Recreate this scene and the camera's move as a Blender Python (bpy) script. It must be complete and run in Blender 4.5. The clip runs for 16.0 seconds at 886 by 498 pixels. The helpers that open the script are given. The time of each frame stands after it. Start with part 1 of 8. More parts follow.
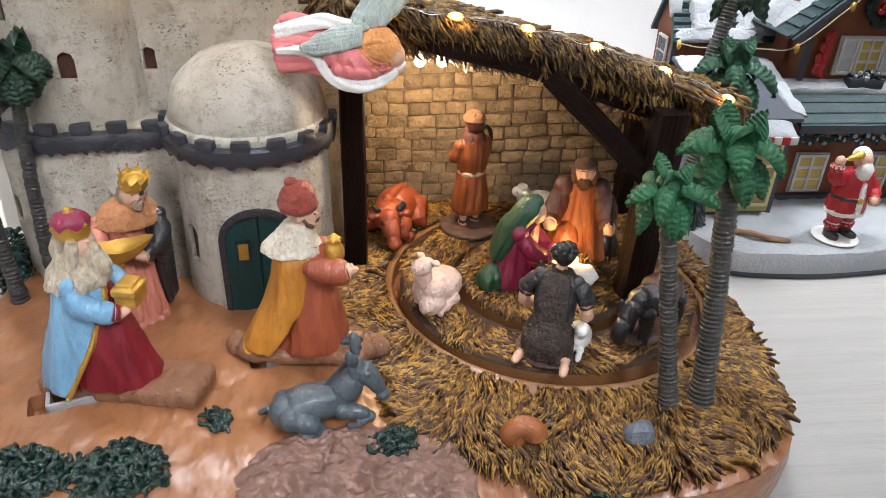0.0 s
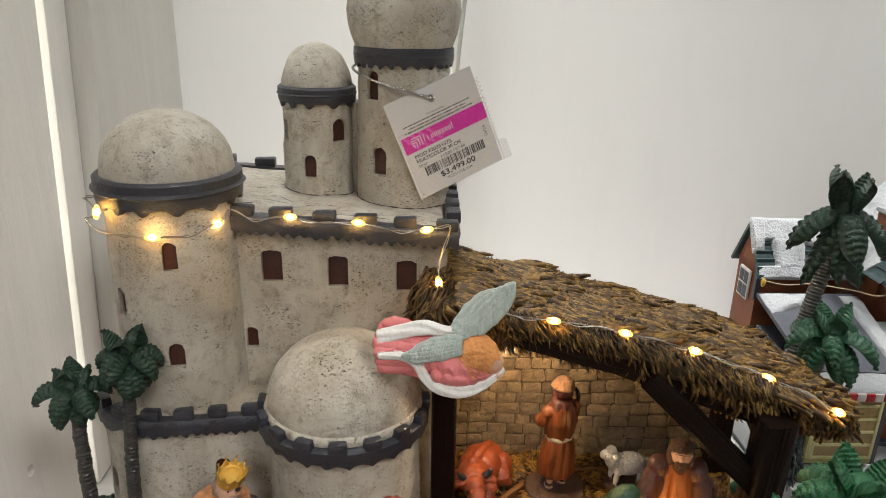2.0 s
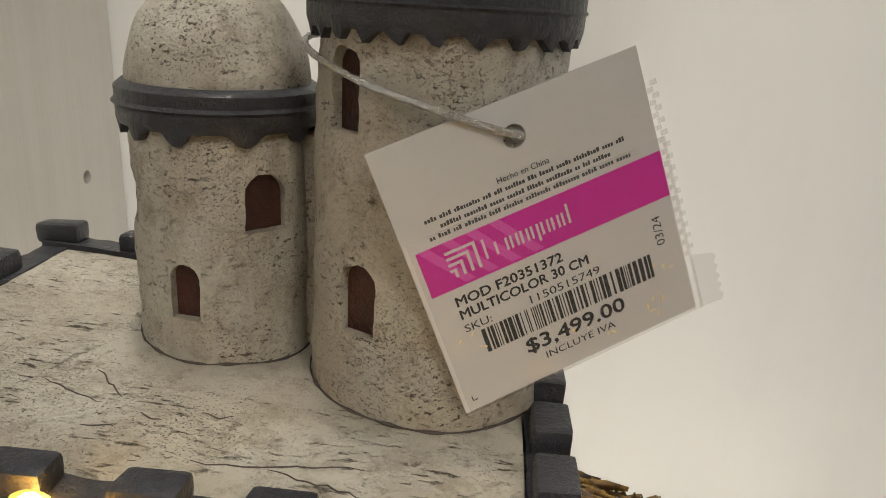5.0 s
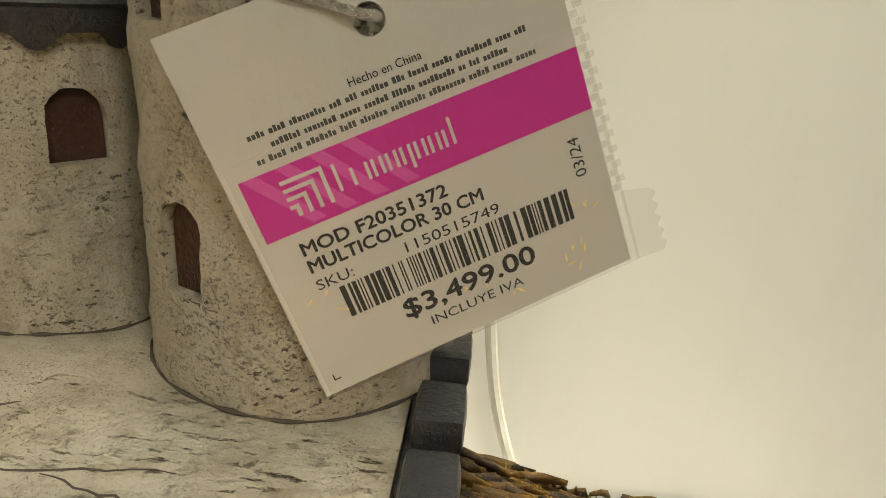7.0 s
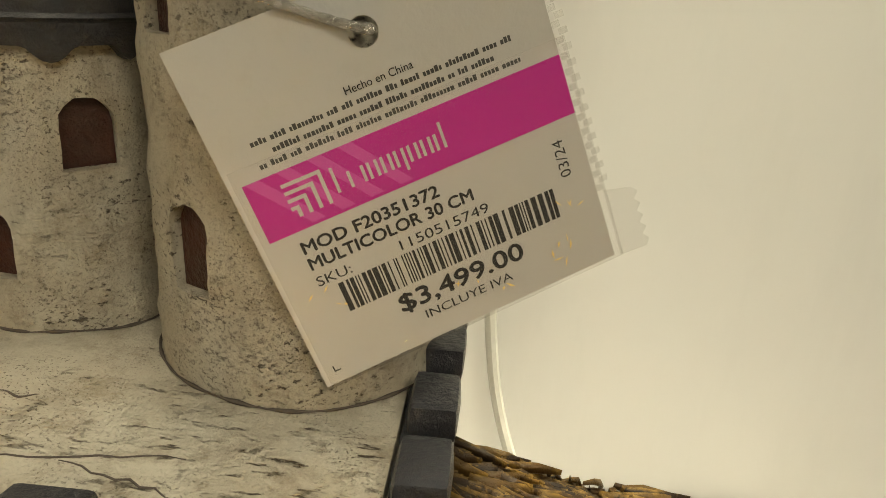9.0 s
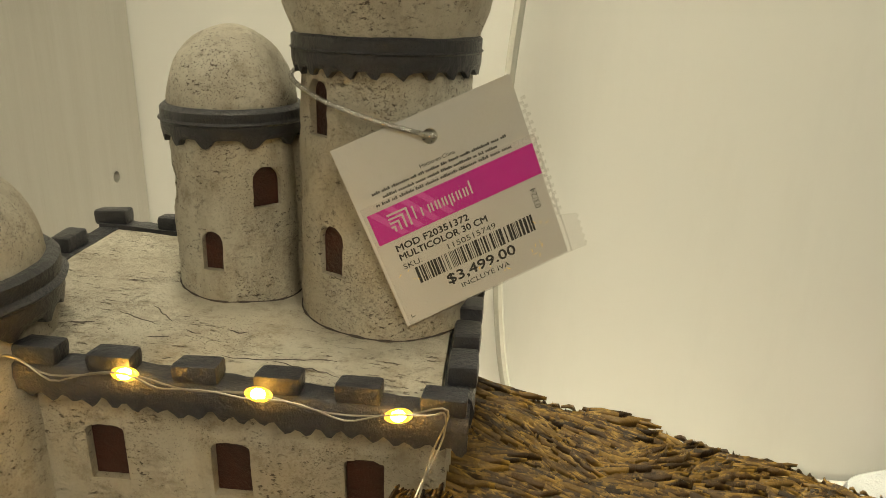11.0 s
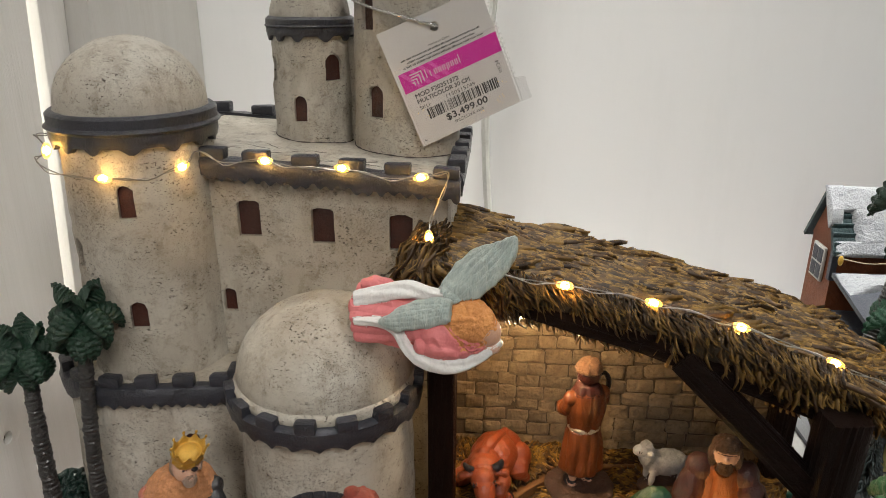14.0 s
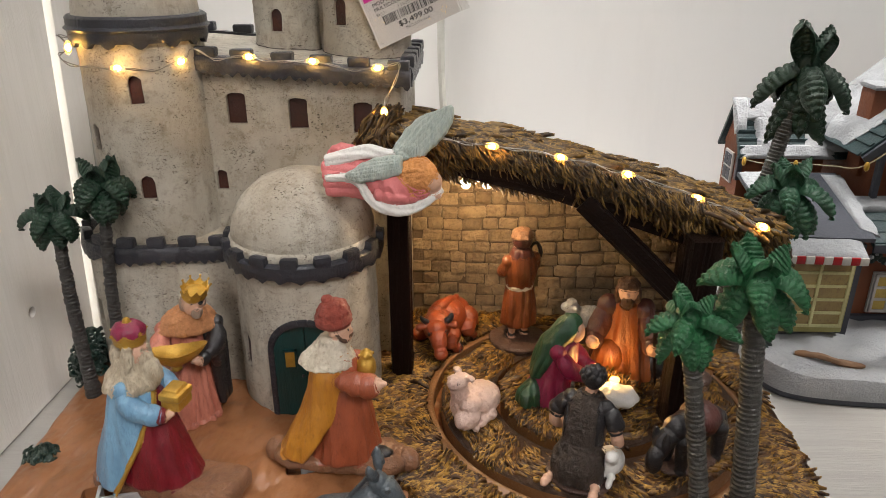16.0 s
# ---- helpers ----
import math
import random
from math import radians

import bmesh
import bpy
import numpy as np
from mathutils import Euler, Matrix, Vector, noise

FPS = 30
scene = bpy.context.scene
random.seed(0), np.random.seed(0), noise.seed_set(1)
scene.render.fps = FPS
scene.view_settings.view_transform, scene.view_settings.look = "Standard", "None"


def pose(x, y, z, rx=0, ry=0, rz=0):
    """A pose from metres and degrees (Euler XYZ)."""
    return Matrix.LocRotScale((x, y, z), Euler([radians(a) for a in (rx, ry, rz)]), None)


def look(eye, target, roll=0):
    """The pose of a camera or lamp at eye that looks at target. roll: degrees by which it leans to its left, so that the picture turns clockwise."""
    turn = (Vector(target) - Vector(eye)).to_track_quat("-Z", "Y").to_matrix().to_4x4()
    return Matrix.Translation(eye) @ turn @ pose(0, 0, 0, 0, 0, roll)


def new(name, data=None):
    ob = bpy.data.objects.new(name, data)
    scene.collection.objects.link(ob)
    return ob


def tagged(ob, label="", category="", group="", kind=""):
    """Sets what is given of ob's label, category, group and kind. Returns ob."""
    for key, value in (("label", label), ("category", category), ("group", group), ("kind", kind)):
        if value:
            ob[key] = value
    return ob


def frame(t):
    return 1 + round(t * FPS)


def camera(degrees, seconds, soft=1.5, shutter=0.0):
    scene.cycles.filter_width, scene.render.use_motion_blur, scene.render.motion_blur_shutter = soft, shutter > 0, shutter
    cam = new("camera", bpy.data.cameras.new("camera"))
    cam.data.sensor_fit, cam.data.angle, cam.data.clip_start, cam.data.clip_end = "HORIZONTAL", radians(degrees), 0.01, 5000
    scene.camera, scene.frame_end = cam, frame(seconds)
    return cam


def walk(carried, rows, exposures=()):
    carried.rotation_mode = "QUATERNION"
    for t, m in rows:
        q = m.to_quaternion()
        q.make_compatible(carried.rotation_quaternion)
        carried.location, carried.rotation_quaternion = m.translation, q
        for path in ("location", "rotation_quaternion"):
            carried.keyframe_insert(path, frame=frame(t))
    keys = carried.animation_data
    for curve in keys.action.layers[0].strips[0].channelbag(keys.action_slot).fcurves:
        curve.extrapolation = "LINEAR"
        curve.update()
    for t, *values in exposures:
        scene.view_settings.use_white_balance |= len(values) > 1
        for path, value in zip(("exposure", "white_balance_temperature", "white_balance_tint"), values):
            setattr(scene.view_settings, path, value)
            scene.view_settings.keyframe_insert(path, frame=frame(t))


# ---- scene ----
cam = camera(63.8, 16.0, soft=0.8)
METRES, EYE, TILT, LEAN, TURN = 0.62, 0.217, -30.0, -2.0, -6.0
ROWS = [
    (0.0, 0.0, 0.0, 0.0, 0.0, 0.0, -0.0),
    (0.5, 0.0017, -0.0183, 0.018, 0.95, 1.63, -0.18),
    (1.0, -0.0134, -0.0325, 0.037, 2.01, 4.16, -0.51),
    (1.5, -0.0233, -0.0281, 0.0663, 3.22, 7.19, -0.98),
    (2.0, -0.0253, -0.0114, 0.103, 4.42, 10.59, -1.68),
    (2.5, -0.0496, 0.0537, 0.1537, 6.06, 14.71, -3.05),
    (3.0, -0.0565, 0.1421, 0.1916, 8.5, 16.22, -5.36),
    (5.5, -0.0597, 0.3143, 0.2402, 8.69, 9.81, -6.56),
    (6.0, -0.0538, 0.3321, 0.2406, 8.57, 9.5, -6.56),
    (6.5, -0.0403, 0.3461, 0.2416, 8.52, 9.18, -6.53),
    (7.0, -0.04, 0.3481, 0.2425, 8.47, 9.05, -6.39),
    (7.5, -0.0405, 0.3524, 0.2419, 8.52, 8.98, -6.23),
    (8.0, -0.0402, 0.352, 0.2419, 8.62, 8.99, -6.12),
    (10.5, -0.0251, 0.2656, 0.2264, 9.17, 9.84, -5.43),
    (11.0, -0.0235, 0.222, 0.2144, 9.51, 10.4, -5.18),
    (11.5, -0.019, 0.1849, 0.1959, 9.99, 10.76, -4.86),
    (12.0, -0.0077, 0.1497, 0.1762, 10.15, 10.92, -4.45),
    (12.5, -0.0109, 0.1194, 0.153, 10.12, 11.04, -4.15),
    (13.0, -0.0096, 0.0982, 0.135, 10.01, 10.82, -4.08),
    (13.5, 0.0057, 0.0855, 0.1153, 9.86, 10.28, -3.96),
    (14.0, 0.011, 0.0667, 0.0965, 9.8, 9.51, -3.76),
    (14.5, 0.023, 0.0458, 0.0772, 9.76, 8.79, -3.53),
    (15.0, 0.0271, 0.0207, 0.0529, 9.46, 8.17, -3.12),
    (15.5, 0.033, -0.0026, 0.0428, 8.74, 7.69, -2.68),
    (16.0, 0.0432, -0.0156, 0.0157, 7.88, 7.32, -2.29),
]
from mathutils.bvhtree import BVHTree

EXPOSURES = [
    (0.0, 0.40, 5950, 11), (1.0, 0.28, 5700, 11), (1.6, -0.08, 6000, 10), (2.1, -0.30, 6900, 8), (2.5, -0.68, 9000, 1),
    (3.2, -0.70, 10100, -3), (5.3, -0.50, 6900, 9), (6.1, -0.50, 6900, 9), (6.8, -0.46, 8200, 1), (8.2, -0.46, 8400, 1), (10.3, -0.50, 9300, -1), (12.6, -0.56, 9300, -2), (13.4, -0.36, 7500, 5),
    (13.9, -0.34, 6550, 9), (16.0, -0.20, 6650, 12),
]
walk(cam, [(t, pose(0, 0, EYE, TILT, LEAN, TURN) @ pose(METRES * x, METRES * y, METRES * z, 90 + pitch, roll, yaw)) for t, x, y, z, yaw, pitch, roll in ROWS], EXPOSURES)

# ---- light: a white shop room, with unseen area lamps added ----
world = bpy.data.worlds.new("world")
scene.world = world
world.use_nodes = True
world.node_tree.nodes["Background"].inputs[0].default_value = (0.9, 0.95, 1.0, 1)
world.node_tree.nodes["Background"].inputs[1].default_value = 0.045


def area_lamp(name, eye, target, w, h, watts, colour, spread=180):
    data = bpy.data.lights.new(name, "AREA")
    data.shape, data.size, data.size_y, data.energy, data.color, data.spread = "RECTANGLE", w, h, watts, colour, radians(spread)
    ob = new(name, data)
    ob.matrix_world = look(eye, target)
    return ob


# unseen lamps added to brighten the back wall, then one overhead and two in front
area_lamp("wall_wash_lamp", (0.75, 0.46, 1.15), (0.55, 0.62, 0.38), 0.5, 0.10, 2.5, (1.0, 0.985, 0.95), 46)
area_lamp("wall_wash_lamp", (-0.10, 0.46, 1.25), (0.18, 0.62, 0.15), 0.30, 0.12, 1.9, (1.0, 0.985, 0.95), 60)
# narrow beam added to lift the wall without lighting the castle roof
area_lamp("shelf_downlight", (-0.01, 0.485, 1.55), (-0.01, 0.580, 0.10), 0.36, 0.05, 1.5, (1.0, 0.985, 0.95), 17)
# general overhead light, added out of view
area_lamp("ceiling_panel_lamp", (-0.10, 0.10, 1.60), (-0.05, 0.28, 0.0), 0.8, 0.35, 0.46, (1.0, 0.97, 0.94), 76)
# fills added behind the camera to brighten the left board and castle front
area_lamp("aisle_panel_lamp", (0.80, -0.90, 1.45), (-0.20, 0.05, 0.12), 0.5, 0.4, 1.40, (1.0, 0.97, 0.94), 38)
area_lamp("aisle_panel_lamp", (-0.25, -0.45, 0.58), (-0.13, 0.27, 0.04), 0.35, 0.25, 0.45, (1.0, 0.97, 0.94), 46)


def point_lamp(name, place, watts, colour, radius):
    data = bpy.data.lights.new(name, "POINT")
    data.energy, data.color, data.shadow_soft_size = watts, colour, radius
    ob = new(name, data)
    ob.location = place
    return ob


point_lamp("stable_bulb_lamp", (0.031, 0.318, 0.124), 0.28, (1.0, 0.72, 0.40), 0.004)
point_lamp("crib_lamp", (0.0905, 0.2695, 0.0580), 0.028, (1.0, 0.6, 0.18), 0.003)


# ---- materials ----
def nodes_of(name):
    m = bpy.data.materials.new(name)
    m.use_nodes = True
    return m, m.node_tree.nodes, m.node_tree.links, m.node_tree.nodes["Principled BSDF"]


def ramp(n, l, src, stops):
    r = n.new("ShaderNodeValToRGB")
    while len(r.color_ramp.elements) < len(stops):
        r.color_ramp.elements.new(0.5)
    for e, (p, c) in zip(r.color_ramp.elements, stops):
        e.position = p
        e.color = (*c, 1) if len(c) == 3 else c
    l.new(src, r.inputs[0])
    return r.outputs[0]


def coords(n, l, stretch=(1, 1, 1)):
    tc, mp, oi, ad = n.new("ShaderNodeTexCoord"), n.new("ShaderNodeMapping"), n.new("ShaderNodeObjectInfo"), n.new("ShaderNodeVectorMath")
    ad.operation = "MULTIPLY_ADD"
    ad.inputs[1].default_value = (7.3, 3.1, 5.7)
    l.new(oi.outputs["Random"], ad.inputs[0])
    l.new(tc.outputs["Object"], ad.inputs[2])
    mp.inputs["Scale"].default_value = stretch
    l.new(ad.outputs[0], mp.inputs[0])
    return mp.outputs[0]


def noise_tex(n, l, vec, scale, detail=4, rough=0.6):
    t = n.new("ShaderNodeTexNoise")
    t.inputs["Scale"].default_value, t.inputs["Detail"].default_value, t.inputs["Roughness"].default_value = scale, detail, rough
    l.new(vec, t.inputs["Vector"])
    return t.outputs["Fac"]


def blend(n, l, fac, a, b, mode="MIX"):
    x = n.new("ShaderNodeMix")
    x.data_type, x.blend_type = "RGBA", mode
    for s, v in ((0, fac), (6, a), (7, b)):
        if isinstance(v, (int, float)):
            x.inputs[s].default_value = v
        elif isinstance(v, tuple):
            x.inputs[s].default_value = (*v, 1)
        else:
            l.new(v, x.inputs[s])
    return x.outputs[2]


def relief(n, l, bsdf, height, dist, strength=0.6):
    b = n.new("ShaderNodeBump")
    b.inputs["Strength"].default_value, b.inputs["Distance"].default_value = strength, dist * 3.0
    l.new(height, b.inputs["Height"])
    l.new(b.outputs[0], bsdf.inputs["Normal"])


def paint(name, colour, dark=None, rough=0.5, metal=0.0, big=60, fine=500, amount=0.5, bump=0.0004, stretch=(1, 1, 1), vary=0.0, coat=0.0, island=0.0, brushed=0.0):
    """A painted surface with broad and fine variation, wear and relief."""
    m, n, l, p = nodes_of(name)
    dark = dark or tuple(c * 0.45 for c in colour)
    v = coords(n, l, stretch)
    a, b = noise_tex(n, l, v, big, 5), noise_tex(n, l, v, fine, 5, 0.7)
    c1 = blend(n, l, ramp(n, l, a, [(0.35, (0, 0, 0)), (0.75, (amount,) * 3)]), colour, dark)
    c2 = blend(n, l, ramp(n, l, b, [(0.52, (0, 0, 0)), (0.72, (amount,) * 3)]), c1, dark)
    for src, k in (("object", vary), ("island", island)):
        if k:
            o = n.new("ShaderNodeObjectInfo").outputs["Random"] if src == "object" else n.new("ShaderNodeNewGeometry").outputs["Random Per Island"]
            h = n.new("ShaderNodeHueSaturation")
            mr = n.new("ShaderNodeMapRange")
            mr.inputs[3].default_value, mr.inputs[4].default_value = 1 - k, 1 + k
            l.new(o, mr.inputs[0])
            l.new(mr.outputs[0], h.inputs["Value"])
            l.new(c2, h.inputs["Color"])
            c2 = h.outputs[0]
    l.new(c2, p.inputs["Base Color"])
    p.inputs["Roughness"].default_value, p.inputs["Metallic"].default_value = rough, metal
    p.inputs["Coat Weight"].default_value, p.inputs["Coat Roughness"].default_value = coat, 0.25
    height = blend(n, l, 0.5, a, b)
    if brushed:
        height = blend(n, l, 0.12, noise_tex(n, l, v, brushed, 2, 0.5), height)
    relief(n, l, p, height, bump, 0.8)
    return m


def glow(name, colour, strength):
    m, n, l, p = nodes_of(name)
    p.inputs["Base Color"].default_value = (*colour, 1)
    p.inputs["Emission Color"].default_value = (*colour, 1)
    p.inputs["Emission Strength"].default_value = strength
    return m


def stucco(name, pit_stretch, pit_scale, clean):
    """Off-white resin stucco: fine dark pits gathered in patches, brushed lines, faint brown wash."""
    m, n, l, p = nodes_of(name)
    v = coords(n, l)
    broad, patch, mid = noise_tex(n, l, v, 26, 3), noise_tex(n, l, v, 70, 8, 0.78), noise_tex(n, l, v, 170, 7, 0.75)
    pits = noise_tex(n, l, coords(n, l, pit_stretch), pit_scale, 4, 0.62)
    wash = noise_tex(n, l, coords(n, l, (1, 1, 0.22)), 120, 6, 0.7)
    lines = noise_tex(n, l, coords(n, l, (1, 1, 2.2)), 300, 6, 0.75)

    def times(a, b):
        q = n.new("ShaderNodeMath")
        q.operation = "MULTIPLY"
        l.new(a, q.inputs[0])
        l.new(b, q.inputs[1])
        return q.outputs[0]

    base = ramp(n, l, broad, [(0.3, (0.47, 0.415, 0.33)), (0.7, (0.70, 0.665, 0.58))])
    base = blend(n, l, ramp(n, l, wash, [(0.50, (0, 0, 0)), (0.72, (0.55, 0.55, 0.55))]), base, (0.33, 0.27, 0.20))
    base = blend(n, l, ramp(n, l, mid, [(0.51, (0, 0, 0)), (0.70, (0.70, 0.70, 0.70))]), base, (0.25, 0.185, 0.115))
    where = ramp(n, l, patch, [(0.48, (clean,) * 3), (0.57, (1, 1, 1))])
    specks = times(ramp(n, l, pits, [(0.575, (0, 0, 0)), (0.64, (0.9, 0.9, 0.9))]), where)
    brushed = times(ramp(n, l, lines, [(0.60, (0, 0, 0)), (0.68, (0.7, 0.7, 0.7))]), ramp(n, l, broad, [(0.46, (0, 0, 0)), (0.62, (0.8, 0.8, 0.8))]))
    dots = times(ramp(n, l, noise_tex(n, l, v, 2300, 3, 0.6), [(0.585, (0, 0, 0)), (0.64, (0.75, 0.75, 0.75))]), ramp(n, l, noise_tex(n, l, v, 45, 6, 0.75), [(0.47, (0.05, 0.05, 0.05)), (0.60, (1, 1, 1))]))
    mask = blend(n, l, 1.0, blend(n, l, 1.0, specks, brushed, "LIGHTEN"), dots, "LIGHTEN")
    l.new(blend(n, l, mask, base, (0.060, 0.040, 0.026)), p.inputs["Base Color"])
    p.inputs["Roughness"].default_value = 0.46
    inv = n.new("ShaderNodeMath")
    inv.operation = "SUBTRACT"
    l.new(blend(n, l, 0.12, mid, lines), inv.inputs[0])
    l.new(mask, inv.inputs[1])
    relief(n, l, p, inv.outputs[0], 0.0010, 0.9)
    return m


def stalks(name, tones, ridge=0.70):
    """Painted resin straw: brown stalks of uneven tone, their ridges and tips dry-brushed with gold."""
    m, n, l, p = nodes_of(name)
    v = coords(n, l)
    uv = n.new("ShaderNodeUVMap")
    uv.uv_map = "stalk"
    sep = n.new("ShaderNodeSeparateXYZ")
    l.new(uv.outputs[0], sep.inputs[0])
    isl = n.new("ShaderNodeNewGeometry").outputs["Random Per Island"]
    c = ramp(n, l, isl, [(0.05, tones[0]), (0.6, tones[1]), (1.0, tuple(0.5 * (a + b) for a, b in zip(tones[1], tones[2])))])
    c = blend(n, l, ramp(n, l, noise_tex(n, l, v, 110, 4), [(0.45, (0, 0, 0)), (0.70, (0.75, 0.75, 0.75))]), c, tones[0])

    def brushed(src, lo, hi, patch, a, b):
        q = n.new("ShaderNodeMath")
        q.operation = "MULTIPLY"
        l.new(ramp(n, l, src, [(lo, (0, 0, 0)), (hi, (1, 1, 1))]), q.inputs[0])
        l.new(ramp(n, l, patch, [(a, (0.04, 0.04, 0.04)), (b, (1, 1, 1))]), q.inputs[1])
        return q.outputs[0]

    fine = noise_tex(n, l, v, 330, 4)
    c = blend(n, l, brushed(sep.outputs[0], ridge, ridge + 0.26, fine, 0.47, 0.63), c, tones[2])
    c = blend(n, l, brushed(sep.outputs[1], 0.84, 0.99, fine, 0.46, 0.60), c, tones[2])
    l.new(c, p.inputs["Base Color"])
    p.inputs["Roughness"].default_value = 0.36
    p.inputs["Specular IOR Level"].default_value = 0.35
    relief(n, l, p, noise_tex(n, l, v, 1500, 3), 0.0002, 0.6)
    return m


STUCCO = stucco("cream_stucco", (0.8, 0.8, 1.35), 1050, 0.05)
SLABSTUCCO = stucco("trowelled_stucco", (0.45, 1.6, 1), 620, 0.0)
SLATE = paint("slate_blue_paint", (0.030, 0.032, 0.043), (0.009, 0.010, 0.013), 0.30, 0, 90, 600, 0.7, 0.0008, coat=0.12)
PANE = paint("red_brown_pane", (0.060, 0.016, 0.009), (0.020, 0.006, 0.004), 0.28, 0, 160, 700, 0.7, 0.0005, vary=0.25)
DOORGREEN = paint("dark_green_paint", (0.005, 0.046, 0.046), (0.003, 0.02, 0.02), 0.35, 0, 150, 700, 0.5, 0.0003, (3, 1, 0.3))
GOLD = paint("gold_paint", (0.62, 0.38, 0.07), (0.25, 0.13, 0.02), 0.35, 0.6, 200, 900, 0.5, 0.0003)
TERRA = paint("terracotta_ground", (0.33, 0.142, 0.058), (0.18, 0.070, 0.028), 0.32, 0, 55, 330, 0.75, 0.0018, (0.7, 0.4, 1), coat=0.40, brushed=150)
ROCK = paint("brown_rock", (0.25, 0.135, 0.095), (0.10, 0.05, 0.037), 0.28, 0, 120, 500, 0.8, 0.0012, coat=0.5)
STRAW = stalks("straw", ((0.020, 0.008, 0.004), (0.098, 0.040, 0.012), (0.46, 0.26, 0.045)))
STRAWBED = paint("straw_bed", (0.050, 0.021, 0.008), (0.018, 0.008, 0.004), 0.5, 0, 160, 700, 0.8, 0.0015)
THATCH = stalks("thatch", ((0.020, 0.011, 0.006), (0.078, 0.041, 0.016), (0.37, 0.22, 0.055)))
THATCHBED = paint("thatch_bed", (0.06, 0.038, 0.017), (0.02, 0.013, 0.008), 0.6, 0, 120, 700, 0.8, 0.0012)
DARKWOOD = paint("dark_stained_wood", (0.014, 0.006, 0.0042), (0.006, 0.0032, 0.0025), 0.42, 0, 260, 900, 0.8, 0.0012, (3, 3, 0.22))
DARKBEAM = paint("dark_stained_beam", (0.014, 0.006, 0.0042), (0.006, 0.0032, 0.0025), 0.42, 0, 260, 900, 0.8, 0.0012, (0.3, 3, 3))
DARKBEAM.node_tree.nodes["Principled BSDF"].inputs["Specular IOR Level"].default_value = 0.12
DARKWOOD.node_tree.nodes["Principled BSDF"].inputs["Specular IOR Level"].default_value = 0.12
STONE = paint("sandstone", (0.33, 0.24, 0.145), (0.13, 0.085, 0.052), 0.38, 0, 130, 420, 0.9, 0.0028, vary=0.22)
MORTAR = paint("mortar", (0.12, 0.082, 0.05), (0.055, 0.036, 0.022), 0.7, 0, 200, 800, 0.7, 0.0008)
TRUNK = paint("palm_bark", (0.080, 0.078, 0.070), (0.020, 0.018, 0.016), 0.38, 0, 220, 900, 0.8, 0.0009, coat=0.25)
DARKBARK = paint("dark_palm_bark", (0.038, 0.036, 0.034), (0.010, 0.009, 0.009), 0.34, 0, 220, 900, 0.8, 0.0009, coat=0.35)
LEAF = paint("palm_leaf_green", (0.016, 0.125, 0.042), (0.005, 0.04, 0.018), 0.38, 0, 160, 700, 0.6, 0.0006, coat=0.1)
LEAFMID = paint("mid_palm_leaf", (0.012, 0.078, 0.034), (0.004, 0.024, 0.012), 0.38, 0, 160, 700, 0.6, 0.0006, coat=0.1)
LEAFDARK = paint("dark_palm_leaf", (0.008, 0.036, 0.018), (0.002, 0.010, 0.006), 0.38, 0, 160, 700, 0.6, 0.0006, coat=0.1)
BUSH = paint("bush_green", (0.009, 0.034, 0.024), (0.002, 0.009, 0.008), 0.18, 0, 250, 900, 0.6, 0.0006, coat=0.5)
# the white laminate again, greyer: the rear board's shade put into its colour
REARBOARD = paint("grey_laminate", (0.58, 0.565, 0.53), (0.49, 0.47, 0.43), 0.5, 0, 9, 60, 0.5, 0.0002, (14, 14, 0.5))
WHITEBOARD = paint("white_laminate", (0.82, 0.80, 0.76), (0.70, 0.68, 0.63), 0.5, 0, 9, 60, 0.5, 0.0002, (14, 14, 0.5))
TABLETOP = paint("pale_wood_laminate", (0.36, 0.35, 0.33), (0.28, 0.27, 0.25), 0.42, 0, 10, 60, 0.7, 0.0002, (0.5, 14, 14))
# dark brown that paints the shade inside the peg holes
HOLESHADE = paint("bare_chipboard", (0.085, 0.055, 0.035), (0.035, 0.022, 0.015), 0.8, 0, 300, 1200, 0.7, 0.0006)
BACKWALL = paint("white_wall_paint", (0.84, 0.84, 0.83), (0.78, 0.78, 0.77), 0.6, 0, 2, 30, 0.4, 0.0001, (1, 1, 0.2))


# ---- shape helpers ----
WORLDS = {}


def thing(name, label, category, at=(0, 0, 0), turn=0, group="", kind="", m=None):
    """An Empty at a thing's base."""
    ob = new(name)
    ob.empty_display_size = 0.01
    ob.matrix_basis = m or pose(*at, 0, 0, turn)
    WORLDS[ob] = ob.matrix_basis.copy()
    return tagged(ob, label, category, group, kind)


def part(name, bm, material, parent=None, label="", smooth=True, local=False, kind=""):
    """Links a bmesh, given in world places (or its thing's own, if local), as one mesh object."""
    root = parent
    while root is not None and root.parent is not None:
        root = root.parent
    if root is not None and not local:
        bm.transform(WORLDS[root].inverted())
    me = bpy.data.meshes.new(name)
    bm.to_mesh(me)
    bm.free()
    for m in material if isinstance(material, (list, tuple)) else [material]:
        me.materials.append(m)
    if smooth:
        me.polygons.foreach_set("use_smooth", [True] * len(me.polygons))
        me.set_sharp_from_angle(angle=radians(42))
    ob = new(name, me)
    ob.parent = parent
    return tagged(ob, label, kind=kind)


def whole(name, bm, material, label, category, group="", kind="", smooth=True):
    """A thing that is one mesh, with its origin at its base."""
    xs, ys, zs = zip(*[v.co for v in bm.verts])
    o = Vector(((min(xs) + max(xs)) / 2, (min(ys) + max(ys)) / 2, min(zs)))
    bmesh.ops.translate(bm, verts=bm.verts, vec=-o)
    ob = part(name, bm, material, None, "", smooth)
    ob.location = o
    return tagged(ob, label, category, group, kind)


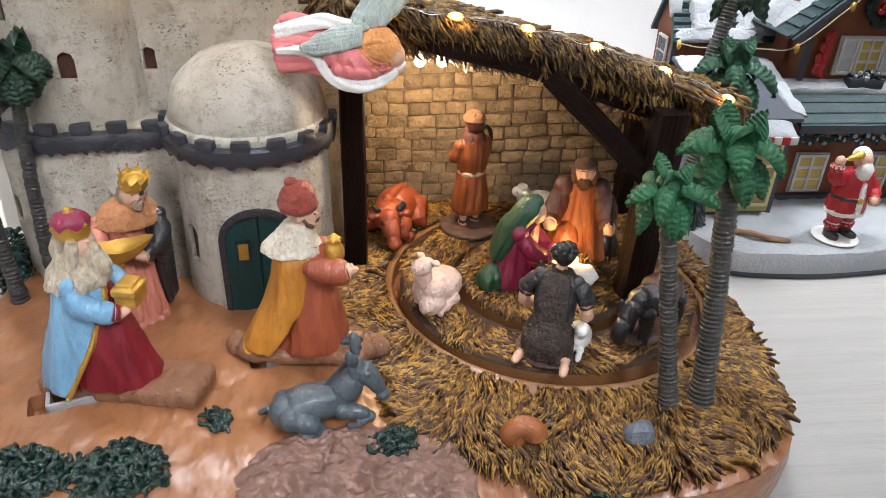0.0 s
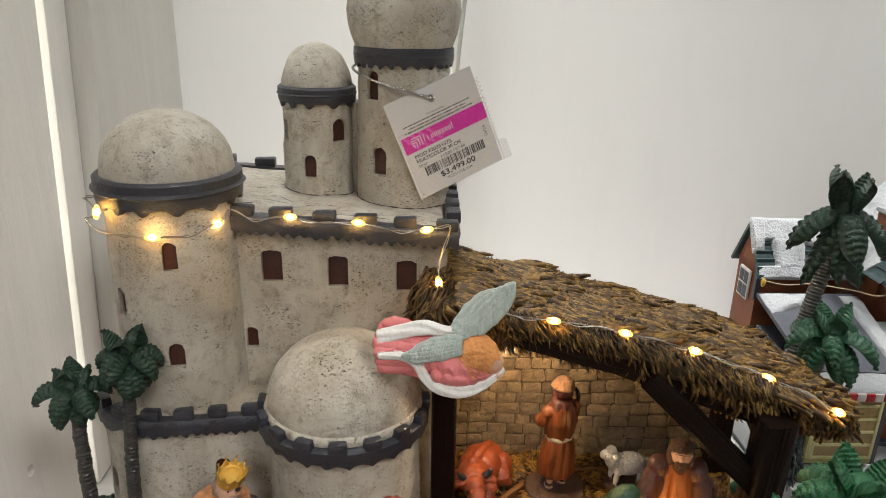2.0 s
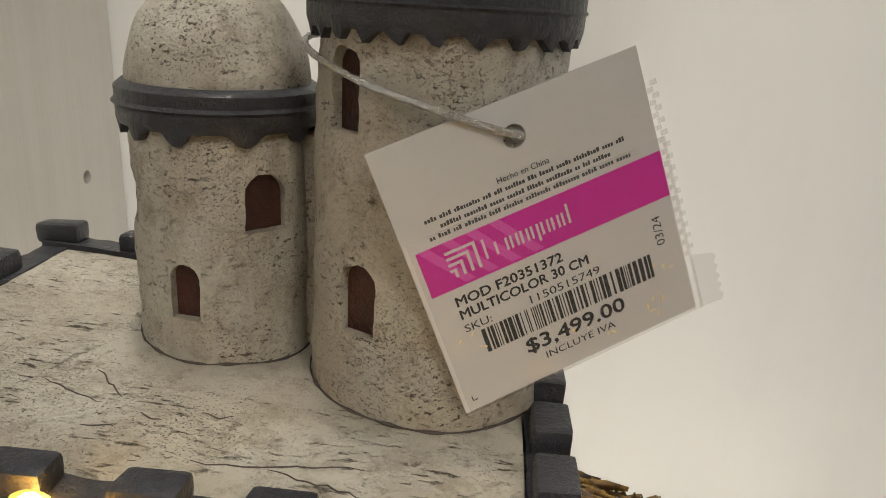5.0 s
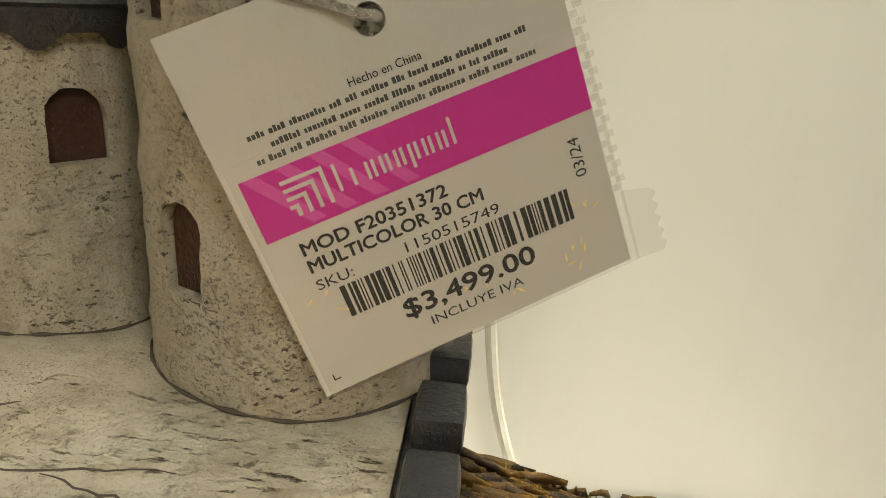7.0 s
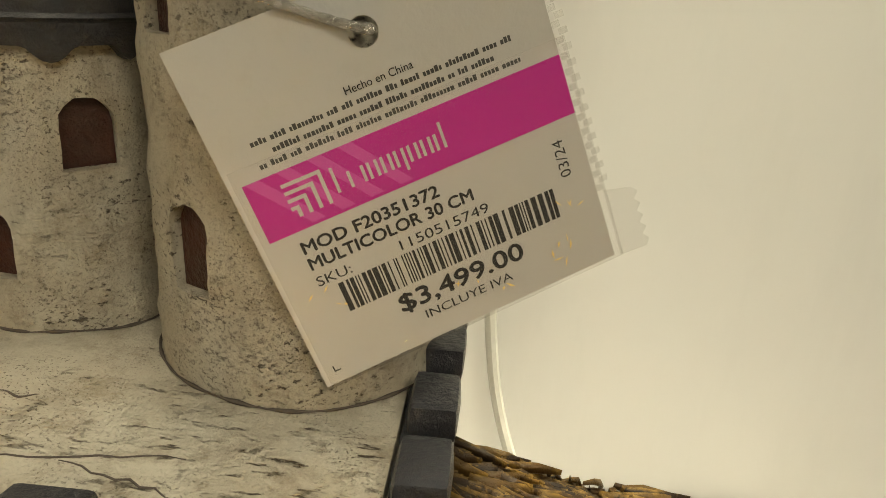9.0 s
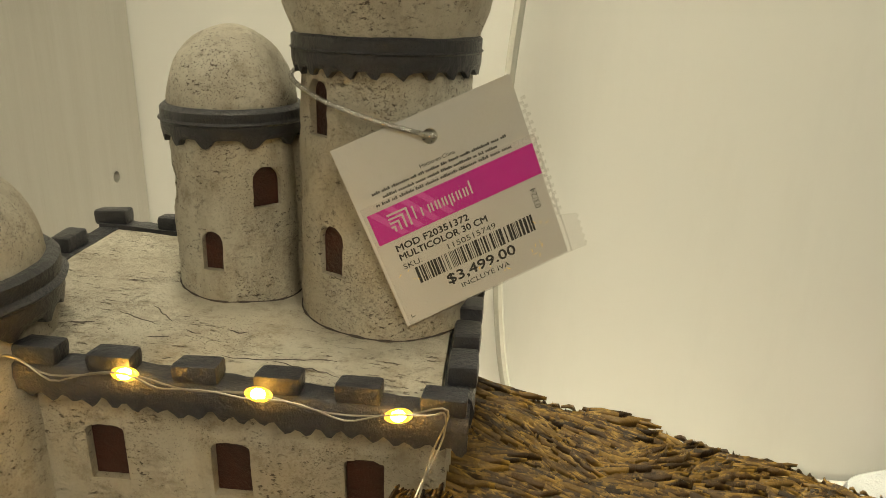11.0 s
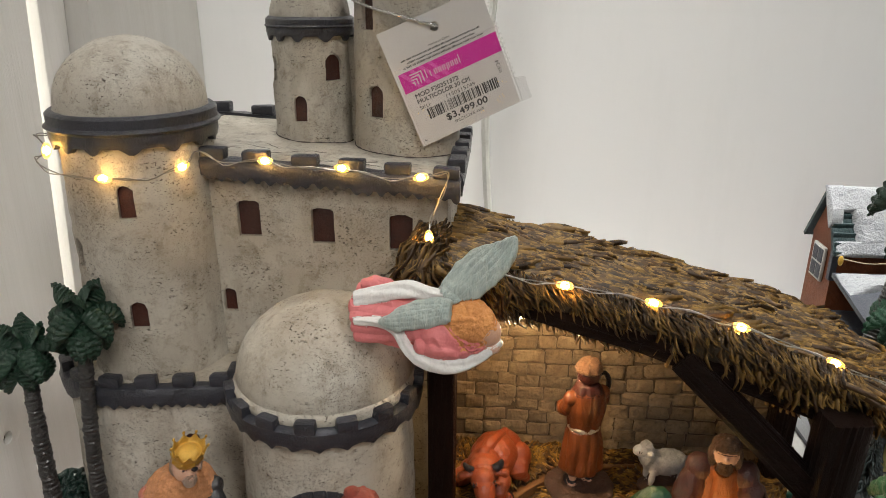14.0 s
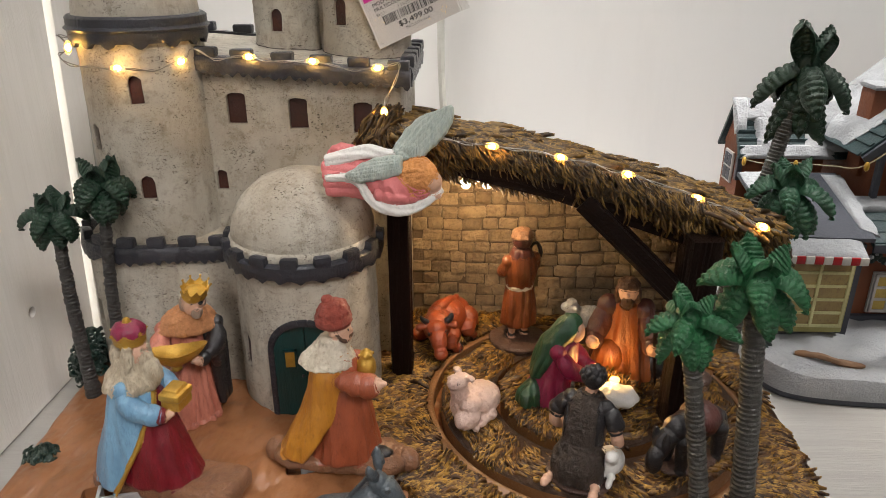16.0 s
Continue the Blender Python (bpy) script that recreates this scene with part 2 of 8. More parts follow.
def box(bm, x0, x1, y0, y1, z0, z1, bevel=0.0, m=None, mi=0, seg=2):
    g = bmesh.ops.create_cube(bm, size=1)["verts"]
    mm = Matrix.LocRotScale(((x0 + x1) / 2, (y0 + y1) / 2, (z0 + z1) / 2), None, (x1 - x0, y1 - y0, z1 - z0))
    bmesh.ops.transform(bm, matrix=mm, verts=g)
    faces = {f for v in g for f in v.link_faces}
    if bevel:
        r = bmesh.ops.bevel(bm, geom=list({e for v in g for e in v.link_edges}), offset=bevel, segments=seg, affect="EDGES", profile=0.6)
        faces = set(r["faces"]) | {f for f in faces if f.is_valid}
        faces |= {f for v in r["verts"] for f in v.link_faces}
    vs = list({v for f in faces for v in f.verts})
    for f in faces:
        f.material_index = mi
    if m is not None:
        bmesh.ops.transform(bm, matrix=m, verts=vs)
    return vs


def rings(bm, loops, closed_ring=True, cap=True, mi=0):
    """A skin over loops of points, each with the same count."""
    rows = [[bm.verts.new(p) for p in lp] for lp in loops]
    k = len(rows[0])
    for a, b in zip(rows, rows[1:]):
        for i in range(k if closed_ring else k - 1):
            f = bm.faces.new((a[i], a[(i + 1) % k], b[(i + 1) % k], b[i]))
            f.material_index = mi
    if cap and closed_ring:
        bm.faces.new(rows[0][::-1]).material_index = mi
        bm.faces.new(rows[-1]).material_index = mi
    return [v for r in rows for v in r]


def lathe(bm, cx, cy, profile, seg=48, mi=0, wob=0.0, seed=0.0):
    loops = []
    for r, z in profile:
        lp = []
        for i in range(seg):
            a = 2 * math.pi * i / seg
            k = 1 + wob * noise.noise((math.cos(a) * 2 + seed, math.sin(a) * 2, z * 60))
            lp.append((cx + r * k * math.cos(a), cy + r * k * math.sin(a), z))
        loops.append(lp)
    return rings(bm, loops, mi=mi)


def tube(bm, pts, r, seg=8, mi=0):
    pts = [Vector(p) for p in pts]
    loops = []
    for i, p in enumerate(pts):
        d = (pts[min(i + 1, len(pts) - 1)] - pts[max(i - 1, 0)]).normalized()
        u = d.orthogonal().normalized() if i == 0 else (u - d * u.dot(d)).normalized()
        w = d.cross(u)
        rr = r[i] if isinstance(r, (list, tuple)) else r
        loops.append([p + (u * math.cos(2 * math.pi * k / seg) + w * math.sin(2 * math.pi * k / seg)) * rr for k in range(seg)])
    return rings(bm, loops, mi=mi)


def curve_points(pts, n=8):
    """A smooth line through pts."""
    pts = [Vector(p) for p in pts]
    out = []
    for i in range(len(pts) - 1):
        p0, p1, p2, p3 = pts[max(i - 1, 0)], pts[i], pts[i + 1], pts[min(i + 2, len(pts) - 1)]
        for k in range(n):
            t = k / n
            out.append(0.5 * ((2 * p1) + (p2 - p0) * t + (2 * p0 - 5 * p1 + 4 * p2 - p3) * t * t + (3 * p1 - p0 - 3 * p2 + p3) * t ** 3))
    return out + [pts[-1]]


def ball(bm, c, r, mi=0, seg=12, m=None):
    rx, ry, rz = r if isinstance(r, (tuple, list)) else (r, r, r)
    g = bmesh.ops.create_uvsphere(bm, u_segments=seg, v_segments=max(6, seg * 2 // 3), radius=1)["verts"]
    mm = Matrix.Translation(c) @ (m.to_4x4() if m else Matrix()) @ Matrix.Diagonal((rx, ry, rz, 1))
    bmesh.ops.transform(bm, matrix=mm, verts=g)
    for f in {f for v in g for f in v.link_faces}:
        f.material_index = mi
    return g


def rough_up(bm, amp, scale, verts=None):
    bm.normal_update()
    for v in verts or bm.verts:
        v.co += v.normal * (noise.noise(v.co * scale) * amp)


def cut_out(ob, cutters):
    """Takes the cutters' shapes out of ob's mesh, so that openings are real recesses."""
    for c in cutters:
        tmp = bpy.data.meshes.new("cutter")
        c.to_mesh(tmp)
        c.free()
        co = new("cutter", tmp)
        co.matrix_basis = WORLDS[ob.parent].inverted() if ob.parent else ob.matrix_basis
        md = ob.modifiers.new("cut", "BOOLEAN")
        md.object, md.operation, md.solver = co, "DIFFERENCE", "EXACT"
        saved, ob.parent = ob.parent, None
        bpy.context.view_layer.update()
        me = bpy.data.meshes.new_from_object(ob.evaluated_get(bpy.context.evaluated_depsgraph_get()))
        ob.parent = saved
        ob.modifiers.clear()
        old = ob.data
        ob.data = me
        bpy.data.objects.remove(co)
        bpy.data.meshes.remove(tmp)
        if old.users == 0:
            bpy.data.meshes.remove(old)
    ob.data.polygons.foreach_set("use_smooth", [True] * len(ob.data.polygons))
    ob.data.set_sharp_from_angle(angle=radians(42))


def strands(items):
    """Many tapered, wavy stalks in one mesh: (root, way, up, length, width, bend)."""
    verts, faces, marks = [], [], []
    r = random.Random(29)
    for root, way, up, length, width, bend in items:
        root, way, up = Vector(root), Vector(way).normalized(), Vector(up).normalized()
        side = way.cross(up).normalized()
        base = len(verts)
        amp, ph, kink = r.uniform(0.04, 0.15) * length, r.uniform(0, 6.3), r.uniform(0.0, 0.08) * length
        for j, (f, w) in enumerate(((0, 0.4), (0.22, 0.9), (0.46, 1.05), (0.74, 0.9), (1.0, 0.25))):
            p = root + way * (length * f) + up * (bend * f * f * length + width * 0.3 + kink * math.sin(f * 5 + ph)) + side * (amp * math.sin(f * 5.5 + ph))
            marks += [(0.0, f), (1.0, f), (0.0, f)]
            verts += [p - side * width * w * 0.5 - up * width * 0.5, p + up * width * w * 0.85, p + side * width * w * 0.5 - up * width * 0.5]
            if j:
                a, b = base + 3 * (j - 1), base + 3 * j
                faces += [(a, a + 1, b + 1, b), (a + 1, a + 2, b + 2, b + 1), (a + 2, a, b, b + 2)]
        e = len(verts) - 3
        faces.append((e, e + 1, e + 2))
    return verts, faces, marks


def strand_part(name, items, material, parent, label="", kind="stuff"):
    verts, faces, marks = strands(items)
    inv = WORLDS[parent].inverted()
    me = bpy.data.meshes.new(name)
    me.from_pydata([inv @ v for v in verts], [], faces)
    uv = me.uv_layers.new(name="stalk").data
    for lp in me.loops:
        uv[lp.index].uv = marks[lp.vertex_index]
    me.materials.append(material)
    me.polygons.foreach_set("use_smooth", [True] * len(me.polygons))
    ob = new(name, me)
    ob.parent = parent
    return tagged(ob, label, kind=kind)


def sculpt(bm, mats, voxel=0.00036, soften=3, shag=1.0):
    """Melts the masses of a figure into one moulded skin, keeps their paints, and adds folds and tufts."""
    bm.faces.ensure_lookup_table()
    tree = BVHTree.FromBMesh(bm)
    paints = [f.material_index for f in bm.faces]
    me = bpy.data.meshes.new("clay")
    bm.to_mesh(me)
    ob = new("clay", me)
    sd = ob.modifiers.new("round", "SUBSURF")
    sd.levels = 1
    md = ob.modifiers.new("melt", "REMESH")
    md.mode, md.voxel_size = "VOXEL", voxel
    sm = ob.modifiers.new("soften", "SMOOTH")
    sm.factor, sm.iterations = 0.5, soften
    bpy.context.view_layer.update()
    skin = bpy.data.meshes.new_from_object(ob.evaluated_get(bpy.context.evaluated_depsgraph_get()))
    bpy.data.objects.remove(ob)
    bpy.data.meshes.remove(me)
    bm.free()
    out = bmesh.new()
    out.from_mesh(skin)
    bpy.data.meshes.remove(skin)
    out.normal_update()
    shaggy = [any(k in m.name for k in ("fur", "hair", "wool", "hat", "cream", "hide", "bush")) for m in mats]
    cloth = [not s and not any(k in m.name for k in ("flesh", "gold", "wood", "white", "ox_", "blue_grey", "charcoal")) for s, m in zip(shaggy, mats)]
    kind = {}
    for f in out.faces:
        i = tree.find_nearest(f.calc_center_median())[2]
        f.material_index = paints[i] if i is not None else 0
        for v in f.verts:
            kind[v] = f.material_index
    for v, k in kind.items():
        c = v.co
        if shaggy[k]:
            h = shag * 0.00032 * noise.noise((c.x * 800, c.y * 800, c.z * 420)) + shag * 0.00030 * (1 - 2 * abs(noise.noise((c.x * 420, c.y * 420, c.z * 300))))
        elif cloth[k]:
            h = 0.0009 * (0.5 - abs(noise.noise((c.x * 210, c.y * 210, c.z * 45)))) + 0.0011 * (0.5 - abs(noise.noise((c.x * 110, c.y * 110, c.z * 22 + 3)))) + 0.00006 * noise.noise(c * 700)
        else:
            h = 0.00008 * noise.noise(c * 500)
        v.co = c + v.normal * h
    return out


rng = random.Random(11)


# ---- setting: shelf bay with table, side boards, back wall, and the room behind the camera ----
def slab(name, x0, x1, y0, y1, z0, z1, mat, label, category, bevel=0.001, m=None):
    bm = bmesh.new()
    box(bm, x0, x1, y0, y1, z0, z1, bevel)
    if m is not None:
        bm.transform(m)
    return whole(name, bm, mat, label, category, kind="structure", smooth=False)


slab("table_top", -0.60, 1.6, -0.55, 0.557, -0.03, 0.0, TABLETOP, "pale grey wood-grain laminate table top", "table top")
slab("wall_back", -0.60, 1.6, 0.561, 0.66, -0.9, 1.75, BACKWALL, "plain white back wall behind the shelf", "wall")


LEAN_BACK = Matrix(((1, 0, 0, 0), (0, 1, 0.085, -0.017), (0, 0, 1, 0), (0, 0, 0, 1)))


def holed_board(name, x, y0, y1, holes, label):
    bm = bmesh.new()
    box(bm, x - 0.018, x, y0, y1, 0.001, 0.62, 0.0008)
    for v in bm.verts:
        if 0.30 < v.co.y < 0.5:
            v.co = LEAN_BACK @ v.co
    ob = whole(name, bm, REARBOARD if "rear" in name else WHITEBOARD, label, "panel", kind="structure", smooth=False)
    cuts = []
    for hy, hz in holes:
        c = bmesh.new()
        bmesh.ops.create_cone(c, cap_ends=True, segments=20, radius1=0.003, radius2=0.003, depth=0.034)
        c.transform(Matrix.Translation(Vector((x, hy, hz)) - ob.location) @ pose(0, 0, 0, 0, 90, 0))
        cuts.append(c)
    cut_out(ob, cuts)
    ob.data.polygons.foreach_set("use_smooth", [False] * len(ob.data.polygons))
    # a dark brown plug in each hole stands in for the shade inside
    WORLDS[ob] = Matrix.Translation(ob.location)
    for hy, hz in holes:
        c = bmesh.new()
        bmesh.ops.create_cone(c, cap_ends=True, segments=20, radius1=0.0029, radius2=0.0029, depth=0.012)
        c.transform(Matrix.Translation((x - 0.0095, hy, hz)) @ pose(0, 0, 0, 0, 90, 0))
        part("hole_core", c, HOLESHADE, ob, smooth=False)
    return ob


holed_board("wall_left", -0.203, -0.5, 0.3895, [(0.321, 0.055), (0.12, 0.055), (0.12, 0.25)], "white wood-grain shelf side board with round peg holes")
slab("wall_left_strip", -0.2170, -0.2035, 0.3985, 0.4200, 0.001, 0.62, WHITEBOARD, "narrow white upright batten at the shelf corner", "panel", 0.0006, LEAN_BACK)
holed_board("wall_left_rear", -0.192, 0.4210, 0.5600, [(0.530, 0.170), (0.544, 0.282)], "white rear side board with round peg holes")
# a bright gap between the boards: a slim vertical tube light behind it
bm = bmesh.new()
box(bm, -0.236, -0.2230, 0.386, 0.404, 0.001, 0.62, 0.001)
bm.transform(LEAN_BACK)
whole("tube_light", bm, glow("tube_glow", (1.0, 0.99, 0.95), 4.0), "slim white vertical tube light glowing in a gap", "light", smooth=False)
ROOMGREY = paint("grey_room_paint", (0.40, 0.39, 0.37), (0.34, 0.33, 0.31), 0.7, 0, 2, 30, 0.4, 0.0001)
slab("wall_left_outer", -0.62, -0.601, -3.0, 0.66, -0.9, 1.75, ROOMGREY, "plain white room wall", "wall")
slab("wall_right", 1.601, 1.62, -3.0, 0.66, -0.9, 1.75, ROOMGREY, "plain grey room wall", "wall")
slab("wall_front", -0.62, 1.62, -3.02, -3.001, -0.9, 1.75, ROOMGREY, "plain grey room wall", "wall")
slab("ceiling", -0.62, 1.62, -3.0, 0.66, 1.751, 1.80, ROOMGREY, "plain grey ceiling", "ceiling")
slab("floor", -0.62, 1.62, -3.0, 0.66, -0.95, -0.901, ROOMGREY, "grey floor", "floor")

CABLE = paint("pale_grey_cable", (0.62, 0.62, 0.58), None, 0.4, 0, 40, 300, 0.2, 0.0001)
bm = bmesh.new()
tube(bm, curve_points([(0.035, 0.550, 0.62), (0.03, 0.551, 0.42), (0.014, 0.552, 0.30), (0.005, 0.552, 0.18), (0.012, 0.551, 0.07), (0.03, 0.550, 0.004)], 8), 0.0028, 8)
whole("power_cable", bm, CABLE, "pale grey power cable hanging down the back wall", "cable")


# ---- the castle ----
def tilt_z(x):
    """The sculpted castle's courses sink a little towards its right-hand corner."""
    return -0.065 * (x + 0.05)


castle = thing("castle", "cream stucco toy castle with domed towers and slate-blue battlements", "castle", (-0.07, 0.34, 0.034))


def arch_prism(w, h, d0, d1, rise=0.5, n=8):
    """An arched block: width along x, height along z from 0, depth along y."""
    bm = bmesh.new()
    r = w * rise
    lp = [(-w / 2, 0), (w / 2, 0)]
    lp += [(w / 2 * math.cos(math.pi * i / n), h - r + r * math.sin(math.pi * i / n)) for i in range(n + 1)]
    rings(bm, [[(x, d0, z) for x, z in lp], [(x, d1, z) for x, z in lp]])
    bmesh.ops.recalc_face_normals(bm, faces=bm.faces)
    return bm


def place_at(cx, cy, r, ang, z):
    a = radians(ang)
    return pose(cx + r * math.cos(a), cy + r * math.sin(a), z, 0, 0, ang + 90)


def windows(ob, spots, depth=0.0035):
    """Cuts arched recesses into ob and sets a red-brown pane in each. spots: (place, width, height, rise)."""
    cuts = []
    for m, w, h, rise in spots:
        c = arch_prism(w, h, -0.006, depth, rise)
        c.transform(m)
        for v in c.verts:
            v.co += Vector((rng.uniform(-1, 1), 0, rng.uniform(-1, 1))) * 0.00025
        cuts.append(c)
    cut_out(ob, cuts)
    for m, w, h, rise in spots:
        p = arch_prism(w * 0.98, h * 0.99, depth - 0.0014, depth - 0.0002, rise)
        p.transform(m)
        part("window_pane", p, PANE, castle, "red-brown painted window pane", smooth=False)


def wall_solid(name, bm, mat=STUCCO, label="", amp=0.0005):
    bmesh.ops.recalc_face_normals(bm, faces=bm.faces)
    rough_up(bm, amp, 120)
    rough_up(bm, amp * 0.7, 420)
    return part(name, bm, mat, castle, label)


# main block
bm = bmesh.new()
box(bm, -0.118, -0.004, 0.3135, 0.395, 0.03, 0.1835)
bmesh.ops.subdivide_edges(bm, edges=bm.edges, cuts=24, use_grid_fill=True)
for v in bm.verts:
    if v.co.z > 0.15:
        v.co.z += tilt_z(v.co.x)
main_wall = wall_solid("main_wall", bm)
windows(main_wall, [(pose(-0.079, 0.3135, 0.1585, 0, 0, 0), 0.0088, 0.0140, 0.16), (pose(-0.051, 0.3135, 0.1565, 0, 0, 0), 0.0084, 0.0138, 0.16),
                    (pose(-0.0215, 0.3135, 0.1545, 0, 0, 0), 0.0088, 0.0140, 0.16), (pose(-0.0895, 0.3135, 0.1265, 0, 0, 0), 0.0052, 0.0098, 0.35)])


def scalloped(bm, path, z0, z1, thick, normals, step=0.0045, drop=0.0016):
    """A coping strip along a path, with a wavy lower edge."""
    loops = []
    for (p, nrm) in zip(path, normals):
        p, nrm = Vector(p), Vector(nrm)
        s = drop * (0.5 + 0.5 * math.sin(p.x * 2 * math.pi / step + p.y * 2 * math.pi / step)) + drop * noise.noise(p * 300)
        out, inn = p + nrm * thick * 0.6, p - nrm * thick * 0.4
        z = p.z
        loops.append([(inn.x, inn.y, z + z0), (out.x, out.y, z + z0 - s), (out.x + nrm.x * 0.0006, out.y + nrm.y * 0.0006, z + (z0 + z1) / 2), (out.x, out.y, z + z1 - 0.0007), (out.x - nrm.x * 0.0008, out.y - nrm.y * 0.0008, z + z1), (inn.x, inn.y, z + z1)])
    rings(bm, loops)
    bmesh.ops.recalc_face_normals(bm, faces=bm.faces)
    rough_up(bm, 0.0004, 300)


def along(a, b, n):
    a, b = Vector(a), Vector(b)
    return [a + (b - a) * (i / n) for i in range(n + 1)]


def merlon(x, y, z, w, d, h, turn=0.0, parent=None):
    bm = bmesh.new()
    vs = box(bm, -w / 2, w / 2, -d / 2, d / 2, -0.0006, h, 0.0012)
    rough_up(bm, 0.0005, 260)
    bm.transform(pose(x, y, z, rng.uniform(-3, 3), rng.uniform(-3, 3), turn))
    return part("merlon", bm, SLATE, parent or castle)


def coping(name, path, nrm, z0, z1, thick):
    bm = bmesh.new()
    scalloped(bm, path, z0, z1, thick, [nrm] * len(path) if isinstance(nrm, tuple) else nrm)
    return part(name, bm, SLATE, castle)


TOP = 0.1845
coping("front_coping", [(p.x, p.y, TOP + tilt_z(p.x)) for p in along((-0.096, 0.3125, 0), (0.0005, 0.3125, 0), 90)], (0, -1, 0), -0.0046, 0.0020, 0.0062)
coping("side_coping", [(p.x, p.y, TOP + tilt_z(p.x)) for p in along((-0.0030, 0.317, 0), (-0.0030, 0.397, 0), 70)], (1, 0, 0), -0.0050, 0.0020, 0.0064)
coping("rear_coping", [(p.x, p.y, TOP + tilt_z(p.x)) for p in along((-0.006, 0.394, 0), (-0.121, 0.394, 0), 90)], (0, 1, 0), -0.0066, 0.0030, 0.0070)
coping("left_coping", [(p.x, p.y, TOP + tilt_z(p.x)) for p in along((-0.1175, 0.392, 0), (-0.1175, 0.335, 0), 60)], (-1, 0, 0), -0.0066, 0.0020, 0.0070)
for x in (-0.0895, -0.0735, -0.0555, -0.0385, -0.0220, -0.0045):
    merlon(x, 0.3122, TOP + 0.002 + tilt_z(x), 0.0096, 0.0060, 0.0040)
for y in (0.3265, 0.3415, 0.357, 0.372, 0.387):
    merlon(-0.0015, y, TOP + 0.002 + tilt_z(0), 0.0066, 0.0095, 0.0048)
for x in (-0.1175, -0.097, -0.076, -0.054, -0.032):
    merlon(x, 0.395, TOP + 0.0028 + tilt_z(x), 0.0105, 0.006, 0.0045)
for y in (0.350, 0.372):
    merlon(-0.119, y, TOP + 0.002 + tilt_z(-0.119), 0.006, 0.010, 0.0045)

# roof slab with scratched lines
bm = bmesh.new()
box(bm, -0.116, -0.006, 0.3155, 0.3915, 0.175, 0.1862)
bmesh.ops.subdivide_edges(bm, edges=bm.edges, cuts=40, use_grid_fill=True)
for v in bm.verts:
    v.co.z += tilt_z(v.co.x) + 0.0008 * noise.noise(v.co * 60)
roof_slab = part("roof_slab", bm, SLABSTUCCO, castle)
SCRATCH = paint("dark_scratch", (0.10, 0.08, 0.07), None, 0.7)
for a, b in (((-0.055, 0.322), (-0.030, 0.327)), ((-0.044, 0.3235), (-0.028, 0.3195)), ((-0.086, 0.337), (-0.074, 0.333)), ((-0.080, 0.343), (-0.072, 0.335)), ((-0.067, 0.331), (-0.063, 0.330)), ((-0.058, 0.3335), (-0.053, 0.334)), ((-0.094, 0.328), (-0.088, 0.330)), ((-0.074, 0.3265), (-0.069, 0.327))):
    bm = bmesh.new()
    pts = along((*a, 0), (*b, 0), 10)
    pts = [(p.x, p.y + 0.0009 * noise.noise(p * 500), 0.1862 + tilt_z(p.x) + 0.0008 * noise.noise(Vector((p.x, p.y, 0.186)) * 60)) for p in pts]
    tube(bm, pts, [0.00005 + 0.00013 * math.sin(math.pi * (i + 0.5) / 11) for i in range(11)], 5)
    part("scratch", bm, SCRATCH, roof_slab)


# round towers
def round_tower(name, cx, cy, r0, r1, z0, z1, spots):
    bm = bmesh.new()
    n = 30
    lathe(bm, cx, cy, [(r0 + (r1 - r0) * i / n, z0 + (z1 - z0) * i / n) for i in range(n + 1)], 64)
    ob = wall_solid(name, bm, amp=0.0006)
    windows(ob, [(place_at(cx, cy, r0 + (r1 - r0) * (z - z0) / (z1 - z0), a, z), w, h, rise) for a, z, w, h, rise in spots])
    return ob


def dome(name, cx, cy, prof, parent=None):
    bm = bmesh.new()
    lathe(bm, cx, cy, prof, 56)
    bmesh.ops.recalc_face_normals(bm, faces=bm.faces)
    rough_up(bm, 0.0004, 150)
    return part(name, bm, STUCCO, parent or castle)


def half(r, z0, h, n=16, power=1.0):
    return [(r * math.cos(math.pi / 2 * i / n) ** power if i < n else 0.0002, z0 + h * math.sin(math.pi / 2 * i / n)) for i in range(n + 1)]


def band(name, cx, cy, r, z0, z1, drop, teeth, bead=0.0):
    """A slate ring round a tower with a ragged lower edge."""
    bm = bmesh.new()
    seg = 120
    prof = [(r - 0.005, z0), (r - 0.0006, z0), (r, z0 + 0.0012), (r, (z0 + z1) / 2 - bead), (r + bead, (z0 + z1) / 2), (r, (z0 + z1) / 2 + bead), (r, z1 - 0.001), (r - 0.0012, z1), (r - 0.005, z1)]
    loops = []
    for j, (rr, z) in enumerate(prof):
        lp = []
        for i in range(seg):
            a = 2 * math.pi * i / seg
            s = drop * max(0.0, math.sin(a * teeth + 0.8 * math.sin(3 * a))) if j < 2 else 0
            k = 1 + 0.012 * noise.noise((3 * math.cos(a), 3 * math.sin(a), z * 90))
            lp.append((cx + rr * k * math.cos(a), cy + rr * k * math.sin(a), z - s))
        loops.append(lp)
    loops.append(loops[0])
    rows = rings(bm, loops, cap=False)
    bmesh.ops.remove_doubles(bm, verts=bm.verts, dist=1e-6)
    bmesh.ops.recalc_face_normals(bm, faces=bm.faces)
    return part(name, bm, SLATE, castle)


